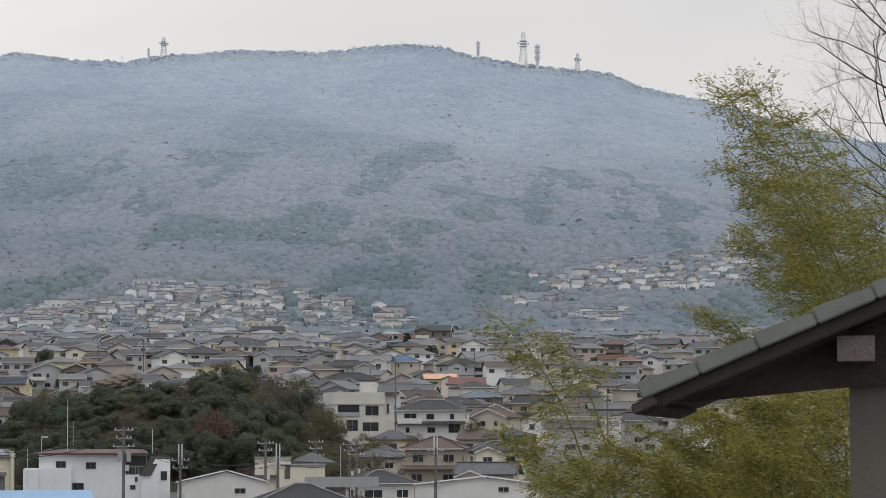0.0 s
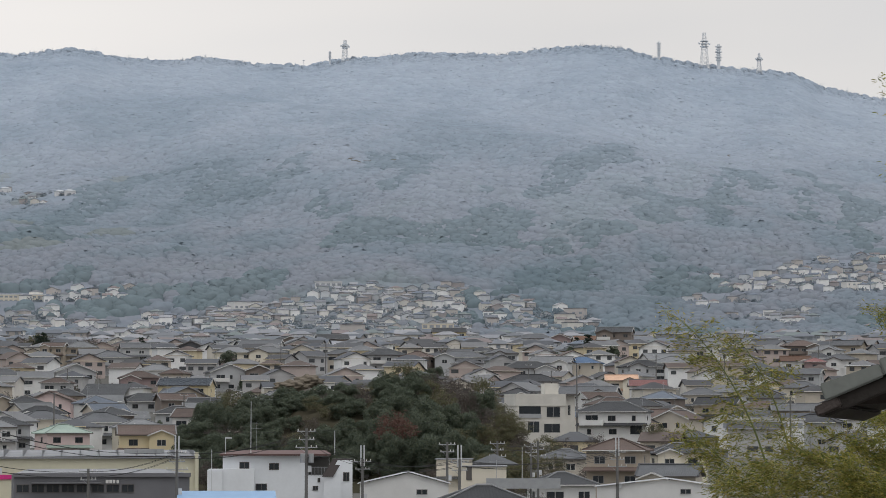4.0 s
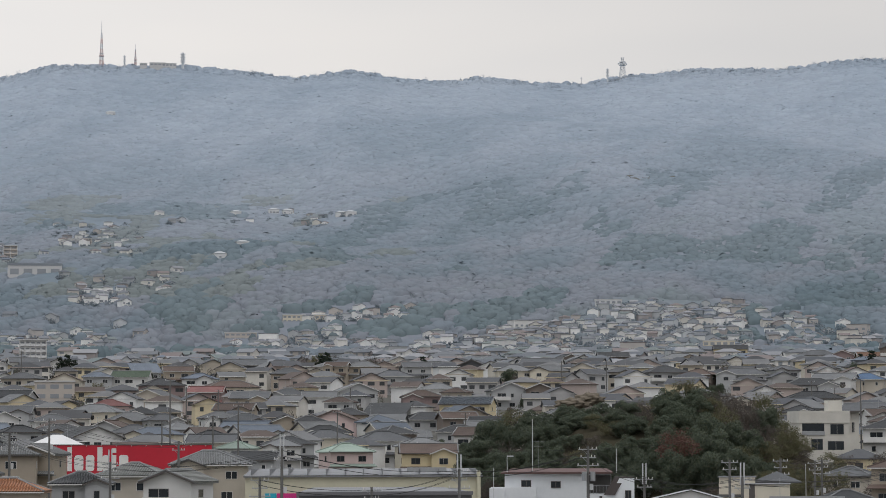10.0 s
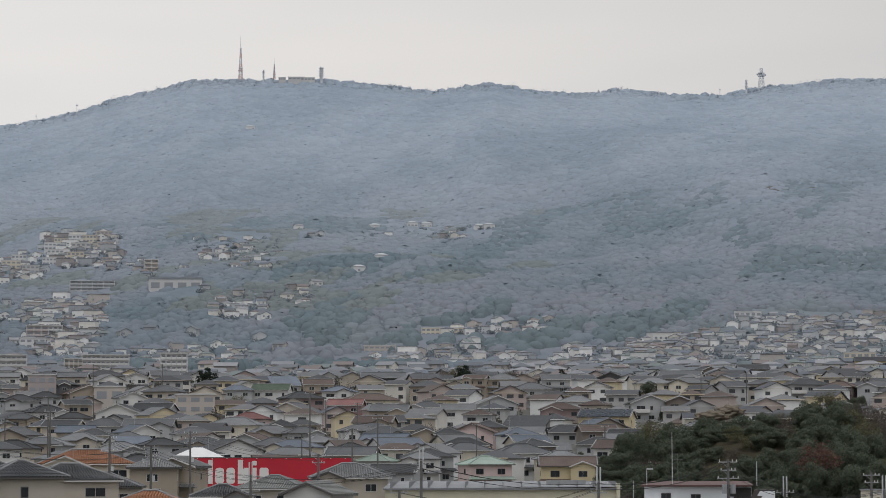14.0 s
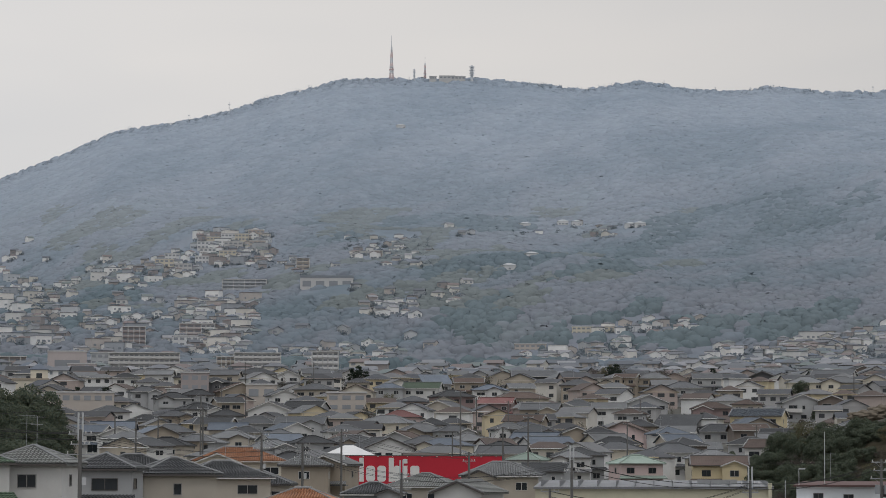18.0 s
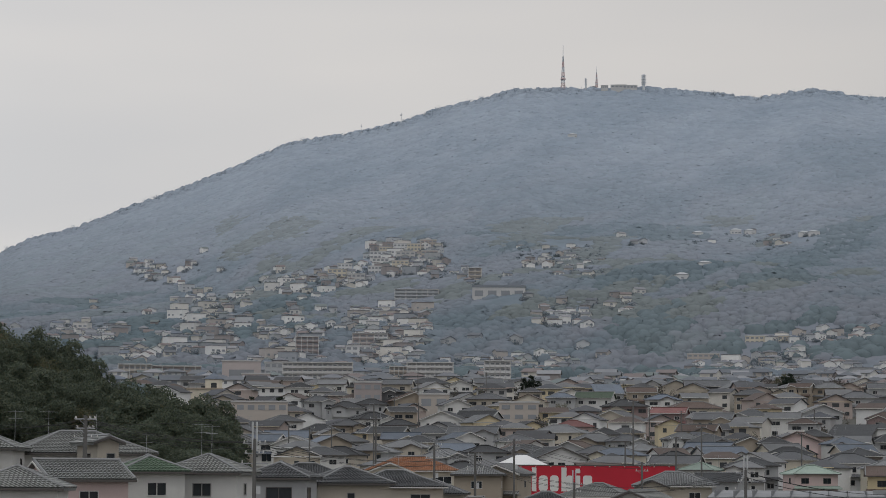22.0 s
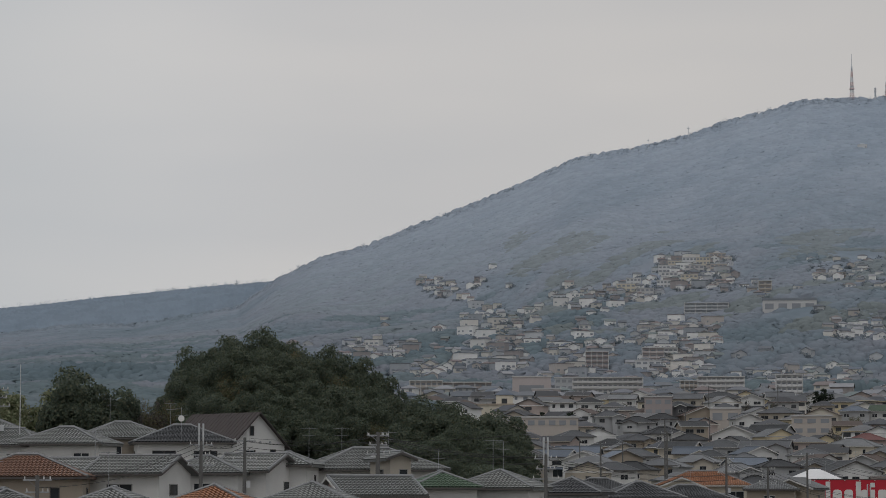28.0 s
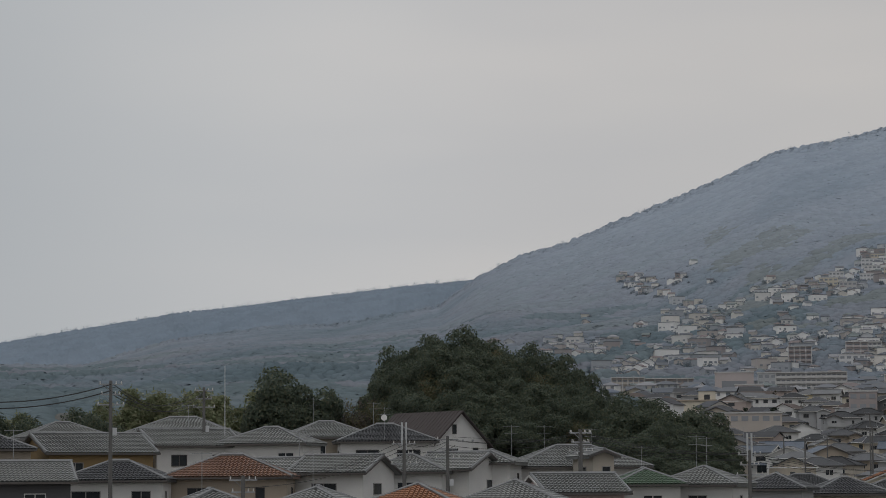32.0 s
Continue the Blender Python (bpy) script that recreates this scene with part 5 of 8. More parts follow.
rm = random.Random(21)
mid = Quarter()
for dist in range(545, 1010, 15):
    bear = -9.2 + rm.random() * 0.5
    while bear < 26.0:
        bear += math.degrees(rm.uniform(8, 12) / dist)
        p = spot(bear, dist)
        if not free(p.x, p.y, 12.6) or (1.2 < bear < 9.4 and dist < 590) or (bear > 22.8 and dist < 650) or rm.random() < 0.08:
            continue
        TAKEN.append((p.x, p.y))
        mid.add(bear, dist, rm.uniform(7, 10.5), rm.uniform(6, 8), rm.choice((5.2, 5.6, 5.6, 3.0)), rm.choice(("hip", "hip", "gable", "front")), rm.uniform(-35, 35), rm)
mid.done("town_houses", "crowded houses with dark tiled roofs between the streets", (MID_WALL, MID_ROOF, MID_WIN))
fringe = Quarter()
for dist in range(1010, 1330, 17):
    bear = -9.2 + rm.random() * 0.5
    while bear < 26.5:
        bear += math.degrees(rm.uniform(13, 34) / dist)
        if 16.5 < bear and dist > 1080 and rm.random() < 0.5:
            continue
        fringe.add(bear, dist, rm.uniform(7, 11), rm.uniform(6, 8), rm.choice((4.8, 5.2, 3.0)), rm.choice(("hip", "hip", "gable")), rm.uniform(-35, 35), rm)
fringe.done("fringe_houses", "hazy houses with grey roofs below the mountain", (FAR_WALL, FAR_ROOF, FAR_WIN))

rf = random.Random(5)
GARDENS = []
for k, (b0, b1, e0, e1, share, lean) in enumerate(PATCHES):
    quarter = Quarter()
    e = e0 + 0.02
    while e < e1 + 0.03:
        b = b0 + rf.random() * 0.15
        while b < b1:
            bb, ee = b + rf.uniform(-0.05, 0.05), e + rf.uniform(-0.035, 0.035)
            b += rf.uniform(0.15, 0.26) if b0 > 15 else rf.uniform(0.18, 0.29)
            top = e1 + lean * (bb - b0) / (b1 - b0) - (0.28 if b0 < 15 else 0.12) * float(fractal(np.array([bb * 1.7]), np.array([k * 3.1]), 91, 2)[0])
            if ee > top:
                continue
            d = distance_at(bb, ee)
            if d is None:
                continue
            edge = min(bb - b0, b1 - bb) / 0.4
            if rf.random() > 0.80 * share * (0.5 + 0.5 * min(1, max(0, edge))) * (1.0 if ee < top - 0.1 else 0.7):
                if rf.random() < 0.75:
                    GARDENS.append((bb, d))
                continue
            big = rf.random() < (0.14 if b0 > 18 else 0.02)
            w, dep = (rf.uniform(9, 13), 8) if big else (rf.uniform(4.6, 7.2), rf.uniform(5, 6.4))
            h = rf.uniform(5.0, 7.0) if big else rf.choice((3.6, 4.0, 4.3, 2.2))
            quarter.add(bb, d, w, dep, h + 0.8, "flat" if big or rf.random() < 0.12 else rf.choice(("hip", "gable", "front", "hip")), rf.uniform(-35, 35), rf, 0.42, 0.2)
            for j in range(2):
                if rf.random() < 0.7:
                    GARDENS.append((bb + rf.uniform(-0.15, 0.15), d - rf.uniform(5, 9)))
        e += 0.062
    # stragglers among the trees round the settlement
    for j in range(int(4.5 * (b1 - b0) + 2) if b0 > 15 else 0):
        bb, ee = rf.gauss((b0 + b1) / 2, (b1 - b0) * 0.45 + 0.08), rf.gauss((e0 + e1) / 2, (e1 - e0) * 0.45 + 0.06)
        d = distance_at(bb, ee)
        if d and ee > 2.0:
            quarter.add(bb, d, rf.uniform(5, 7.5), 5.5, rf.uniform(4.6, 5.8), rf.choice(("hip", "gable", "gable", "front")), rf.uniform(-35, 35), rf, 0.5, 0.3)
            GARDENS += [(bb + rf.uniform(-0.14, 0.14), d - rf.uniform(2, 6)) for j in range(3)]
    if quarter.walls.f:
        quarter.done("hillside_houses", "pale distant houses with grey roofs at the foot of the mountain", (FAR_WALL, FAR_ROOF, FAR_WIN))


# ---- larger buildings ----
def at(b, e, d):
    """World place seen at bearing b and e degrees above the level, d metres off."""
    return Vector((-math.sin(radians(b)) * d, math.cos(radians(b)) * d, EYE + d * math.tan(radians(e))))


# panes lightened to grey: haze is put into their colour
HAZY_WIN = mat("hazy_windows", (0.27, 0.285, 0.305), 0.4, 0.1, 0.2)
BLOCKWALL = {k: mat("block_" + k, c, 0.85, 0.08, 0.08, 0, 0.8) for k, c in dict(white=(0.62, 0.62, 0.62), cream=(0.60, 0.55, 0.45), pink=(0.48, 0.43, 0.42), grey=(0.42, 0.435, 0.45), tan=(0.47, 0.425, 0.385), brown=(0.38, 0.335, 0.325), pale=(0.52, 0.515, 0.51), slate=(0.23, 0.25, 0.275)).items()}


def block(b, e, d, w, h, dep=10.0, floors=4, bays=6, wall="white", turn=0, label="", balconies=True, name="apartment_block", category="apartment building", sunk=14.0, roof="pale"):
    """A flat-roofed block whose top is seen at e degrees: slabs, piers, parapets and a window in each bay."""
    top = at(b, e, d)
    t = thing(name, Matrix.Translation(top - Vector((0, 0, h))) @ pose(0, 0, 0, 0, 0, b + turn), label, category)
    back = 0.8 if balconies else 0.0
    part("wall", Shape().box(-w / 2, -dep / 2 + back, -sunk, w / 2, dep / 2, h), BLOCKWALL[wall], t)
    part("roof", Shape().box(-w / 2 - 0.3, -dep / 2 - 0.2, h, w / 2 + 0.3, dep / 2 + 0.2, h + (0.45 if roof == "pale" else 1.6)), BLOCKWALL[roof], t)
    step_z, step_x = h / floors, w / bays
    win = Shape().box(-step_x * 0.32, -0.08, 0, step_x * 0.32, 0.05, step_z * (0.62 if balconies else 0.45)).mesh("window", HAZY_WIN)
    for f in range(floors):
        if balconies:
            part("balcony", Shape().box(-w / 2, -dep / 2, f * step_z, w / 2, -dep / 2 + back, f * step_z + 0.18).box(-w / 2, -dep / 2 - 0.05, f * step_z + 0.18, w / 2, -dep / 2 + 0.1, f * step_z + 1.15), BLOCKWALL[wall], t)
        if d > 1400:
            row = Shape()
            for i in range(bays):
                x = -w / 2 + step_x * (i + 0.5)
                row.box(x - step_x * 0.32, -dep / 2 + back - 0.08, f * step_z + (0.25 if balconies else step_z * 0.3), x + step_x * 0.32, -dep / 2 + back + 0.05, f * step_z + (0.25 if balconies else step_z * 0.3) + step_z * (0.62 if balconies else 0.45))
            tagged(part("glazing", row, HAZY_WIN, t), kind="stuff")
        for i in range(bays if d <= 1400 else 0):
            part("window", win, None, t, at=pose(-w / 2 + step_x * (i + 0.5), -dep / 2 + back, f * step_z + (0.25 if balconies else step_z * 0.3)))
    if balconies:
        for i in range(0, bays + 1, 2 if bays > 6 else 1):
            x = -w / 2 + step_x * i
            part("pier", Shape().box(x - 0.25, -dep / 2 - 0.12, -sunk, x + 0.25, -dep / 2 + back, h), BLOCKWALL["pale"], t)
    return t


def block_px(b0, e, b1, d, h, **k):
    if d > 1400:
        d = (distance_at((b0 + b1) / 2, e - math.degrees(h * 0.75 / d)) or d + 4) - 4
    return block((b0 + b1) / 2, e, d, abs(b0 - b1) * math.pi / 180 * d, h, **k)


block_px(23.011, 2.417, 21.535, 1180, 9.5, floors=4, bays=14, wall="pale", label="long white apartment block with rows of balconies")
block_px(20.371, 2.427, 19.399, 1220, 9.0, floors=4, bays=10, wall="pale", label="white four-storey apartment block with deep balconies")
block_px(20.743, 2.342, 20.359, 1230, 7.5, floors=3, bays=4, wall="tan", label="tan three-storey apartment building beside a larger block")
block_px(26.472, 2.348, 25.781, 1250, 9.0, floors=3, bays=6, wall="tan", label="beige apartment block with long balconies")
block_px(25.782, 2.317, 24.744, 1260, 8.5, floors=3, bays=9, wall="brown", label="brownish apartment block with long balconies")
block_px(18.727, 2.467, 18.176, 1150, 10.0, floors=4, bays=5, wall="white", label="bright white apartment building of four storeys")
block_px(24.292, 2.434, 23.477, 1120, 13.5, floors=1, bays=1, wall="pink", balconies=False, label="windowless dusky pink commercial block", name="commercial_block", category="commercial building")
block_px(23.871, 2.173, 23.273, 1090, 9.0, floors=1, bays=2, wall="pink", balconies=False, label="low pink annex of a commercial block", name="commercial_annex", category="commercial building")
block_px(23.394, 2.415, 22.998, 1260, 9.0, floors=3, bays=3, wall="grey", balconies=False, label="grey flat-roofed office building", name="office_building", category="office building")
block_px(21.682, 2.782, 21.139, 1450, 9.0, floors=3, bays=4, wall="white", balconies=False, label="white three-storey building at the foot of the mountain", name="clinic_building", category="building")
block_px(21.539, 3.047, 21.079, 1520, 12.0, floors=4, bays=3, wall="pink", label="pinkish apartment tower on the slope")
block_px(21.082, 3.049, 20.791, 1560, 9.0, floors=3, bays=3, wall="white", label="white apartment building on the slope")
block_px(22.739, 2.969, 22.255, 1430, 14.0, floors=5, bays=4, wall="brown", label="brown stepped apartment building")
block_px(20.641, 3.986, 19.711, 1850, 9.5, floors=4, bays=8, wall="grey", label="grey apartment block among trees on the mountain side")
block_px(18.993, 4.038, 17.864, 1850, 8.5, floors=1, bays=4, wall="pale", roof="slate", balconies=False, label="pale hall with a flat grey roof on the mountain side", name="hall", category="hall")
block_px(19.077, 4.445, 18.799, 1980, 12.0, floors=4, bays=2, wall="tan", label="tan apartment tower among trees")
block_px(17.454, 4.613, 17.242, 2050, 7.0, floors=3, bays=3, wall="tan", label="tan apartment block on the upper slope")
block_px(13.208, 3.013, 12.136, 1560, 4.6, floors=2, bays=11, wall="cream", balconies=False, label="long cream school building in two storeys", name="school_building", category="school")
block_px(14.430, 2.641, 13.760, 1420, 4.5, floors=2, bays=6, wall="tan", balconies=False, label="peach-coloured building with a stair tower", name="clinic_building", category="building")
block_px(17.75, 4.60, 17.25, 2060, 4.5, floors=1, bays=3, wall="pale", balconies=False, label="low pale building on the upper slope", name="lodge", category="building")
block_px(4.295, 2.440, 3.623, 1330, 6.0, floors=2, bays=5, wall="cream", balconies=False, label="cream flat building among the hillside houses", name="nursery_building", category="building")
block_px(-2.951, 2.659, -3.876, 1480, 6.5, floors=2, bays=8, wall="white", balconies=True, label="white row of flats below the wooded slope")
block_px(6.574, 3.317, 6.005, 1640, 6.0, floors=2, bays=5, wall="white", balconies=False, label="white gabled building at the top of the hillside town", name="row_house", category="building")
lone = Quarter()
for bear, elev, dist in ((30.198, 3.852, 2150), (11.766, 5.103, 2150), (11.969, 5.080, 2140), (16.868, 7.208, 2720), (13.407, 5.157, 2150), (13.107, 5.132, 2160), (14.212, 5.111, 2130), (14.069, 4.439, 2000), (14.549, 4.200, 1950)):
    lone.add(bear, distance_at(bear, elev) or dist, 9, 6, 4.2, "hip", 10, rf, 0.4, 0.3)
lone.done("mountain_villas", "lone pale villas among the trees of the mountain side", (BLOCKWALL["white"], BLOCKWALL["grey"], HAZY_WIN))

# terraced flats stepping up the slope
for i, (x0, x1, y0, wall) in enumerate(((818, 850, 431, "tan"), (795, 822, 438, "cream"), (770, 800, 438, "white"), (745, 772, 444, "cream"), (728, 760, 452, "white"), (775, 812, 452, "pale"), (820, 852, 450, "tan"),
                                        (733, 765, 464, "white"), (768, 800, 468, "cream"), (726, 752, 478, "white"), (672, 700, 474, "white"), (655, 690, 484, "cream"), (690, 722, 492, "pale"))):
    b0, e0 = 20.535 - ((x0 + x1) / 2 - 784) / 83.3, (851 - y0) / 83.3
    block(b0, e0, (distance_at(b0, e0 - 0.2) or 1950), (x1 - x0) / 4772 * 1950, 6.0, 9, 2, 4, wall, 0, "white terraced flats stepping up the mountain side", False, "terraced_flats", "apartment building", 6)

# ---- the white villa beside the wooded knoll ----
def villa():
    d = 585.0
    foot = at(1.743, 0.082, d)
    t = thing("villa", Matrix.Translation(foot) @ pose(0, 0, 0, 0, 0, 3 + 14), "white rendered villa with flat roofs and a corner terrace", "house")
    W = mat("villa_render", (0.53, 0.51, 0.465), 0.85, 0.12, 0.5, 0.15)
    part("wall", Shape().box(-7.0, -4.5, -4, 6.4, 5, 3.3).box(-7.0, -4.5, 3.3, 3.8, 5, 6.3).box(3.8, -3.2, 3.3, 6.4, 5, 8.6), W, t)
    part("parapet", Shape().box(-7.2, -4.7, 6.3, 4.0, 5.2, 8.9), W, t)
    part("chimney_block", Shape().box(0.2, -1.5, 8.9, 3.2, 2.0, 11.2), W, t)
    part("canopy", Shape().box(3.9, -4.3, 8.6, 7.0, 5.2, 8.9), DARK_TRIM, t)
    part("loggia", Shape().box(-6.4, -4.56, 3.9, -1.6, -4.44, 6.2), GLASS, t)
    part("railing", Shape().box(-6.5, -4.68, 3.7, -1.5, -4.6, 4.6), STEEL, t)
    for x, y, z, w, h, tn in ((1.2, -4.5, 3.9, 3.0, 2.2, 0), (-3.2, -4.5, 0.1, 2.6, 2.9, 0), (0.9, -4.5, 0.0, 3.6, 2.5, 0), (6.4, -1.5, 4.2, 1.2, 2.2, 90), (6.4, 2.4, 4.2, 1.4, 2.2, 90), (6.4, -2.0, 0.6, 1.2, 2.0, 90), (6.4, 2.2, 0.6, 1.4, 2.0, 90), (5.1, -3.2, 4.3, 0.6, 2.2, 0)):
        window(t, x, y, z, tn, w, h, 2, FRAME)
    part("terrace_wall", Shape().box(-7.5, -6.4, -4, 7.5, -6.1, 0.6), W, t)


villa()

# ---- workshops and shops at the near edge of the town ----
WHITE_SHEET = mat("white_siding", (0.66, 0.68, 0.70), 0.6, 0.07, 0.5, 0.05, 3)
CREAM_SHEET = mat("cream_siding", (0.58, 0.55, 0.42), 0.7, 0.08, 0.5, 0.05, 3)
GREY_SHEET = mat("dark_grey_render", (0.15, 0.15, 0.16), 0.7, 0.1, 0.5)
FELT = mat("grey_roof_felt", (0.22, 0.225, 0.235), 0.7, 0.2, 0.4, 0.1, 2)


def white_workshop():
    d = 300.0
    k = d / 4772
    o = at(7.065, -1.127, d)
    t = thing("workshop", Matrix.Translation(o) @ pose(0, 0, 0, 0, 0, 7.065), "white two-storey workshop with a maroon sheet roof and an open stair", "workshop")
    s = Shape().box(-120 * k, 0, -3, 28 * k, 9, 66 * k).box(28 * k, 2.2, -3, 68 * k, 9, 66 * k).box(28 * k, 0, -3, 68 * k, 2.2, 30 * k)
    part("wall", s, WHITE_SHEET, t)
    part("annex_wall", Shape().box(-144 * k, -1.5, -3, -64 * k, 0, 42 * k).box(-146 * k, -2.2, -3, -120 * k, 3, 40 * k), WHITE_SHEET, t)
    r = Shape()
    slope(r, (-126 * k, -0.6, 68 * k), (70 * k, -0.6, 68 * k), (64 * k, 9.3, 74 * k), (-110 * k, 9.3, 74 * k))
    r.box(-126 * k, -0.6, 65 * k, 70 * k, 9.3, 67.5 * k)
    part("roof", r, METAL_ROOF["maroon"], t)
    part("wing_wall", Shape().box(58 * k, -0.5, -3, 92 * k, 7, 30 * k).box(88 * k, -0.5, -3, 108 * k, 7, 57 * k).face([(66 * k, -0.5, 30 * k), (88 * k, -0.5, 30 * k), (88 * k, -0.5, 57 * k), (82 * k, -0.5, 57 * k)]), WHITE_SHEET, t)
    wr = Shape()
    slope(wr, (54 * k, -0.7, 28 * k), (74 * k, -0.7, 28 * k), (92 * k, -0.4, 59 * k), (74 * k, -0.4, 59 * k))
    wr.box(74 * k, -0.4, 56 * k, 108 * k, 7, 59 * k)
    part("wing_roof", wr, METAL_ROOF["dark"], t)
    part("stair_recess", Shape().box(29 * k, 2.1, 31 * k, 67 * k, 2.18, 62 * k), CONCRETE, t)
    for i in range(7):
        part("stair_baluster", Shape().box(30 * k + i * 0.36, 0.1, 30 * k, 30 * k + i * 0.36 + 0.05, 0.16, 44 * k), STEEL, t)
    part("handrail", Shape().box(29 * k, 0.08, 44 * k, 68 * k, 0.18, 45 * k), STEEL, t)
    for x, z, w, h in ((-82, 42, 1.1, 0.75), (-30, 40, 1.1, 0.75), (-52, 4, 1.25, 0.75), (43, 4, 0.6, 0.5), (49, 18, 0.3, 0.5), (97, 20, 0.7, 1.0)):
        window(t, x * k, -0.5 if x > 90 else 0, z * k, 0, w, h, 2, DARK_TRIM)


white_workshop()


def shop_hall():
    d = 345.0
    k = d / 4772
    o = at(11.412, -1.116, d)
    t = thing("shop_hall", Matrix.Translation(o) @ pose(0, 0, 0, 0, 0, 11.426), "long cream shop hall with a low grey sheet roof", "shop")
    part("wall", Shape().box(-215 * k, 0, -3, 200 * k, 24, 62 * k), CREAM_SHEET, t)
    r = Shape()
    slope(r, (-218 * k, -0.4, 62 * k), (203 * k, -0.4, 64 * k), (203 * k, 25, 73 * k), (-218 * k, 25, 73 * k))
    r.box(-218 * k, -0.4, 59 * k, 203 * k, 25, 61.9 * k)
    part("roof", r, FELT, t)
    for i in range(13):
        part("roof_rib", Shape().box((-205 + i * 33) * k, 0, 63.2 * k, (-204 + i * 33) * k, 24, 73.6 * k), FELT, t)
    part("roof_rail", Shape().box(70 * k, 1, 68 * k, 140 * k, 1.1, 76 * k), STEEL, t)
    part("downpipe", Shape().tube((196 * k, -0.3, -3), (196 * k, -0.3, 70 * k), 0.25), CREAM_SHEET, t)
    part("banner", Shape().box(-180 * k, -0.15, 19 * k, -160 * k, -0.05, 31 * k), mat("cyan_banner", (0.03, 0.38, 0.52), 0.6), t, "cyan banner")
    part("banner", Shape().box(-159 * k, -0.15, 23 * k, -112 * k, -0.05, 31 * k), mat("magenta_banner", (0.60, 0.04, 0.22), 0.6), t, "magenta banner")


shop_hall()


def office_block():
    d = 300.0
    k = d / 4772
    o = at(11.056, -1.117, d)
    t = thing("office_building", Matrix.Translation(o) @ pose(0, 0, 0, 0, 0, 11.070 + 3), "dark grey low office building with a flat pale roof", "office building")
    part("wall", Shape().box(-150 * k, 0, -4, 155 * k, 14, 30 * k), GREY_SHEET, t)
    r = Shape()
    slope(r, (-150 * k, 0.3, 33 * k), (155 * k, 0.3, 33 * k), (120 * k, 14, 39 * k), (-120 * k, 14, 39 * k))
    part("roof", r, FELT, t)
    part("parapet", Shape().box(-152 * k, -0.3, 27 * k, 157 * k, 0.2, 34 * k), GREY_SHEET, t)
    for i in range(8):
        window(t, (-135 + i * 26) * k, 0, 0.0, 0, 1.4, 0.9, 2, DARK_TRIM)
    for i, w in enumerate((5, 5, 4, 4)):
        part("lettering_bar", Shape().box((8 + i * 6.3) * k, -0.36, 16 * k, (8 + i * 6.3 + w) * k, -0.3, 22 * k), TRIM, t)
    part("canopy", Shape().box(-120 * k, -1.0, 16 * k, 0, 0, 18 * k), GREY_SHEET, t)


office_block()


def flat_workshop():
    d = 315.0
    k = d / 4772
    o = at(3.300, -1.131, d)
    t = thing("small_workshop", Matrix.Translation(o) @ pose(0, 0, 0, 0, 0, 3.288), "cream and white flat-roofed workshop with a roof deck", "workshop")
    part("wall", Shape().box(-58 * k, 3, -3, 6 * k, 9, 58 * k).box(-14 * k, 0, -3, 66 * k, 7, 46 * k).box(-72 * k, 1, -3, -14 * k, 6, 24 * k), WALL["cream"], t)
    part("roof", Shape().box(-60 * k, 2.8, 58 * k, 8 * k, 9.2, 60 * k).box(-16 * k, -0.2, 46 * k, 68 * k, 7.2, 47.5 * k), FELT, t)
    r = Shape()
    slope(r, (-76 * k, 0.4, 24 * k), (-10 * k, 0.4, 24 * k), (-14 * k, 6, 33 * k), (-40 * k, 6, 33 * k))
    part("lower_roof", r, ROOF["dark"], t)
    g, _ = roof_shape("hip", 78 * k, 5.5, 50 * k, 0.3, 0.42)
    part("rear_roof", g, ROOF["grey"], t, at=pose(45 * k, 11, 0))
    part("door", Shape().box(-5 * k, -0.05, 22 * k, 5 * k, 0.03, 46 * k), DARK_TRIM, t)
    part("deck_fence", Shape().box(30 * k, -2.2, 8 * k, 160 * k, -2.1, 26 * k), STEEL, t)
    window(t, -62 * k, 1, 10 * k, 0, 0.8, 0.9, 1)


flat_workshop()


def shed_hall(b, e, d, w, h, dep, note):
    o = at(b, e, d)
    t = thing("warehouse", Matrix.Translation(o - Vector((0, 0, h))) @ pose(0, 0, 0, 0, 0, b), note, "warehouse")
    s = Shape().box(-w / 2, 0, -6, w / 2, dep, h * 0.55)
    s.face([(-w / 2, 0, h * 0.55), (w / 2, 0, h * 0.55), (w * 0.05, 0, h)])
    part("wall", s, WALL["white"], t)
    r = Shape()
    slope(r, (-w / 2 - 0.3, dep, h * 0.55), (-w / 2 - 0.3, -0.3, h * 0.55), (w * 0.05, -0.3, h + 0.1), (w * 0.05, dep, h + 0.1))
    slope(r, (w / 2 + 0.3, -0.3, h * 0.55), (w / 2 + 0.3, dep, h * 0.55), (w * 0.05, dep, h + 0.1), (w * 0.05, -0.3, h + 0.1))
    part("roof", r, METAL_ROOF["grey"], t)
    window(t, w * 0.2, 0, h * 0.1, 0, 1.2, 0.6, 2)


shed_hall(4.672, -0.713, 290, 9.5, 2.6, 12, "low grey warehouse with a shallow gabled sheet roof")
shed_hall(-0.740, -0.847, 300, 14, 1.8, 10, "low white flat-roofed shed behind bamboo")
house(2.989, 262, 8.5, 7, "hip", "dark", "dark", 6, 1, ridge=-4.41)


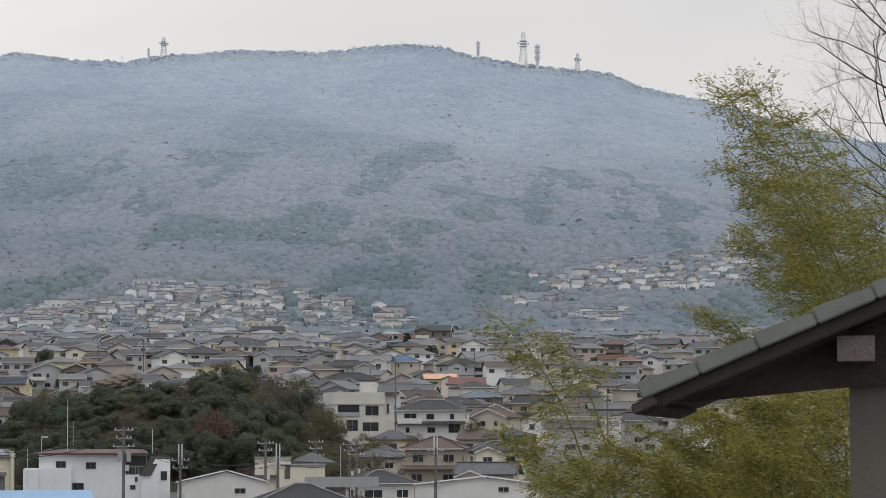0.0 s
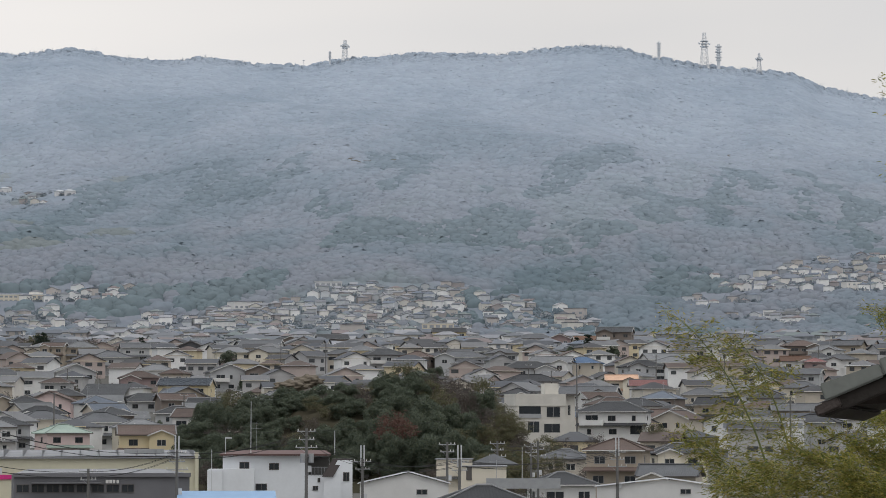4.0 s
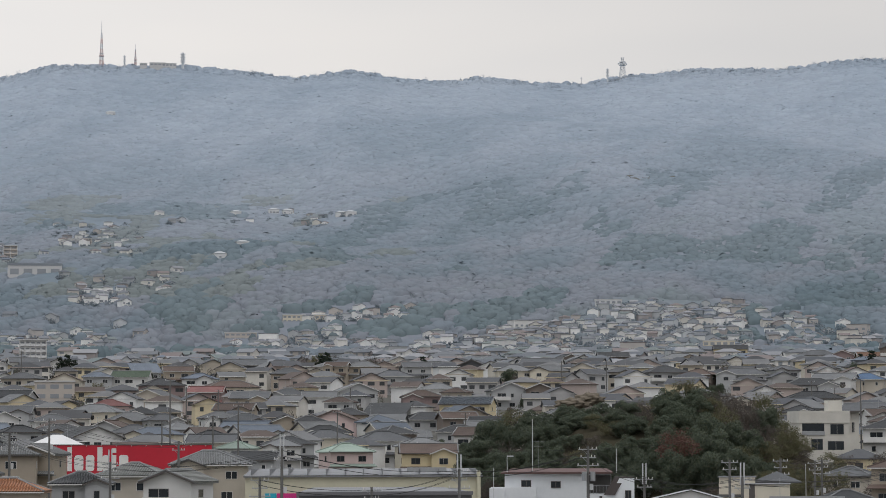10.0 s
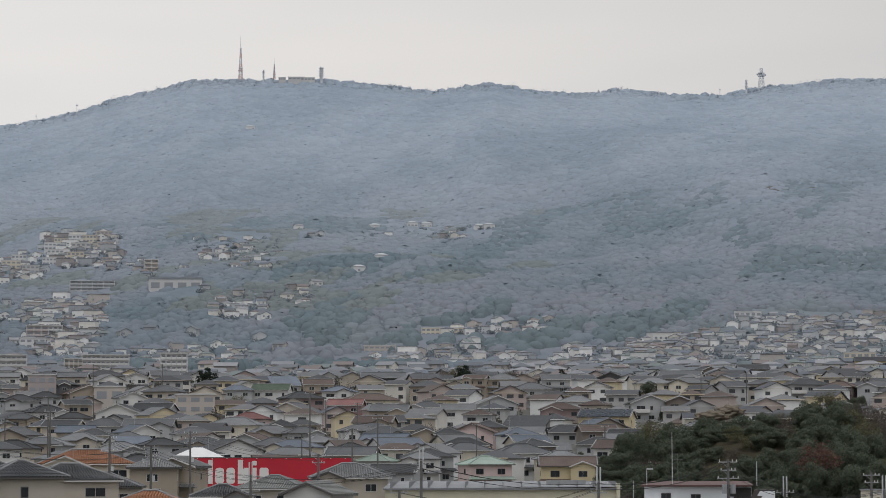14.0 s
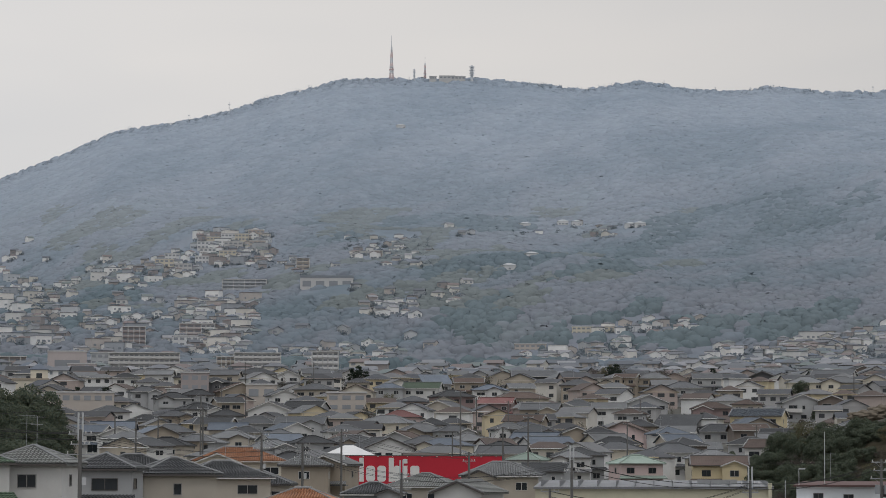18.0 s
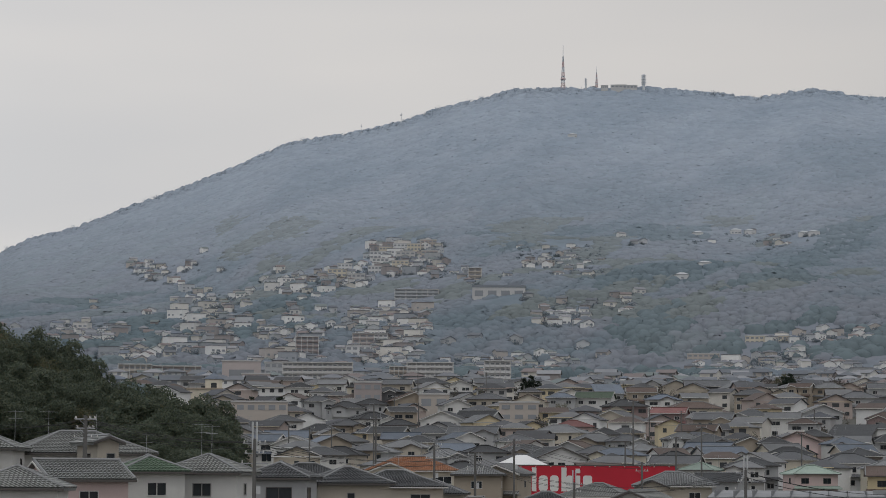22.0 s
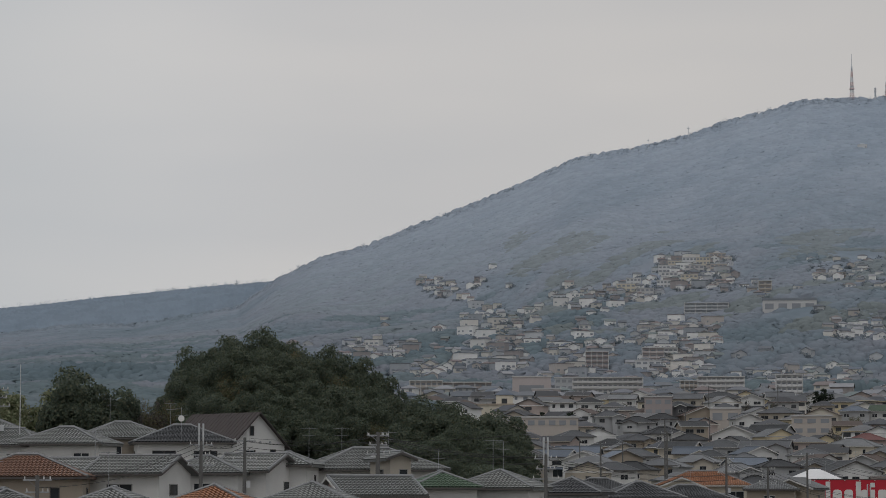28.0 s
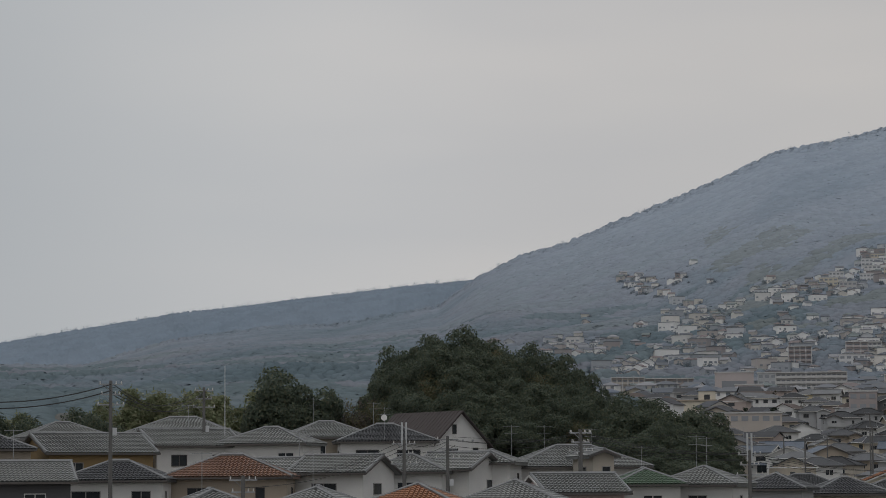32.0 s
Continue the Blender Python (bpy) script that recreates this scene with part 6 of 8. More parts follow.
def sign_store():
    """Electrical shop behind the houses, with a long red sign board; the brand's mark stays a row of plain white shapes."""
    d = 470.0
    k = d / 4772
    o = at(16.950, -0.193, d)
    t = thing("shop_sign_board", Matrix.Translation(o) @ pose(0, 0, 0, 0, 0, 16.962), "long red shop sign board with large plain white shapes", "sign")
    red = mat("red_sign_paint", (0.50, 0.025, 0.045), 0.45, 0.06, 0.4, 0, 4)
    whit = mat("white_sign_paint", (0.72, 0.71, 0.69), 0.5, 0.05, 1.0)
    part("panel", Shape().box(-93 * k, 0, -6, 190 * k, 0.35, 39 * k), red, t, "red panel")
    part("capping", Shape().box(-95 * k, -0.05, 39 * k, 192 * k, 0.45, 40.5 * k), DARK_TRIM, t)
    for i in range(11):
        part("lamp", Shape().box((-84 + i * 26) * k, -0.8, 37.5 * k, (-82 + i * 26) * k, 0, 38.6 * k), TRIM, t)

    def shape(x0, z0, x1, z1, r, n=5):
        pts = []
        for cx, cz, a0 in ((x1 - r, z1 - r, 0), (x0 + r, z1 - r, 90), (x0 + r, z0 + r, 180), (x1 - r, z0 + r, 270)):
            pts += [(cx + r * math.cos(radians(a0 + 90 * j / n)), cz + r * math.sin(radians(a0 + 90 * j / n))) for j in range(n + 1)]
        s = Shape()
        s.face([(x * k, -0.08, z * k) for x, z in pts])
        for j in range(len(pts)):
            a, c = pts[j], pts[(j + 1) % len(pts)]
            s.face([(a[0] * k, -0.08, a[1] * k), (a[0] * k, 0.0, a[1] * k), (c[0] * k, 0.0, c[1] * k), (c[0] * k, -0.08, c[1] * k)])
        part("white_shape", s, whit, t)

    for q in ((-64, -6, -56, 36, 0.6), (-52, -6, -36, 22, 6), (-32, -6, -17, 22, 5), (-12, -6, -3, 36, 0.6), (-3, -6, 8, 22, 4), (13, 26, 21, 34, 0.6), (13, -6, 21, 22, 0.6), (26, -6, 42, 22, 4)):
        shape(*q)
    s = thing("electrical_shop", Matrix.Translation(o + Vector((0, 0, 0))) @ pose(0, 3.0, 0, 0, 0, 16.962), "grey shop building with a white pyramid roof", "shop")
    part("wall", Shape().box(-90 * k, 0, -8, 185 * k, 20, 34 * k), WALL["grey"], s)
    part("roof", Shape().box(-92 * k, -0.2, 34 * k, 187 * k, 20.2, 35.5 * k), FELT, s)
    g, _ = roof_shape("hip", 88 * k, 7, 41 * k, 0.3, 0.45)
    part("white_roof", g, METAL_ROOF["white"], s, "white pyramid roof", at=pose(-92 * k, 4, 0))
    part("roof_base", Shape().box(-136 * k, 0.5, -8, -48 * k, 7.5, 41 * k), WALL["grey"], s)


sign_store()


def brown_gable_house():
    """The big house with a dark sheet roof whose white gable end looks down the slope."""
    d = 305.0
    k = d / 4772
    o = at(29.680, 1.683, d)
    t = thing("gable_house", Matrix.Translation(o) @ pose(0, 0, 0, 0, 0, 29.674 + 38), "white house with a steep dark brown standing-seam roof", "house")
    w, L, h, drop = 7.6, 12.0, 3.6, 7.5
    s = Shape().box(-w / 2, 0, -drop, w / 2, L, -h)
    s.face([(-w / 2, 0, -h), (w / 2, 0, -h), (0, 0, -0.15)])
    part("wall", s, WALL["white"], t)
    r = Shape()
    x = w / 2 + 0.5
    for sg in (-1, 1):
        q = [(sg * x, -0.5, -h - 0.35), (sg * x, L + 0.5, -h - 0.35), (0, L + 0.5, 0.05), (0, -0.5, 0.05)]
        r.face(q if sg > 0 else q[::-1])
        q = [(a, c, e - 0.16) for a, c, e in q]
        r.face(q[::-1] if sg > 0 else q)
        r.face([(sg * x, -0.5, -h - 0.35), (0, -0.5, 0.05), (0, -0.5, -0.11), (sg * x, -0.5, -h - 0.51)][:: sg])
    part("roof", r, METAL_ROOF["dark"], t)
    for i in range(20):
        y = -0.4 + i * 0.66
        part("seam", Shape().tube((-x, y, -h - 0.32), (0, y, 0.08), 0.035, n=4).tube((x, y, -h - 0.32), (0, y, 0.08), 0.035, n=4), METAL_ROOF["dark"], t)
    window(t, -0.9, 0, -2.6, 0, 0.6, 1.1, 1, DARK_TRIM)
    window(t, -1.2, 0, -5.9, 0, 1.6, 1.7, 2, DARK_TRIM)
    window(t, 2.1, 0, -5.7, 0, 0.8, 1.6, 1, DARK_TRIM)
    for x0 in (0.3, 1.7):
        part("vent_hood", Shape().tube((x0, -0.1, -3.3), (x0, 0.02, -3.3), 0.13), STEEL, t)


brown_gable_house()


def clock_house():
    d = 900.0
    k = d / 4772
    o = at(24.643, 1.620, d)
    t = thing("tower_house", Matrix.Translation(o) @ pose(0, 0, 0, 0, 0, 24.649), "cream building with a small tower and a grey pyramid roof", "building")
    part("wall", Shape().box(-75 * k, 0, -6, 30 * k, 12, 20 * k), WALL["cream"], t)
    part("tower", Shape().box(0, 1, 0, 30 * k, 7, 38 * k), WALL["cream"], t)
    g, _ = roof_shape("hip", 30 * k, 5.6, 38 * k, 0.4, 0.7)
    part("tower_roof", g, ROOF["slate"], t, at=pose(15 * k, 4, 0))
    part("tower_window", Shape().box(10 * k, 0.9, 22 * k, 20 * k, 1.02, 31 * k), GLASS, t)
    part("cornice", Shape().box(-77 * k, -0.3, 19 * k, 32 * k, 12.2, 22 * k), WALL["tan"], t)
    part("buttress", Shape().face([(14 * k, -0.2, -4), (20 * k, -0.2, -4), (30 * k, -0.2, 18 * k), (25 * k, -0.2, 18 * k)]), WALL["dark"], t)


clock_house()
block_px(21.498, 2.002, 20.913, 840, 6.0, floors=2, bays=3, wall="brown", balconies=False, label="dark flat-roofed modern house", name="modern_house", category="house", sunk=3)
block_px(20.123, 1.757, 19.477, 830, 5.0, floors=1, bays=2, wall="tan", balconies=False, label="ochre modern house with a dark flat roof", name="modern_house", category="house", sunk=3)
block_px(18.409, 1.593, 17.581, 790, 5.5, floors=2, bays=3, wall="tan", balconies=False, label="beige cube house with a flat roof", name="modern_house", category="house", sunk=3)
house(-0.25, 640, 11.0, 8.0, 'hip', 'white', 'dark', 6, ridge=9.7, balcony=True, cross=False)
block_px(-2.05, 0.40, -3.75, 560, 2.4, floors=1, bays=11, wall="white", balconies=False, label="long low white flat-roofed building", name="modern_house", category="house", sunk=3)
block_px(24.224, 1.574, 22.902, 760, 3.0, floors=1, bays=6, wall="tan", balconies=False, label="long low building with a brown roof edge", name="long_house", category="house", sunk=3)

# ---- leaves, trees and bamboo ----
def leaf_mat(name, tones, rough=0.6):
    m = palette_mat(name, tones, rough, 0.12, 0.3, 3.0)
    n, l = m.node_tree.nodes, m.node_tree.links
    b = n["Principled BSDF"]
    b.inputs["Specular IOR Level"].default_value = 0.15
    # thin leaves let part of the light through
    thin, both = n.new("ShaderNodeBsdfTranslucent"), n.new("ShaderNodeMixShader")
    both.inputs[0].default_value = 0.4
    l.new(b.inputs["Base Color"].links[0].from_socket, thin.inputs[0])
    l.new(b.outputs[0], both.inputs[1])
    l.new(thin.outputs[0], both.inputs[2])
    l.new(both.outputs[0], n["Material Output"].inputs[0])
    return m


def blades(name, centre, along, across, material):
    """Many flat leaves: a four-cornered blade at each centre."""
    n = len(centre)
    P = np.stack([centre - along, centre - across, centre + along, centre + across], 1).reshape(-1, 3)
    me = bpy.data.meshes.new(name)
    me.vertices.add(4 * n)
    me.vertices.foreach_set("co", P.astype(np.float32).ravel())
    me.loops.add(4 * n)
    me.loops.foreach_set("vertex_index", np.arange(4 * n, dtype=np.int32))
    me.polygons.add(n)
    me.polygons.foreach_set("loop_start", np.arange(0, 4 * n, 4, dtype=np.int32))
    me.update()
    me.materials.append(material)
    return me


def unit(v):
    return v / np.maximum(np.linalg.norm(v, axis=-1, keepdims=True), 1e-6)


def crown_mesh(seed, radius, height, base, leaf, clusters, per, material, slim=1.0, cone=0.0, open_=0.0):
    """A crown of leaf clusters with an uneven outline and gaps."""
    g = np.random.RandomState(seed)
    v = unit(g.normal(size=(clusters, 3)))
    r = g.uniform(0.45 if open_ == 0 else 0.2, 1.0, (clusters, 1)) ** 0.6 * g.uniform(0.8, 1.12, (clusters, 1))
    lobes = unit(g.normal(size=(6, 3)))
    r = r * (0.82 + 0.3 * np.clip((v @ lobes.T).max(1, keepdims=True), 0, 1))
    c = v * r
    c[:, 2] = (c[:, 2] + 1) / 2
    shrink = 1 - cone * c[:, 2:3]
    c = np.concatenate([c[:, :2] * radius * shrink, c[:, 2:3] * height + base], 1)
    size = radius * 0.17 * g.uniform(0.7, 1.3, (clusters, 1, 1))
    p = c[:, None] + g.normal(size=(clusters, per, 3)) * size * np.array([1, 1, 0.7]) * 0.75
    p = p.reshape(-1, 3)
    a = unit(g.normal(size=p.shape))
    b = unit(np.cross(a, g.normal(size=p.shape)))
    s = leaf * g.uniform(0.6, 1.3, (len(p), 1))
    return blades("crown", p, a * s, b * s * slim, material)


def lobed_crown(seed, radius, height, base, leaf, lobes, per, material):
    """A dense crown of rounded boughs, each a shell of small leaves that look outwards."""
    g = np.random.RandomState(seed)
    v = unit(g.normal(size=(lobes, 3)) + np.array([0, 0, 0.35]))
    c = v * g.uniform(0.45, 0.85, (lobes, 1)) * np.array([1, 1, 0.95])
    size = g.uniform(0.24, 0.42, (lobes, 1, 1))
    n = unit(g.normal(size=(lobes, per, 3)) + v[:, None] * 0.8 + np.array([0, 0, 0.3]))
    p = c[:, None] + n * size * g.uniform(0.72, 1.08, (lobes, per, 1))
    p, n = p.reshape(-1, 3), n.reshape(-1, 3)
    p = np.stack([p[:, 0] * radius, p[:, 1] * radius, (p[:, 2] + 1.05) / 2.1 * height + base], 1)
    n = unit(n + 0.45 * g.normal(size=n.shape))
    a = unit(np.cross(n, g.normal(size=n.shape)))
    b = np.cross(n, a)
    s = leaf * g.uniform(0.6, 1.35, (len(p), 1))
    return blades("crown", p, a * s, b * s * 0.75, material)


def trunk_shape(height, radius, seed, spread):
    rd = random.Random(seed)
    s = Shape().tube((0, 0, -1.5), (0.1, 0.05, height * 0.55), radius, radius * 0.6, 7)
    for i in range(6):
        a = rd.uniform(0, math.tau)
        z = height * rd.uniform(0.3, 0.55)
        s.tube((0.05, 0.03, z), (math.cos(a) * spread * 0.6, math.sin(a) * spread * 0.6, height * rd.uniform(0.6, 0.85)), radius * 0.4, radius * 0.12, 5)
    return s


BARK = mat("bark", (0.09, 0.075, 0.06), 0.9, 0.25, 2.0, 0.3, 20)
EVERGREEN = leaf_mat("evergreen_leaves", [(0.090, 0.112, 0.081), (0.116, 0.138, 0.091), (0.075, 0.097, 0.071), (0.132, 0.141, 0.095), (0.097, 0.119, 0.091)])
OLIVE = leaf_mat("olive_leaves", [(0.12, 0.125, 0.07), (0.15, 0.14, 0.08), (0.11, 0.115, 0.065), (0.15, 0.125, 0.08)])
RUSSET = leaf_mat("withered_leaves", [(0.15, 0.085, 0.07), (0.17, 0.10, 0.08), (0.13, 0.08, 0.065)])
TWIGS = leaf_mat("bare_twigs", [(0.10, 0.085, 0.075), (0.13, 0.11, 0.095), (0.08, 0.07, 0.062)])
GROVE = leaf_mat("bamboo_grove_leaves", [(0.204, 0.232, 0.131), (0.252, 0.268, 0.160), (0.168, 0.195, 0.116), (0.240, 0.238, 0.145)])
PINE = leaf_mat("conifer_needles", [(0.035, 0.048, 0.036), (0.045, 0.06, 0.042), (0.03, 0.042, 0.03)])
KINDS = {
    "evergreen": [(lobed_crown(i, 3.8, 8.0, 1.2, 0.125, 30, 400, EVERGREEN), 8.5, 3.8) for i in (1, 2, 3, 4, 5)],
    "olive": [(crown_mesh(i, 3.4, 6.5, 2.2, 0.13, 75, 56, OLIVE, 0.7), 8.0, 3.4) for i in (5, 6)],
    "russet": [(crown_mesh(7, 3.0, 5.0, 2.0, 0.15, 60, 44, RUSSET, 0.7), 6.5, 3.0)],
    "bare": [(crown_mesh(i, 3.0, 6.0, 1.5, 0.55, 60, 22, TWIGS, 0.05, 0.0, 1.0), 7.0, 3.0) for i in (8, 9)],
    "grove": [(crown_mesh(i, 2.2, 7.5, 2.0, 0.20, 75, 44, GROVE, 0.4, 0.5), 9.0, 2.2) for i in (10, 11)],
    "conifer": [(crown_mesh(12, 2.6, 9.0, 1.0, 0.28, 70, 24, PINE, 0.5, 0.8), 9.5, 2.6)],
    "shrub": [(crown_mesh(i, 1.6, 2.2, 0.1, 0.20, 30, 20, EVERGREEN), 2.0, 1.6) for i in (13, 14)],
}
TREE_WORDS = {"evergreen": "dark green broadleaf evergreen tree with a dense crown", "olive": "dull olive-green tree with a loose crown", "russet": "tree with withered reddish-brown leaves",
              "bare": "bare winter tree with grey-brown twigs", "grove": "tall pale green bamboo clump", "conifer": "dark pointed conifer with dense needles", "shrub": "rounded dark green garden shrub"}
PROTO = {}


def tree(kind, b, d, size=1.0, sink=0.0, wide=1.0, group=""):
    rd = random.Random(int(b * 997) + int(d * 31))
    i = rd.randrange(len(KINDS[kind]))
    m = Matrix.Translation(spot(b, d, -sink)) @ pose(0, 0, 0, 0, 0, rd.uniform(0, 360)) @ Matrix.Diagonal((size * wide, size * wide, size, 1))
    if (kind, i) not in PROTO:
        crown, h, r = KINDS[kind][i]
        t = thing({"shrub": "shrub", "grove": "bamboo_clump"}.get(kind, "tree"), Matrix.Identity(4), TREE_WORDS[kind], "shrub" if kind == "shrub" else ("bamboo" if kind == "grove" else "tree"), group or "trees of the town")
        part("trunk", trunk_shape(h, 0.16 if kind != "shrub" else 0.05, i, r), BARK, t)
        part("crown", crown, None, t)
        t.matrix_basis = m
        PROTO[kind, i] = t
        return t
    ob = PROTO[kind, i]
    made = copy_thing(ob, Matrix.Identity(4))
    made.matrix_basis = m
    return tagged(made, group=group or "trees of the town")


rt = random.Random(17)
# the wooded knoll in the town: tree tops fall away from its brow by bearing (degrees, metres above the eye at the back row)
BROW_B = [2.1, 2.3, 2.7, 2.95, 3.4, 3.9, 4.4, 5.0, 5.6, 6.2, 7.0, 7.8, 8.6, 9.3]
BROW_H = [2.2, 5.0, 8.2, 11.0, 13.6, 14.6, 14.4, 13.0, 11.6, 10.2, 9.3, 8.9, 8.2, 4.0]
for row, (dist, fall) in enumerate(((506, 0.0), (497, 1.6), (487, 3.6), (476, 6.0), (465, 8.6), (454, 11.2), (444, 13.6))):
    b = 2.1 + rt.uniform(0, 0.3)
    while b < 9.4:
        kind = rt.choice(["evergreen"] * 6 + ["olive", "bare"]) if b > 4.2 or row > 3 else rt.choice(["evergreen", "bare", "olive", "bare"])
        d = dist + rt.uniform(-4, 4)
        top = float(np.interp(b, BROW_B, BROW_H)) - fall * float(np.interp(b, [2, 5, 9.4], [1.0, 0.95, 0.75])) + rt.uniform(-1.1, 0.6)
        low = float(land(b, d))
        top = max(top, low + 3.4)
        size = min(1.35, max(0.42, (top - low) / 8.9))
        if top < 16:
            tree(kind, b, d, size, max(0.0, low + 8.9 * size - top), rt.uniform(0.72, 0.95) / size ** 0.7, "trees of the wooded knoll")
        b += rt.uniform(0.26, 0.46)
tree("russet", 4.870, 448, 1.0, -4.0, 1.1, "trees of the wooded knoll")
for x in (640, 660, 690, 720):
    tree("bare" if x > 680 else "olive", 5.874 - (x - 784) / 83.3, 540, 0.6, 1.5, 1, "trees of the wooded knoll")
# scrub below the villa and along the foot of the knoll
for i in range(34):
    b = rt.uniform(-1.2, 9.2)
    tree(rt.choice(["shrub", "bare", "shrub", "olive"]), b, rt.uniform(425, 470) if b > 1 else rt.uniform(500, 570), rt.uniform(0.5, 0.8) if b < 1 else 0.7, 0.2)
for i in range(46):
    b = rt.uniform(-1.0, 2.9)
    tree(rt.choice(["shrub", "bare", "shrub", "olive", "bare"]), b, rt.uniform(330, 500), rt.uniform(0.45, 0.8), 0.2)
# the western knoll behind the tiled houses: tree tops by bearing, metres above the eye
WEST_B = [24.0, 24.3, 25.0, 25.7, 26.4, 26.75, 27.0, 27.5, 28.1, 28.7, 29.3, 30.1, 30.7, 31.1, 31.45, 31.6]
WEST_H = [6.0, 8.9, 9.6, 11.0, 12.0, 13.6, 16.0, 18.4, 19.9, 20.8, 21.6, 21.4, 20.0, 18.8, 15.6, 12.0]
for row, (dist, fall) in enumerate(((362, 0.0), (354, 1.4), (346, 3.6), (338, 6.2), (330, 9.0), (323, 12.0))):
    b = 24.1 + rt.uniform(0, 0.3)
    while b < 31.6:
        d = dist + rt.uniform(-3, 3) - (30 if b < 26.4 else 0)
        top = float(np.interp(b, WEST_B, WEST_H)) - fall * (0.6 if b < 26.5 else 1.0) + rt.uniform(-1.2, 0.3)
        low = float(land(b, d))
        size = min(1.5, max(0.5, (top - low) / 9.0))
        if top - low > 3.0:
            tree(rt.choice(["evergreen"] * 9 + ["olive"]), b, d, size, max(0.0, low + 9.0 * size - top), rt.uniform(0.85, 1.1) / size ** 0.75, "trees of the western knoll")
        b += rt.uniform(0.36, 0.62)
# a lone round tree and bare ones beside the knoll
for kind, b, d, top, wide in (("evergreen", 33.2, 332, 14.6, 1.3), ("evergreen", 32.8, 330, 12.2, 1.0), ("evergreen", 33.6, 330, 12.0, 1.0), ("bare", 32.3, 338, 13.0, 1.0), ("bare", 31.9, 336, 13.4, 1.1), ("olive", 31.65, 334, 11.6, 0.8), ("bare", 32.1, 330, 11.0, 1.0)):
    size = max(0.6, (top - float(land(b, d))) / 9.0)
    tree(kind, b, d, size, 0.0, wide / size ** 0.6, "trees of the western knoll")
# bamboo groves beyond the western houses
for i in range(20):
    b = rt.uniform(37.0, 40.5)
    tree("grove" if rt.random() < 0.45 else "evergreen", b, rt.uniform(330, 372), rt.uniform(0.95, 1.2), 0.5, 1.0, "western bamboo grove")
for i in range(44):
    b = rt.uniform(32.5, 37.4)
    tree("grove", b, rt.uniform(385, 430), rt.uniform(1.2, 1.6), 0.5, 1.1, "western bamboo grove")
# woods and garden trees scattered through the town
for i in range(8):
    tree(rt.choice(["bare", "bare", "bare", "olive"]), rt.uniform(11.2, 15.2), rt.uniform(960, 1040), rt.uniform(0.9, 1.25), 0.5)
for x, y, s in ((320, 630, 1.1), (308, 640, 1.0), (333, 645, 0.9)):
    tree("conifer", 12.167 - (x - 784) / 83.3, 905, s * 0.95, 0, 1)
for b, d in ((12.279, 985), (12.399, 975), (12.257, 960), (10.236, 980), (0.772, 1000), (1.012, 1010), (23.670, 830), (23.070, 815)):
    tree("conifer", b, d, rt.uniform(0.8, 1.05), 0, 1.2)
for i in range(110):
    d = rt.uniform(560, 990)
    b = rt.uniform(-8, 25)
    p = spot(b, d)
    if free(p.x, p.y, 6.0):
        tree(rt.choice(["evergreen", "olive", "bare", "shrub", "shrub", "evergreen"]), b, d, rt.uniform(0.45, 0.75), 0.3)
g = np.random.RandomState(9)
cl, al, ac = [], [], []
# tree clumps in the hillside gardens and along the mountain foot, haze in their colour
for b, d in GARDENS + [(rt.uniform(-9, 26.5), rt.uniform(960, 1360)) for i in range(520)] + [(rt.uniform(10.8, 15.4), rt.uniform(940, 1100)) for i in range(90)]:
    r = rt.uniform(1.3, 3.0)
    c = np.array(spot(b, d, r * 0.75))
    q = unit(g.normal(size=(110, 3))) * r * g.uniform(0.4, 1, (110, 1)) * np.array([1.15, 1.15, 1.0]) + c
    a = unit(g.normal(size=q.shape))
    cl.append(q)
    al.append(a * 0.42)
    ac.append(unit(np.cross(a, g.normal(size=q.shape))) * 0.36)
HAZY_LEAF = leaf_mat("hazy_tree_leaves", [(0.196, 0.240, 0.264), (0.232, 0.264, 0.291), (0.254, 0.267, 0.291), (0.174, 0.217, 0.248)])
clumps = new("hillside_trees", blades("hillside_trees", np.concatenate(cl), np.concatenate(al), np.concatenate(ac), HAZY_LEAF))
tagged(clumps, "tree clumps among the hillside houses, blue-grey with haze", "trees", kind="stuff")

# thin winter trees fringing the skyline
cl, al, ac = [], [], []
for b0, b1, dist, gap, low in ((-10.8, 30.4, 3042.0, 0.075, 0.0), (29.0, 40.8, 4285.0, 0.07, 2.0)):
    b = b0
    while b < b1:
        b += gap * rt.uniform(0.35, 1.5)
        h = rt.uniform(3.5, 7.5) * (1.25 if rt.random() < 0.1 else 1.0) * dist / 3050
        r = h * rt.uniform(0.35, 0.7)
        n = int(26 + 6 * h)
        c = np.array(spot(b, dist + rt.uniform(-6, 6), low + h * 0.5))
        q = unit(g.normal(size=(n, 3))) * g.uniform(0.2, 1, (n, 1)) * np.array([r, r, h * 0.55])
        a = unit(q * np.array([1, 1, 0.6]) + np.array([0, 0, 0.7]) * h * 0.4 + g.normal(size=q.shape) * 0.5)
        cl.append(q + c)
        al.append(a * 0.9)
        ac.append(unit(np.cross(a, g.normal(size=q.shape))) * (0.12 if rt.random() < 0.75 else 0.26))
# haze is put into the twig colours, paling them to blue-grey
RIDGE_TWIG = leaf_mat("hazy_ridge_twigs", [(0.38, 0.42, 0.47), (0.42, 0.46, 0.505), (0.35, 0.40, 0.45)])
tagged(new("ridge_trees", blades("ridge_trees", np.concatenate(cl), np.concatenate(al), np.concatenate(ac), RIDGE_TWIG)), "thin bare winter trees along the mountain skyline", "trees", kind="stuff")

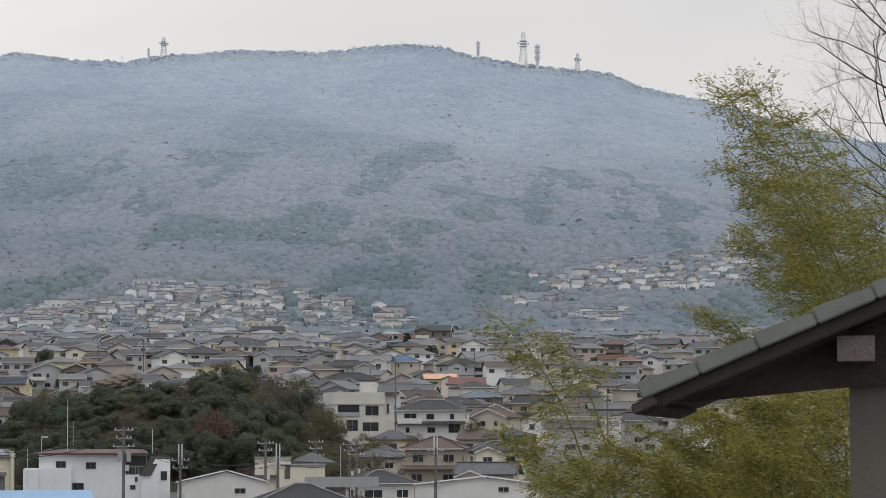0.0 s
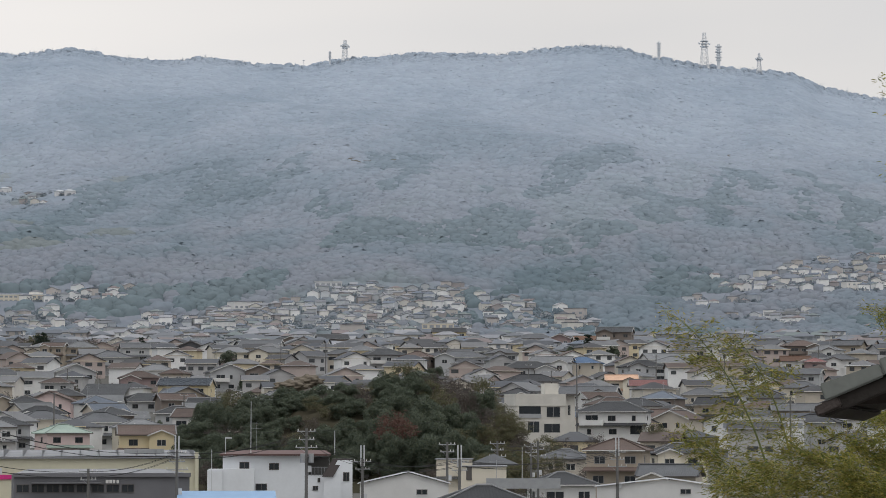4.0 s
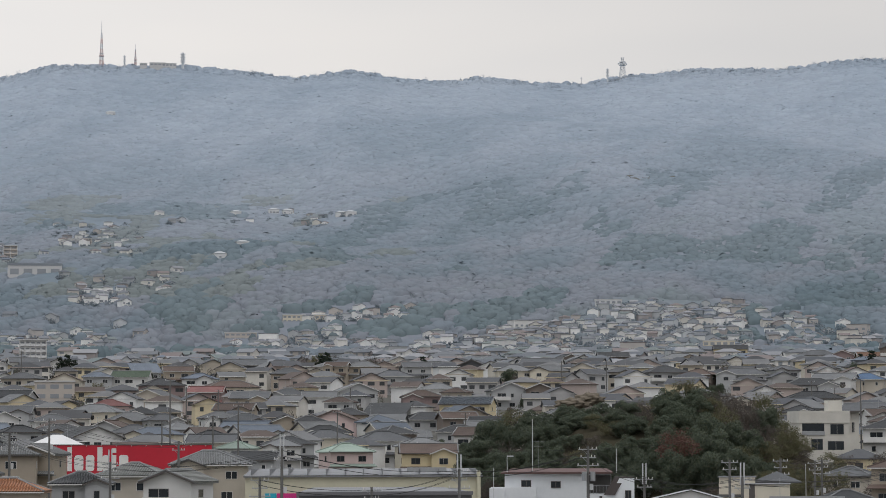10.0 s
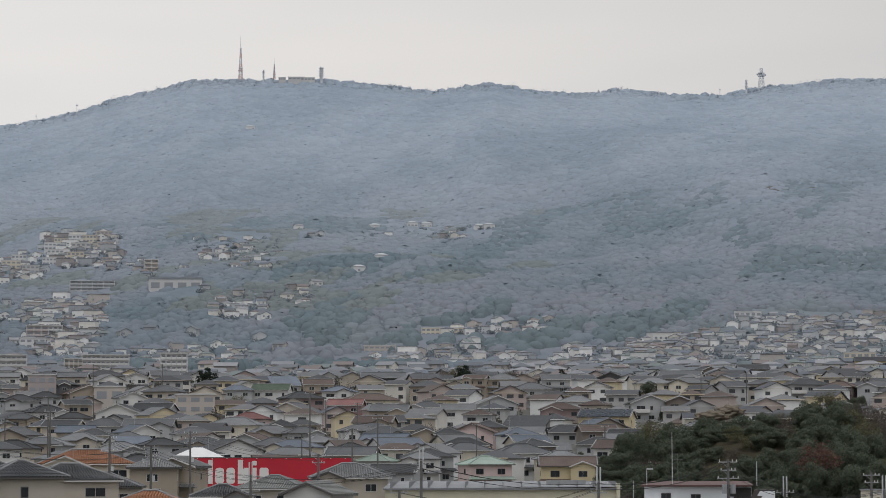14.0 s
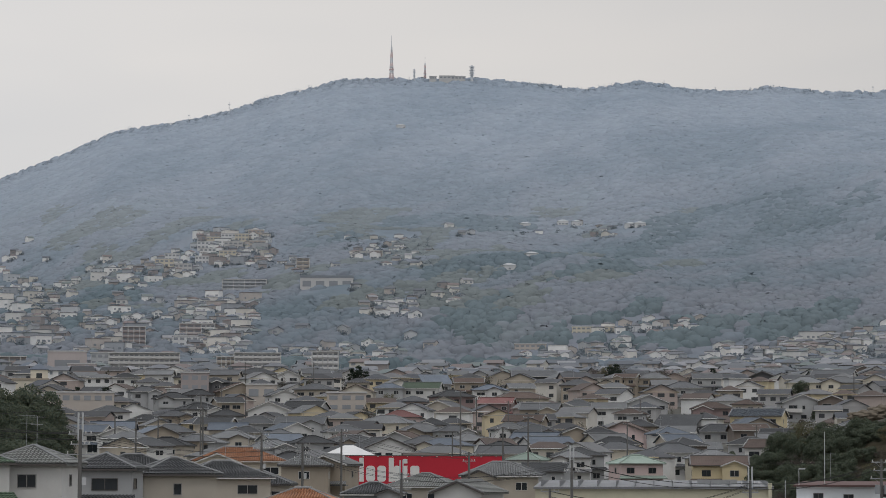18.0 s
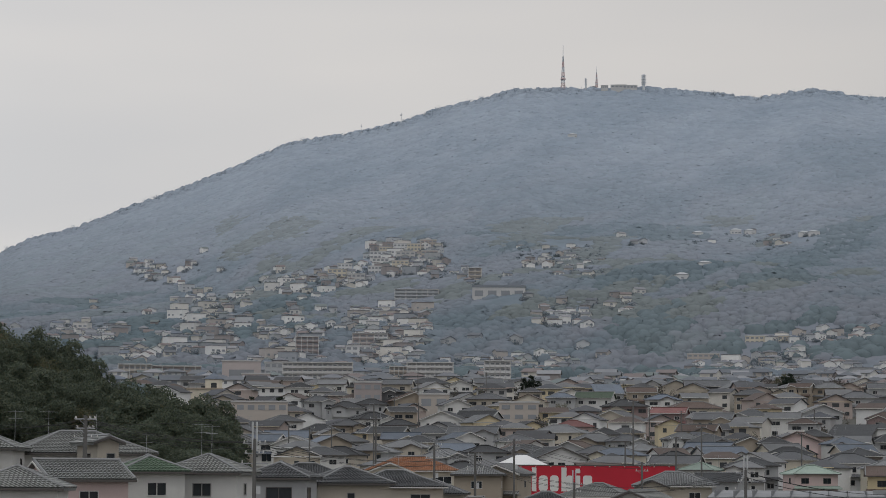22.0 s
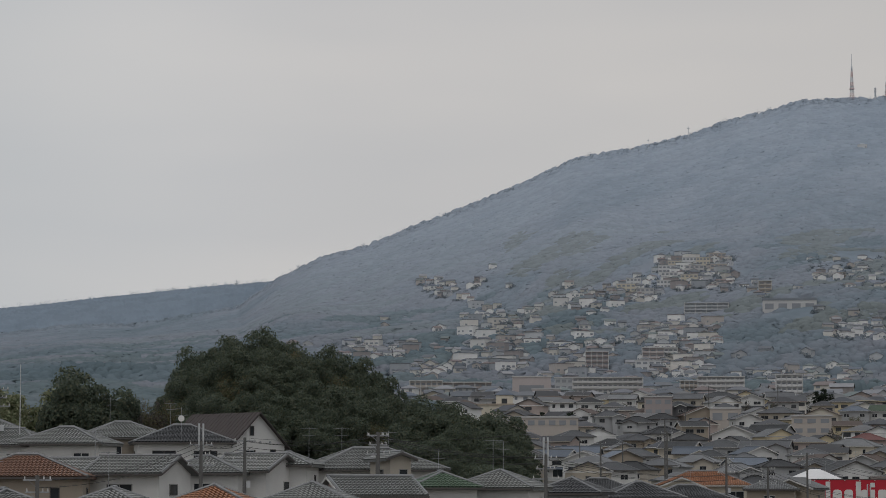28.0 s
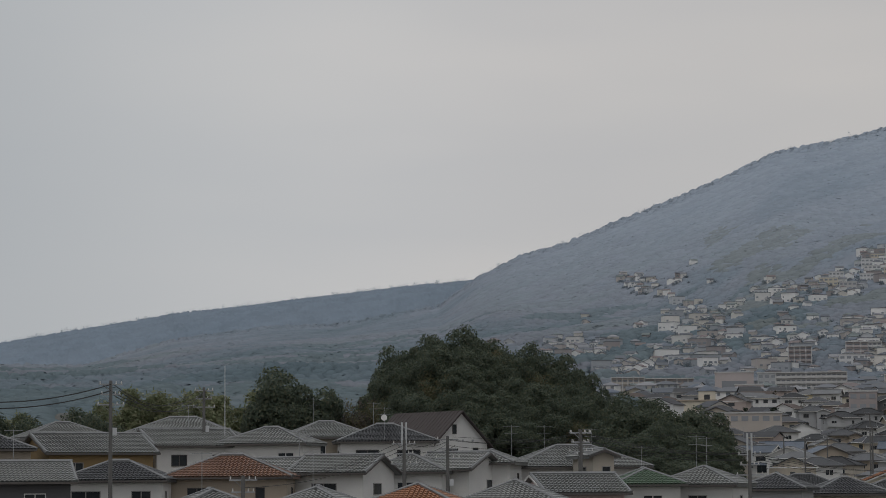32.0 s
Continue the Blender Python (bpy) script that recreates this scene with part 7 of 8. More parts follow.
# bare brown and olive trees between the houses of the town
cl, al, ac = [], [], []
for b, d in [(rt.uniform(10.6, 16.2), rt.uniform(925, 1030)) for i in range(150)] + [(rt.uniform(-9, 25), rt.uniform(590, 1000)) for i in range(330)]:
    h, r = rt.uniform(3.0, 6.5), rt.uniform(1.2, 2.6)
    c = np.array(spot(b, d, h * 0.55))
    q = unit(g.normal(size=(150, 3))) * g.uniform(0.3, 1, (150, 1)) * np.array([r, r, h * 0.55]) + c
    a = unit(g.normal(size=q.shape) + np.array([0, 0, 1.0]))
    cl.append(q)
    al.append(a * 0.42)
    ac.append(unit(np.cross(a, g.normal(size=q.shape))) * (0.06 if rt.random() < 0.6 else 0.2))
GARDEN_LEAF = leaf_mat("garden_tree_leaves", [(0.15, 0.13, 0.12), (0.12, 0.115, 0.09), (0.17, 0.15, 0.135), (0.10, 0.11, 0.08), (0.13, 0.12, 0.11)])
tagged(new("garden_trees", blades("garden_trees", np.concatenate(cl), np.concatenate(al), np.concatenate(ac), GARDEN_LEAF)), "bare brown and dull green garden trees between the houses", "trees", kind="stuff")

# ---- bamboo beside the terrace ----
CULM = mat("bamboo_culm", (0.13, 0.15, 0.05), 0.5, 0.2, 3.0)
BAMBOO = leaf_mat("bamboo_leaves", [(0.235, 0.245, 0.052), (0.302, 0.277, 0.067), (0.168, 0.189, 0.044), (0.361, 0.302, 0.084), (0.109, 0.130, 0.035), (0.286, 0.248, 0.063), (0.193, 0.172, 0.055)], 0.5)


def view_point(x, y, d):
    """Place at d metres by its spread across the first view: x, y in thousandths of its width."""
    b = -math.degrees(math.atan((x - 500) / 500 * math.tan(radians(9.33))))
    return at(b, 4.0 + math.degrees(math.atan((281.25 - y) / 500 * math.tan(radians(9.33)))), d)


def bamboo(foot, tip, d, twigs, leaves, reach, start=0.25, seed=0):
    rd = random.Random(seed)
    a, c = view_point(*foot, d), view_point(*tip, d)
    t = thing("bamboo", Matrix.Translation(a), "yellow-green bamboo with arching leafy culm beside the terrace", "bamboo", "bamboo beside the terrace")
    mid = a.lerp(c, 0.55) + Vector((0.10 * (a.x - c.x) + 0.15, 0, 0.12 * (c - a).length))
    path = [((1 - q) ** 2) * a + 2 * q * (1 - q) * mid + q * q * c - a for q in [i / 14 for i in range(15)]]
    s = Shape()
    for i in range(14):
        s.tube(path[i], path[i + 1], 0.008 * (1 - i / 15) + 0.002, 0.008 * (1 - (i + 1) / 15) + 0.002, 6, False)
    L, A, W = [], [], []
    tw = Shape()
    for i in range(twigs):
        q = start + (1 - start) * (i + rd.random()) / twigs
        k = min(13, int(q * 14))
        p = path[k].lerp(path[k + 1], q * 14 - k)
        side = rd.choice((-1, -1, 1))
        way = Vector((side * rd.uniform(0.3, 1.0), rd.uniform(-0.5, 0.5), rd.uniform(-0.15, 0.6))).normalized()
        n = max(8, int(leaves * rd.uniform(2.8, 5.4)))
        length = reach * rd.uniform(0.5, 1.2) * (1.15 - 0.5 * q)
        end = p + way * length - Vector((0, 0, 0.12 * length))
        tw.tube(p, end, 0.003, 0.0012, 3, False)
        for j in range(n):
            f = (j + rd.random()) / n
            o = p.lerp(end, f ** 0.7)
            # a small side shoot carries a fan of leaves
            shoot = Vector((rd.gauss(0, 1), rd.gauss(0, 1), rd.gauss(0, 0.7))).normalized() * rd.uniform(0.0, 0.16) * (1 - 0.4 * f)
            o = o + shoot
            dv = (way * 0.8 + Vector((rd.gauss(0, 0.55), rd.gauss(0, 0.55), rd.gauss(-0.25, 0.45)))).normalized()
            size = rd.uniform(0.011, 0.026)
            w = dv.cross(Vector((rd.gauss(0, 1), rd.gauss(0, 1), rd.gauss(0, 1)))).normalized() * size * 0.17
            L.append(o + dv * size)
            A.append(dv * size)
            W.append(w)
    part("culm", s, CULM, t)
    tagged(part("twig_spray", tw, CULM, t), kind="stuff")
    part("leaves", blades("leaves", np.array(L), np.array(A), np.array(W), BAMBOO), None, t)


def px(x, y):
    return (x / 1.568, y / 1.568)


for i, (fx, fy, tx, ty, d, tw, lv, rc, st) in enumerate((
        (1570, 900, 1285, 165, 19.0, 60, 26, 0.38, 0.35), (1580, 900, 1335, 160, 19.6, 64, 28, 0.44, 0.3), (1600, 900, 1420, 215, 20.4, 64, 30, 0.46, 0.3), (1640, 900, 1500, 300, 21, 60, 30, 0.5, 0.3),
        (1580, 900, 1310, 300, 20, 60, 30, 0.42, 0.35), (1600, 900, 1400, 330, 19.3, 60, 30, 0.5, 0.3), (1560, 900, 1330, 420, 20.6, 60, 30, 0.42, 0.3), (1630, 900, 1540, 380, 20, 60, 30, 0.5, 0.3),
        (1520, 900, 1250, 560, 21, 50, 28, 0.36, 0.35), (1600, 900, 1440, 480, 21, 60, 32, 0.5, 0.3))):
    bamboo(px(fx, fy), px(tx, ty), d, tw, lv, rc, st, i)
for i, (fx, fy, tx, ty, d, tw, lv, rc, st) in enumerate((
        (1500, 960, 1330, 700, 17.5, 60, 34, 0.40, 0.05), (1440, 960, 1250, 735, 18, 60, 34, 0.40, 0.05), (1360, 960, 1160, 775, 18.5, 56, 32, 0.36, 0.05), (1400, 980, 1420, 700, 18.8, 60, 34, 0.42, 0.05),
        (1480, 980, 1470, 700, 17.9, 60, 34, 0.42, 0.05), (1280, 980, 1100, 800, 18, 52, 30, 0.34, 0.05), (1200, 980, 1030, 820, 18.4, 48, 28, 0.32, 0.05), (1300, 990, 1290, 770, 19.4, 60, 34, 0.40, 0.05),
        (1130, 980, 950, 845, 18, 40, 26, 0.30, 0.05), (1060, 950, 885, 565, 19, 34, 18, 0.30, 0.3), (1090, 950, 985, 600, 19.6, 30, 18, 0.28, 0.3), (1020, 960, 900, 770, 18.6, 34, 22, 0.30, 0.2),
        (1220, 1000, 1190, 830, 17.4, 46, 32, 0.34, 0.05), (1380, 1000, 1340, 800, 17, 56, 34, 0.38, 0.05))):
    bamboo(px(fx, fy), px(tx, ty), d, tw, lv, rc, st, 40 + i)

# ---- the bare tree above the bamboo ----
DARK_BARK = mat("dark_bark", (0.045, 0.038, 0.034), 0.9, 0.2, 6.0)


def bare_tree():
    rd = random.Random(8)
    root = view_point(1000 + 60, 562, 30)
    t = thing("bare_tree", Matrix.Translation(root), "bare dark winter tree with fine spreading twigs", "tree")
    trunk, limbs, twigs = Shape(), Shape(), Shape()

    def limb(p, way, length, r, depth):
        steps = 5
        for i in range(steps):
            way = (way + Vector((rd.gauss(0, 0.13), rd.gauss(0, 0.10), rd.gauss(0.05, 0.12)))).normalized()
            q = p + way * (length / steps)
            (trunk if depth == 0 else limbs if depth < 3 else twigs).tube(p, q, r, r * 0.86, 6 if depth < 2 else 4, False)
            r *= 0.86
            if depth < 4:
                for j in range(2):
                    if rd.random() < 0.68:
                        side = Vector((rd.gauss(0, 1), rd.gauss(0, 0.5), rd.gauss(0.25, 0.7))).normalized()
                        limb(q, (way * 0.75 + side * 0.75).normalized(), length * rd.uniform(0.4, 0.62), r * 0.55, depth + 1)
            p = q

    for x, y, dx, dz, length in ((1590, 300, -0.7, 0.5, 1.0), (1585, 210, -0.5, 0.8, 0.9), (1595, 130, -0.8, 0.45, 1.0), (1580, 60, -0.5, 0.8, 0.7), (1600, 470, -0.85, 0.3, 0.9), (1590, 370, -0.6, 0.7, 1.0)):
        limb(view_point(*px(x, y), 30.5) - root, Vector((dx, rd.uniform(-0.2, 0.2), dz)).normalized(), length * 1.1, 0.009, 1)
    for (x, y), (dx, dz), length in (((1600, 430), (-0.8, 0.35), 1.1), ((1600, 330), (-0.75, 0.55), 1.15), ((1590, 260), (-0.6, 0.75), 1.1), ((1600, 180), (-0.75, 0.5), 1.0), ((1600, 90), (-0.7, 0.6), 0.9), ((1620, 380), (-0.9, 0.2), 1.2), ((1600, 20), (-0.8, 0.4), 0.8)):
        limb(view_point(*px(x, y), 30) - root, Vector((dx, rd.uniform(-0.2, 0.2), dz)).normalized(), length * 1.1, 0.012, 1)
    trunk.tube((0.9, 0, -3), (0.75, 0, 3.6), 0.16, 0.09, 8)
    part("trunk", trunk, DARK_BARK, t)
    part("branchwork", limbs, DARK_BARK, t)
    tagged(part("twig_spray", twigs, DARK_BARK, t), kind="stuff")


bare_tree()


# ---- the small tiled building at the edge of the terrace ----
def garden_building():
    d = 13.0
    k = d / 4772
    o = view_point(*px(1502, 775), d)
    t = thing("garden_building", Matrix.Translation(o) @ pose(0, 0, 0, 0, 0, math.degrees(math.atan2(-o.x, o.y))), "plastered garden building with a grey tiled roof and dark timber eaves", "building")
    plaster = mat("grey_plaster", (0.15, 0.138, 0.12), 0.9, 0.12, 1.2, 0.2, 14)
    pale_board = mat("weathered_bargeboard", (0.05, 0.043, 0.038), 0.85, 0.2, 3.0, 0.2, 30)
    kawara = mat("weathered_grey_tile", (0.17, 0.18, 0.165), 0.55, 0.22, 2.2, 0.06, 22)
    timber = mat("old_dark_timber", (0.062, 0.050, 0.045), 0.85, 0.3, 4.0, 0.3, 30)
    pale_timber = mat("grey_purlin_end", (0.15, 0.128, 0.118), 0.85, 0.25, 5.0, 0.3, 40)
    X = lambda x: (x - 1502) * k
    Z = lambda y: (775 - y) * k
    part("wall", Shape().box(0, 0.06, -2.5, X(1900), 2.6, Z(520)), plaster, t)
    run = math.hypot(X(1568) - X(1135), Z(490) - Z(672))
    ux, uz = (X(1568) - X(1135)) / run, (Z(490) - Z(672)) / run

    def along(s, n, y):
        # s along the verge from its tip, n square to it
        return (X(1135) + ux * s - uz * n, y, Z(672) + uz * s + ux * n)

    def slab(name, s0, s1, n0, n1, y0, y1, m, lip=0.0):
        p = [along(s0, n0, y0), along(s1, n0, y0), along(s1, n1, y0), along(s0, n1 + lip, y0), along(s0, n0, y1), along(s1, n0, y1), along(s1, n1, y1), along(s0, n1 + lip, y1)]
        s = Shape()
        for q in ((0, 1, 2, 3), (5, 4, 7, 6), (4, 0, 3, 7), (1, 5, 6, 2), (3, 2, 6, 7), (4, 5, 1, 0)):
            s.face([p[i] for i in q])
        bm = bmesh.new()
        me = s.mesh(name, m)
        bm.from_mesh(me)
        bmesh.ops.recalc_face_normals(bm, faces=bm.faces)
        bmesh.ops.bevel(bm, geom=bm.edges[:], offset=0.008, segments=2, affect="EDGES")
        bm.to_mesh(me)
        bm.free()
        part(name, me, None, t)

    step_s = 100 * k / ux
    for i in range(9):
        # overlapping verge tiles, each riding on the one below, and the field tiles behind
        slab("verge_tile", i * step_s, (i + 1) * step_s - 0.002, -0.112, -0.048, -0.40, -0.12, kawara, 0.02)
        slab("roof_tile", i * step_s, (i + 1) * step_s - 0.002, -0.085, -0.044, -0.115, 0.30, kawara, 0.02)
        slab("roof_tile", i * step_s, (i + 1) * step_s - 0.002, -0.085, -0.052, 0.31, 3.0, kawara, 0.02)
    slab("bargeboard", -0.03, step_s * 9, -0.180, -0.110, -0.36, -0.30, pale_board)
    slab("batten", 0.06, step_s * 9, -0.150, -0.115, -0.33, 2.9, timber)
    slab("eave_board", -0.065, 0.06, -0.165, -0.115, -0.40, 2.9, timber)
    s = Shape()
    pts = [(X(1165), Z(716)), (X(1240), Z(712)), (X(1350), Z(702)), (X(1502), Z(688)), (X(1900), Z(660)), (X(1900), Z(420)), (X(1300), Z(680))]
    s.face([(a, -0.02, c) for a, c in pts])
    s.face([(a, 0.04, c) for a, c in pts][::-1])
    for i in range(len(pts)):
        a, c = pts[i], pts[(i + 1) % len(pts)]
        s.face([(a[0], -0.02, a[1]), (a[0], 0.04, a[1]), (c[0], 0.04, c[1]), (c[0], -0.02, c[1])])
    part("gable_panel", s, timber, t)
    part("purlin", Shape().box(X(1482), -0.30, Z(645), X(1546), 0.5, Z(602)), pale_timber, t, "sawn grey purlin end")


garden_building()


# ---- the rocky brow of the knoll ----
def rock_brow(b, e, d, w, h):
    bm = bmesh.new()
    bmesh.ops.create_icosphere(bm, subdivisions=4, radius=1.0)
    for v in bm.verts:
        n = noise.fractal(v.co * 2.2, 1.0, 2.0, 4) * 0.35 + noise.noise(v.co * 7) * 0.06
        v.co = Vector((v.co.x * w, v.co.y * 3.0, v.co.z * h)) * (1 + n)
    me = bpy.data.meshes.new("rock_outcrop")
    bm.to_mesh(me)
    bm.free()
    me.polygons.foreach_set("use_smooth", [True] * len(me.polygons))
    me.materials.append(mat("dry_rock", (0.13, 0.11, 0.085), 0.95, 0.4, 0.8, 0.4, 5))
    ob = new("rock_outcrop", me)
    ob.matrix_world = Matrix.Translation(at(b, e, d)) @ pose(0, 0, 0, 0, 0, b)
    tagged(ob, "rough brown rock brow with dry grass on the knoll", "rock")


rock_brow(7.05, 1.12, 545, 3.4, 1.2)
rock_brow(6.70, 1.22, 548, 2.8, 1.3)
for x in (630, 645, 662, 676, 690, 704, 720, 735, 750, 770):
    tree("bare", 5.874 - (x - 784) / 83.3, 540, 0.5, -5.5, 1, "trees of the wooded knoll")

# ---- towers on the crest ----
# tower steel and red are washed out by haze put into the paint colours
HAZY_STEEL = mat("hazy_tower_steel", (0.60, 0.62, 0.64), 0.7, 0.08, 0.1, 0, 1)
HAZY_RED = mat("hazy_tower_red", (0.62, 0.48, 0.47), 0.7, 0.08, 0.1, 0, 1)


def lattice_frame(t, z0, z1, w0, w1, bays, m, name="lattice", bar=0.2):
    s = Shape()
    for i in range(bays):
        za, zb = z0 + (z1 - z0) * i / bays, z0 + (z1 - z0) * (i + 1) / bays
        wa, wb = (w0 + (w1 - w0) * i / bays) / 2, (w0 + (w1 - w0) * (i + 1) / bays) / 2
        ca, cb = [(-wa, -wa), (wa, -wa), (wa, wa), (-wa, wa)], [(-wb, -wb), (wb, -wb), (wb, wb), (-wb, wb)]
        for j in range(4):
            a, b, c, e = ca[j], cb[j], ca[(j + 1) % 4], cb[(j + 1) % 4]
            s.tube((*a, za), (*b, zb), bar, n=4)
            s.tube((*a, za), (*e, zb), bar * 0.6, n=4)
            s.tube((*c, za), (*b, zb), bar * 0.6, n=4)
            s.tube((*b, zb), (*e, zb), bar * 0.6, n=4)
    return part(name, s, m, t)


def crest_tower(b, e0, e1, d, width, kind, label):
    foot = at(b, e0, d)
    h = d * (math.tan(radians(e1)) - math.tan(radians(e0)))
    t = thing("radio_tower", Matrix.Translation(foot) @ pose(0, 0, 0, 0, 0, b + 20), label, "tower", "towers on the crest")
    width *= 0.6 if kind == "mast" else 1.0
    if kind == "mast":
        for i in range(6):
            f0, f1 = i / 6, (i + 1) / 6
            lattice_frame(t, h * f0 * 0.72, h * f1 * 0.72, width * (1 - 0.75 * f0), width * (1 - 0.75 * f1), 2, HAZY_RED if i % 2 == 0 else HAZY_STEEL, "lattice_section", 0.24)
        part("antenna_mast", Shape().tube((0, 0, h * 0.72), (0, 0, h), width * 0.10, width * 0.05, 6), HAZY_STEEL, t)
        part("platform", Shape().tube((0, 0, h * 0.2), (0, 0, h * 0.2 + 1.2), width * 0.75, n=10), HAZY_RED, t)
        part("platform", Shape().tube((0, 0, h * 0.26), (0, 0, h * 0.26 + 1.0), width * 0.6, n=10), HAZY_STEEL, t)
    elif kind == "drum":
        part("shaft", Shape().tube((0, 0, -6), (0, 0, h), width * 0.28, width * 0.25, 8), HAZY_STEEL, t)
        for i in range(6):
            z = h * (0.22 + 0.13 * i)
            part("dish_ring", Shape().tube((0, 0, z), (0, 0, z + h * 0.05), width * (0.5 if i % 2 else 0.42), n=10), HAZY_STEEL, t)
    elif kind == "platform":
        lattice_frame(t, -6, h * 0.72, width, width * 0.45, 7, HAZY_STEEL)
        for z, r in ((0.55, 0.55), (0.64, 0.48), (0.72, 0.52)):
            part("platform", Shape().tube((0, 0, h * z), (0, 0, h * z + 0.9), width * r, n=10), HAZY_STEEL, t)
        lattice_frame(t, h * 0.72, h, width * 0.4, width * 0.35, 3, HAZY_STEEL, "upper_lattice")
        for i in range(4):
            part("dish", Shape().tube((math.cos(i * 1.6) * width * 0.6, math.sin(i * 1.6) * width * 0.6, h * 0.66), (math.cos(i * 1.6) * width * 0.75, math.sin(i * 1.6) * width * 0.75, h * 0.66), 1.3, n=8), HAZY_STEEL, t)
    else:
        part("mast", Shape().tube((0, 0, -6), (0, 0, h), width * 0.2, width * 0.1, 6), HAZY_STEEL if kind == "pole" else HAZY_RED, t)
        part("head", Shape().box(-width / 2, -width / 2, h * 0.72, width / 2, width / 2, h * 0.80), HAZY_STEEL, t)
    return t


for b, e1, e0, w, kind, label in (
        (17.068, 9.205, 8.273, 6.5, "mast", "tall red and white television mast on the summit"),
        (16.351, 8.741, 8.298, 3.5, "mast", "red and white radio mast on the summit"),
        (15.346, 8.562, 8.287, 6.0, "drum", "round relay tower with a platform on the summit"),
        (16.581, 8.489, 8.274, 3.0, "drum", "small relay tower on the summit"),
        (20.531, 7.745, 7.554, 2.2, "pole", "slender pole on the mountain shoulder"),
        (21.384, 7.496, 7.328, 1.4, "pole", "slender pole on the mountain shoulder"),
        (-0.758, 8.407, 8.037, 5.0, "drum", "stacked relay tower with dishes on the crest"),
        (-1.726, 8.581, 7.913, 9.0, "platform", "lattice relay tower with platforms on the crest"),
        (-2.027, 8.329, 7.899, 7.5, "drum", "round relay tower ringed with dishes on the crest"),
        (-2.884, 8.131, 7.773, 5.5, "platform", "squat lattice relay tower with dishes on the crest"),
        (5.949, 8.458, 8.078, 7.0, "platform", "lattice relay tower on the crest"),
        (6.270, 8.228, 8.002, 3.5, "drum", "small relay tower on the crest"),
        (6.830, 8.054, 7.923, 2.0, "pole", "small aerial on the crest")):
    crest_tower(b, e0, e1, 3035.0, w, kind, label)
for b, e, w in ((15.878, 8.335, 18), (15.636, 8.323, 16), (16.181, 8.323, 8)):
    block(b, e, 3035, w, 3.5, 6, 1, 4, "pale", 0, "low summit building beside the masts", False, "summit_building", "building", 6)

# ---- poles and wires ----
POLES = {}


def utility_pole(key, b, e, d, arms=2, twin=False, transformer=False, r=0.155, pale=False):
    top = at(b, e, d)
    foot_z = float(spot(b, d).z) - 0.5
    h = top.z - foot_z
    t = thing("utility_pole", Matrix.Translation((top.x, top.y, foot_z)) @ pose(0, 0, 0, 0, 0, b + 12), "concrete utility pole with crossarms and insulators", "utility pole", "utility poles")
    body = h - 1.4 if twin else h
    part("pole", Shape().tube((0, 0, 0), (0, 0, body), r * 1.25, r * 0.85, 9), CONCRETE, t)
    if twin:
        for x in (-0.17, 0.17):
            part("extension", Shape().tube((x, 0, body - 0.8), (x, 0, h), 0.075, n=6), PALE_POLE, t)
    near = d < 400
    for i in range(arms + (1 if near else 0)):
        z, reach = body - 0.35 - 0.8 * i, (0.95, 0.8, 1.1, 0.7)[i % 4]
        arm = part("crossarm", Shape().box(-reach, -0.05, z, reach, 0.05, z + 0.1), STEEL, t)
        if near:
            part("arm_brace", Shape().tube((-reach * 0.6, 0, z), (0, 0, z - 0.5), 0.025, n=4), STEEL, t)
        for x in (-reach + 0.1, reach * 0.45, reach - 0.1) if near else (-0.85, 0.85):
            part("insulator", INSULATOR, None, arm, at=pose(x, 0, z + 0.1))
    if near:
        part("cable_box", Shape().box(0.12, -0.22, body - 4.3, 0.46, 0.1, body - 3.7), PALE_POLE, t)
    if transformer:
        for x in (-0.42, 0.42):
            part("transformer", Shape().tube((x, -0.25, body - 3.4), (x, -0.25, body - 2.5), 0.27, n=10), STEEL, t)
    POLES[key] = (top.x, top.y, top.z - (1.6 if twin else 0.3))
    return t


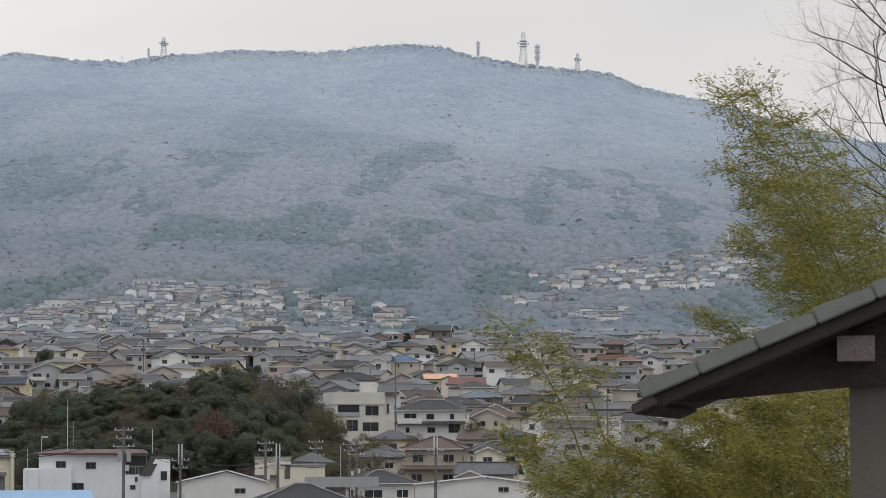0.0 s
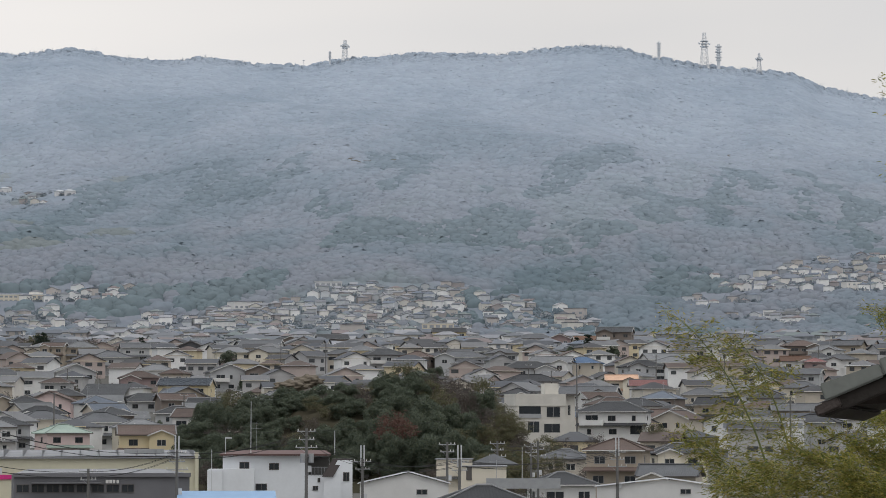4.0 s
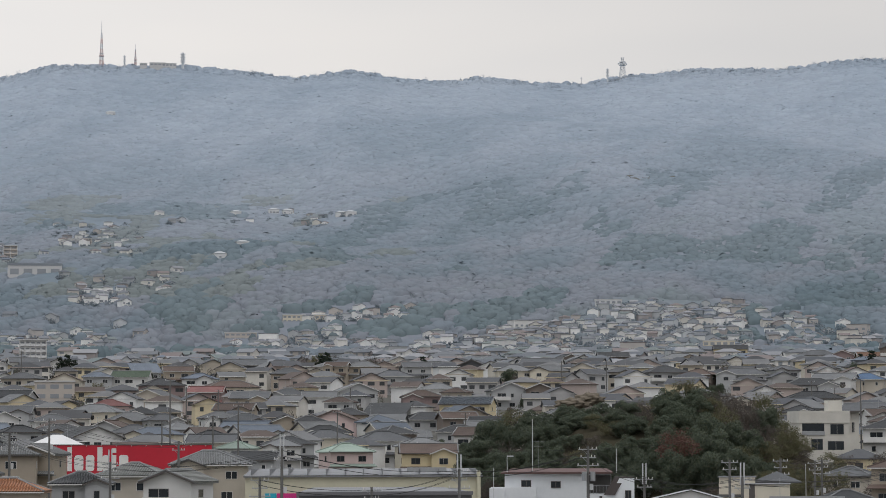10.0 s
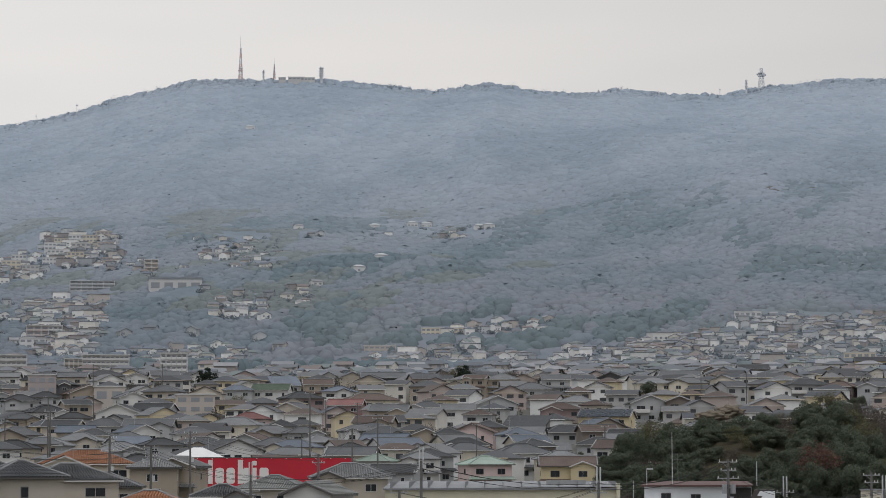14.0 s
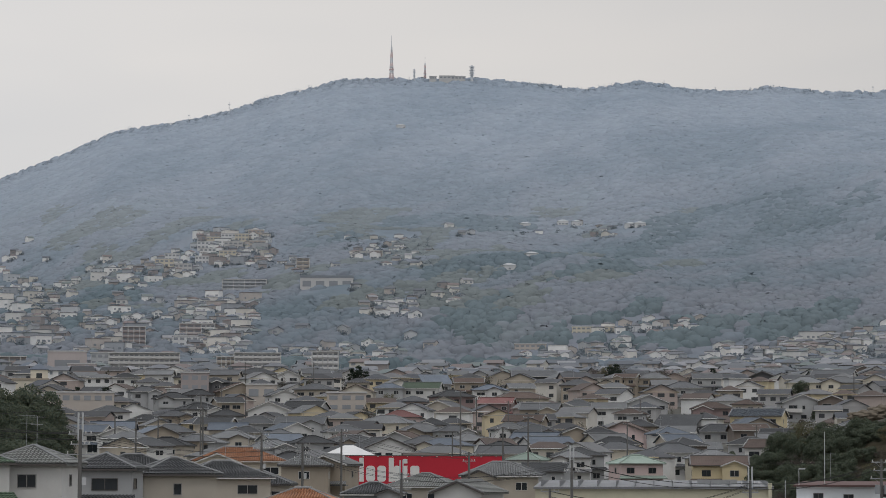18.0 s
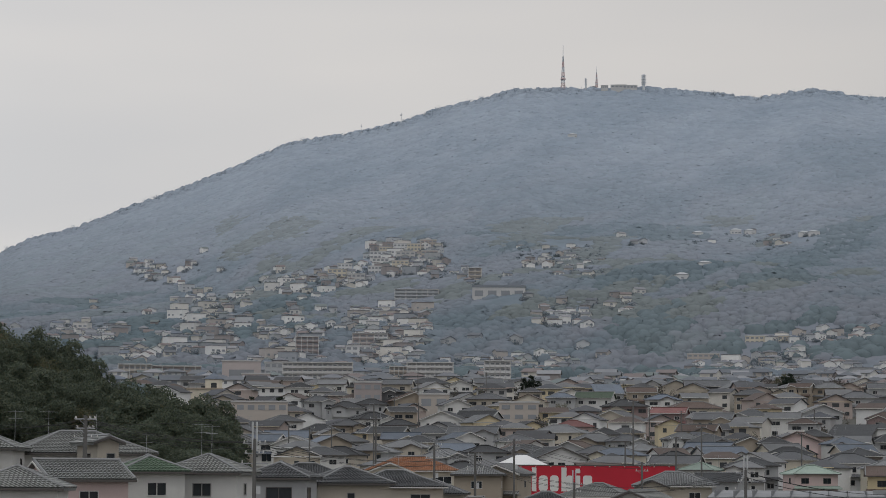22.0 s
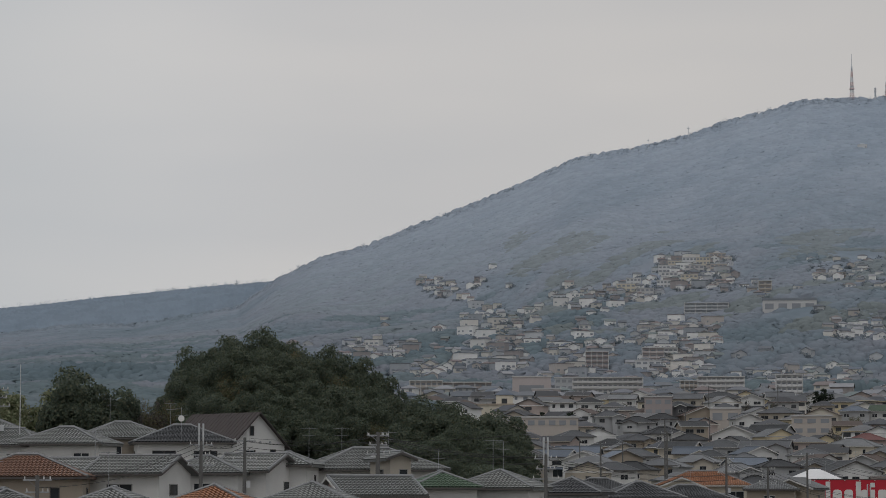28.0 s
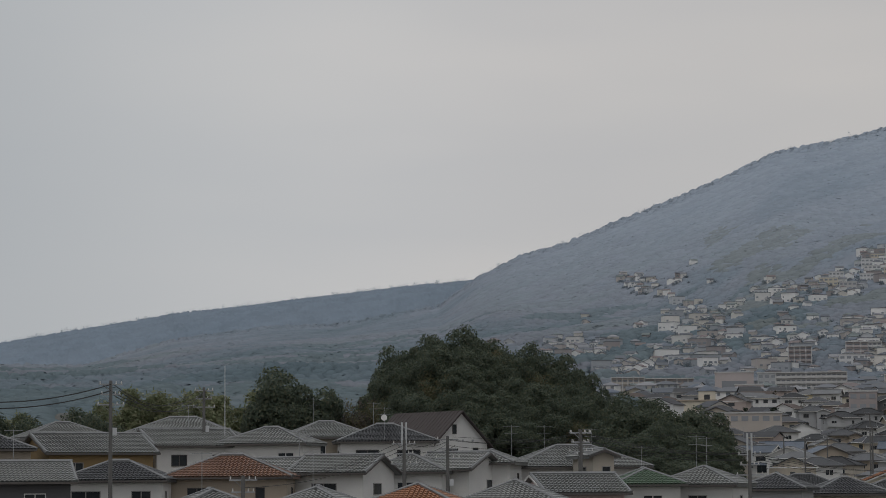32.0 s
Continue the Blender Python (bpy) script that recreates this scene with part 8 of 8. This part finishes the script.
PALE_POLE = mat("pale_steel_pole", (0.52, 0.53, 0.54), 0.5, 0.1, 1.0)
INSULATOR = Shape().tube((0, 0, 0), (0, 0, 0.2), 0.05, 0.035, 6).mesh("insulator", TRIM)
for key, b, e, d, arms, twin, tr in (
        ("a1", 13.219, 0.512, 262, 2, True, False), ("a2", 9.467, 0.069, 265, 2, True, False), ("a3", 6.742, 0.232, 268, 2, False, True), ("a4", 5.556, -0.128, 285, 1, True, False),
        ("a5", 3.499, -0.119, 268, 1, True, False), ("a6", 2.698, -0.036, 330, 2, False, False), ("a7", 1.839, -0.037, 345, 2, False, False), ("a8", 0.163, 0.055, 300, 2, True, False),
        ("a9", 13.682, -0.399, 270, 2, False, False), ("a10", 11.320, -0.618, 268, 1, False, False), ("a11", 1.983, -0.097, 350, 1, False, False),
        ("b1", 19.785, 0.750, 330, 2, False, False), ("b2", 18.096, 0.843, 380, 1, False, False), ("b3", 15.576, 1.677, 480, 1, False, False), ("b4", 21.072, 1.553, 520, 2, False, False),
        ("b5", 18.922, 0.488, 350, 2, False, False), ("b6", 16.823, 0.188, 310, 2, True, False), ("b7", 15.394, 0.364, 330, 1, False, False), ("b8", 14.678, 0.899, 420, 1, False, False), ("b9", 14.140, 1.137, 470, 1, False, False),
        ("c1", 23.588, 1.171, 215, 2, True, False), ("c2", 27.134, 1.273, 236, 2, False, False), ("c3", 21.027, 1.300, 430, 2, False, False), ("c4", 18.918, 0.554, 330, 2, False, False), ("c5", 22.428, 1.080, 470, 1, False, False),
        ("d1", 37.068, 2.362, 214, 2, False, False), ("d2", 35.110, 2.214, 262, 2, False, False), ("d3", 30.880, 1.452, 216, 2, True, False), ("d4", 29.959, 1.159, 232, 2, False, False), ("d5", 27.157, 1.282, 238, 1, False, False),
        ("d6", 34.288, 0.352, 180, 1, False, False), ("d7", 41.114, 2.175, 214, 2, False, False),
        ("e1", -3.479, 0.886, 420, 2, False, False), ("e2", 1.012, 1.614, 560, 1, False, False), ("e3", 3.762, -0.056, 300, 1, False, False)):
    utility_pole(key, b, e, d, arms, twin, tr)


def wires(a, b, n=3, sag=0.8, r=0.014):
    p, q = Vector(POLES[a]), Vector(POLES[b])
    side = (q - p).cross(Vector((0, 0, 1))).normalized()
    t = thing("power_line", Matrix.Translation(p), "black overhead wires sagging between utility poles", "power line", "overhead wires")
    for i in range(n):
        s = Shape()
        o = side * (0.45 * (i - (n - 1) / 2)) + Vector((0, 0, -0.5 * (i % 2)))
        last = None
        for j in range(17):
            f = j / 16
            c = (q - p) * f + o - Vector((0, 0, sag * 4 * f * (1 - f)))
            if last is not None:
                s.tube(last, c, r, n=4, cap=False)
            last = c
        part("wire", s, CABLE, t)


for a, b, n, sag in (("d7", "d1", 3, 1.0), ("d1", "d2", 3, 1.6), ("d3", "d4", 3, 0.5), ("d4", "d5", 2, 0.6), ("d5", "c1", 2, 0.7), ("d6", "d3", 2, 0.7), ("c1", "c4", 3, 1.2), ("c2", "c1", 2, 0.5), ("a1", "a2", 4, 0.8), ("a2", "a3", 4, 0.8),
                     ("a3", "a4", 4, 0.5), ("a4", "a5", 4, 0.6), ("a5", "a8", 4, 0.8), ("a9", "a10", 3, 0.4), ("a10", "a2", 3, 0.5), ("a6", "a7", 3, 0.4), ("a7", "a8", 2, 0.7), ("b1", "b5", 3, 0.5), ("b5", "b6", 3, 0.6), ("b6", "a1", 3, 0.9),
                     ("b2", "b7", 2, 0.9), ("b8", "b9", 2, 0.5), ("c3", "c5", 2, 0.8), ("b7", "b8", 2, 0.9)):
    wires(a, b, n + 1, sag, 0.034 if a in ("d7", "d1") else 0.024)


def far_span(b0, e0, d0, b1, e1, d1, sag):
    POLES["x"], POLES["y"] = tuple(at(b0, e0, d0)), tuple(at(b1, e1, d1))
    wires("x", "y", 1, sag, 0.022)


far_span(9.634, 0.152, 400, 2.396, 0.584, 420, 1.2)
far_span(29.145, 1.058, 290, 24.347, 1.199, 300, 0.3)
far_span(29.835, 1.138, 300, 24.281, 1.216, 310, 0.6)


def thin_mast(b, e0, e1, d, lamp=False, r=0.05):
    top, low = at(b, e1, d), at(b, e0, d)
    t = thing("street_lamp" if lamp else "mast", Matrix.Translation(low), "pale street lamp with a short arm" if lamp else "thin pale metal mast", "street lamp" if lamp else "mast")
    part("post", Shape().tube((0, 0, 0), (0, 0, top.z - low.z), r, r * 0.7, 6), PALE_POLE, t)
    if lamp:
        part("lamp_head", Shape().box(0, -0.1, top.z - low.z - 0.1, 0.7, 0.1, top.z - low.z + 0.05), PALE_POLE, t)


for b, e1, e0, d, lamp in ((7.915, 0.807, -0.291, 300, False), (8.452, 0.032, -0.326, 300, True), (6.143, 0.184, -0.330, 290, False), (34.669, 2.666, 0.853, 262, False), (2.174, -0.156, -0.989, 330, False), (8.738, -0.218, -1.218, 280, False), (-6.047, 4.433, 4.158, 1750, False)):
    thin_mast(b, e0, e1, d, lamp, 0.05 if d < 1000 else 0.8)


def tv_antenna(b, e, d, h=2.6):
    """A roof aerial: mast, boom and rods."""
    top = at(b, e, d)
    t = thing("tv_antenna", Matrix.Translation(top - Vector((0, 0, h))) @ pose(0, 0, 0, 0, 0, b + 30), "thin metal roof antenna with crossed rods", "antenna", "roof antennas")
    part("mast", Shape().tube((0, 0, -0.8), (0, 0, h), 0.022, n=5), STEEL, t)
    for z, L, n in ((h - 0.15, 1.5, 6), (h - 0.8, 1.1, 5)):
        part("boom", Shape().tube((-L / 2, 0, z), (L / 2, 0, z), 0.018, n=4), STEEL, t)
        for i in range(n):
            x = -L / 2 + L * i / (n - 1)
            part("rod", Shape().tube((x, -0.35, z), (x, 0.35, z), 0.010, n=4), STEEL, t)


for b, e, d in ((28.604, 1.388, 252), (27.909, 1.383, 254), (26.918, 1.304, 254), (32.794, 1.989, 290), (25.861, 0.914, 240), (20.932, 1.384, 620), (31.298, 1.789, 275), (24.704, 1.142, 228), (17.716, 0.700, 520), (13.784, 0.512, 560), (7.794, 0.366, 330), (16.292, 1.558, 700), (13.900, 1.556, 720), (13.181, 2.153, 830), (11.668, 2.239, 900), (10.237, 1.764, 820)):
    tv_antenna(b, e, d)
dish = thing("satellite_dish", Matrix.Translation(at(31.299, 1.550, 274)) @ pose(0, 0, 0, 0, 0, 30), "small round white satellite dish on a roof", "satellite dish")
part("bowl", Shape().tube((0, 0, 0), (0, -0.12, 0.03), 0.12, 0.32, 12), TRIM, dish)
part("bracket", Shape().tube((0, 0.02, -1.2), (0, 0.02, 0), 0.03, n=5), STEEL, dish)

# ---- the street crossing seen between bamboo and eaves ----
ASPHALT = mat("asphalt", (0.075, 0.075, 0.077), 0.9, 0.2, 0.3, 0.1, 4)
PAINT = mat("road_paint", (0.6, 0.6, 0.58), 0.7, 0.15, 0.8)


def strip(name, b, d0, d1, w, m, up, label, kind="structure"):
    s = Shape()
    n = max(1, int((d1 - d0) / 8))
    for i in range(n):
        a, c = d0 + (d1 - d0) * i / n, d0 + (d1 - d0) * (i + 1) / n
        p, q = spot(b, a, up), spot(b, c, up)
        s.face([p - Vector((w / 2, 0, 0)), p + Vector((w / 2, 0, 0)), q + Vector((w / 2, 0, 0)), q - Vector((w / 2, 0, 0))])
    ob = new(name, s.mesh(name, m))
    return tagged(ob, label, "road" if label else "", kind=kind)


road = strip("road", -4.75, 560, 740, 7.5, ASPHALT, 0.3, "grey asphalt street climbing from a crossing")
for i in range(7):
    sline = strip("zebra_bar", -4.75 - 0.28 + i * 0.095, 612, 616, 0.5, PAINT, 0.34, "", "")
    sline.parent = road
for i in range(8):
    sline = strip("lane_line", -4.75, 624 + i * 14, 630 + i * 14, 0.2, PAINT, 0.34, "", "")
    sline.parent = road


def traffic_light(b, d, lit):
    p = spot(b, d)
    t = thing("traffic_light", Matrix.Translation(p) @ pose(0, 0, 0, 0, 0, b), "grey traffic light on a pole at the crossing", "traffic light", "traffic lights")
    part("pole", Shape().tube((0, 0, 0), (0, 0, 6.2), 0.09, n=6), STEEL, t)
    part("arm", Shape().tube((0, 0, 5.6), (1.6, 0, 5.7), 0.05, n=5), STEEL, t)
    h = part("signal_head", Shape().box(1.0, -0.2, 5.4, 2.2, 0.1, 5.85), DARK_TRIM, t)
    glow = bpy.data.materials.new("signal_lens_" + lit)
    glow.use_nodes = True
    bs = glow.node_tree.nodes["Principled BSDF"]
    bs.inputs["Base Color"].default_value = (0.02, 0.5, 0.3, 1) if lit == "green" else (0.6, 0.02, 0.02, 1)
    bs.inputs["Emission Color"].default_value = (0.03, 0.9, 0.5, 1) if lit == "green" else (1, 0.05, 0.04, 1)
    bs.inputs["Emission Strength"].default_value = 1.2
    x = 1.2 if lit == "green" else 2.0
    part("lens", Shape().tube((x, -0.2, 5.62), (x, -0.24, 5.62), 0.16, n=10), glow, h)


traffic_light(-4.497, 618, "green")
traffic_light(-3.900, 622, "red")
traffic_light(-5.152, 626, "red")


def car(b, d, colour, turn):
    p = spot(b, d, 0.34)
    t = thing("car", Matrix.Translation(p) @ pose(0, 0, 0, 0, 0, b + turn), "small reddish car on the street", "car")
    paint = mat("car_paint", colour, 0.3, 0.05, 1.0)
    s = Shape()
    prof = [(-1.9, 0.35), (1.9, 0.35), (1.95, 0.8), (1.2, 0.95), (0.7, 1.45), (-1.2, 1.5), (-1.8, 1.0), (-1.95, 0.8)]
    s.face([(x, -0.8, z) for x, z in prof])
    s.face([(x, 0.8, z) for x, z in prof][::-1])
    for i in range(len(prof)):
        a, c = prof[i], prof[(i + 1) % len(prof)]
        s.face([(a[0], -0.8, a[1]), (a[0], 0.8, a[1]), (c[0], 0.8, c[1]), (c[0], -0.8, c[1])])
    part("body", s, paint, t)
    part("side_window", Shape().box(-1.2, -0.82, 1.0, 0.8, 0.82, 1.38), GLASS, t)
    for x in (-1.2, 1.2):
        for y in (-0.75, 0.75):
            part("wheel", Shape().tube((x, y - 0.1, 0.3), (x, y + 0.1, 0.3), 0.3, n=12), CABLE, t)


car(-4.520, 622, (0.30, 0.07, 0.04), 75)


def blue_shed():
    o = at(8.55, -1.32, 262)
    t = thing("blue_shed", Matrix.Translation(o) @ pose(0, 0, 0, 0, 0, 8.624), "low shed with a light blue sheet roof", "shed")
    part("wall", Shape().box(-4, 0, -3, 5.2, 6, 0.3), WALL["grey"], t)
    r = Shape()
    slope(r, (-4.2, -0.3, 0.25), (5.4, -0.3, 0.25), (5.4, 6.2, 0.95), (-4.2, 6.2, 0.95))
    part("roof", r, mat("light_blue_sheet", (0.20, 0.33, 0.50), 0.5, 0.1, 0.5), t)


blue_shed()
rp = random.Random(3)
for i in range(22):
    d = rp.uniform(520, 900)
    b = rp.uniform(-7, 23)
    if 1.5 < b < 9.5 and d < 600:
        continue
    utility_pole("s%d" % i, b, math.degrees(math.atan2(float(land(b, d)) + rp.uniform(9.5, 12), d)), d, 1)
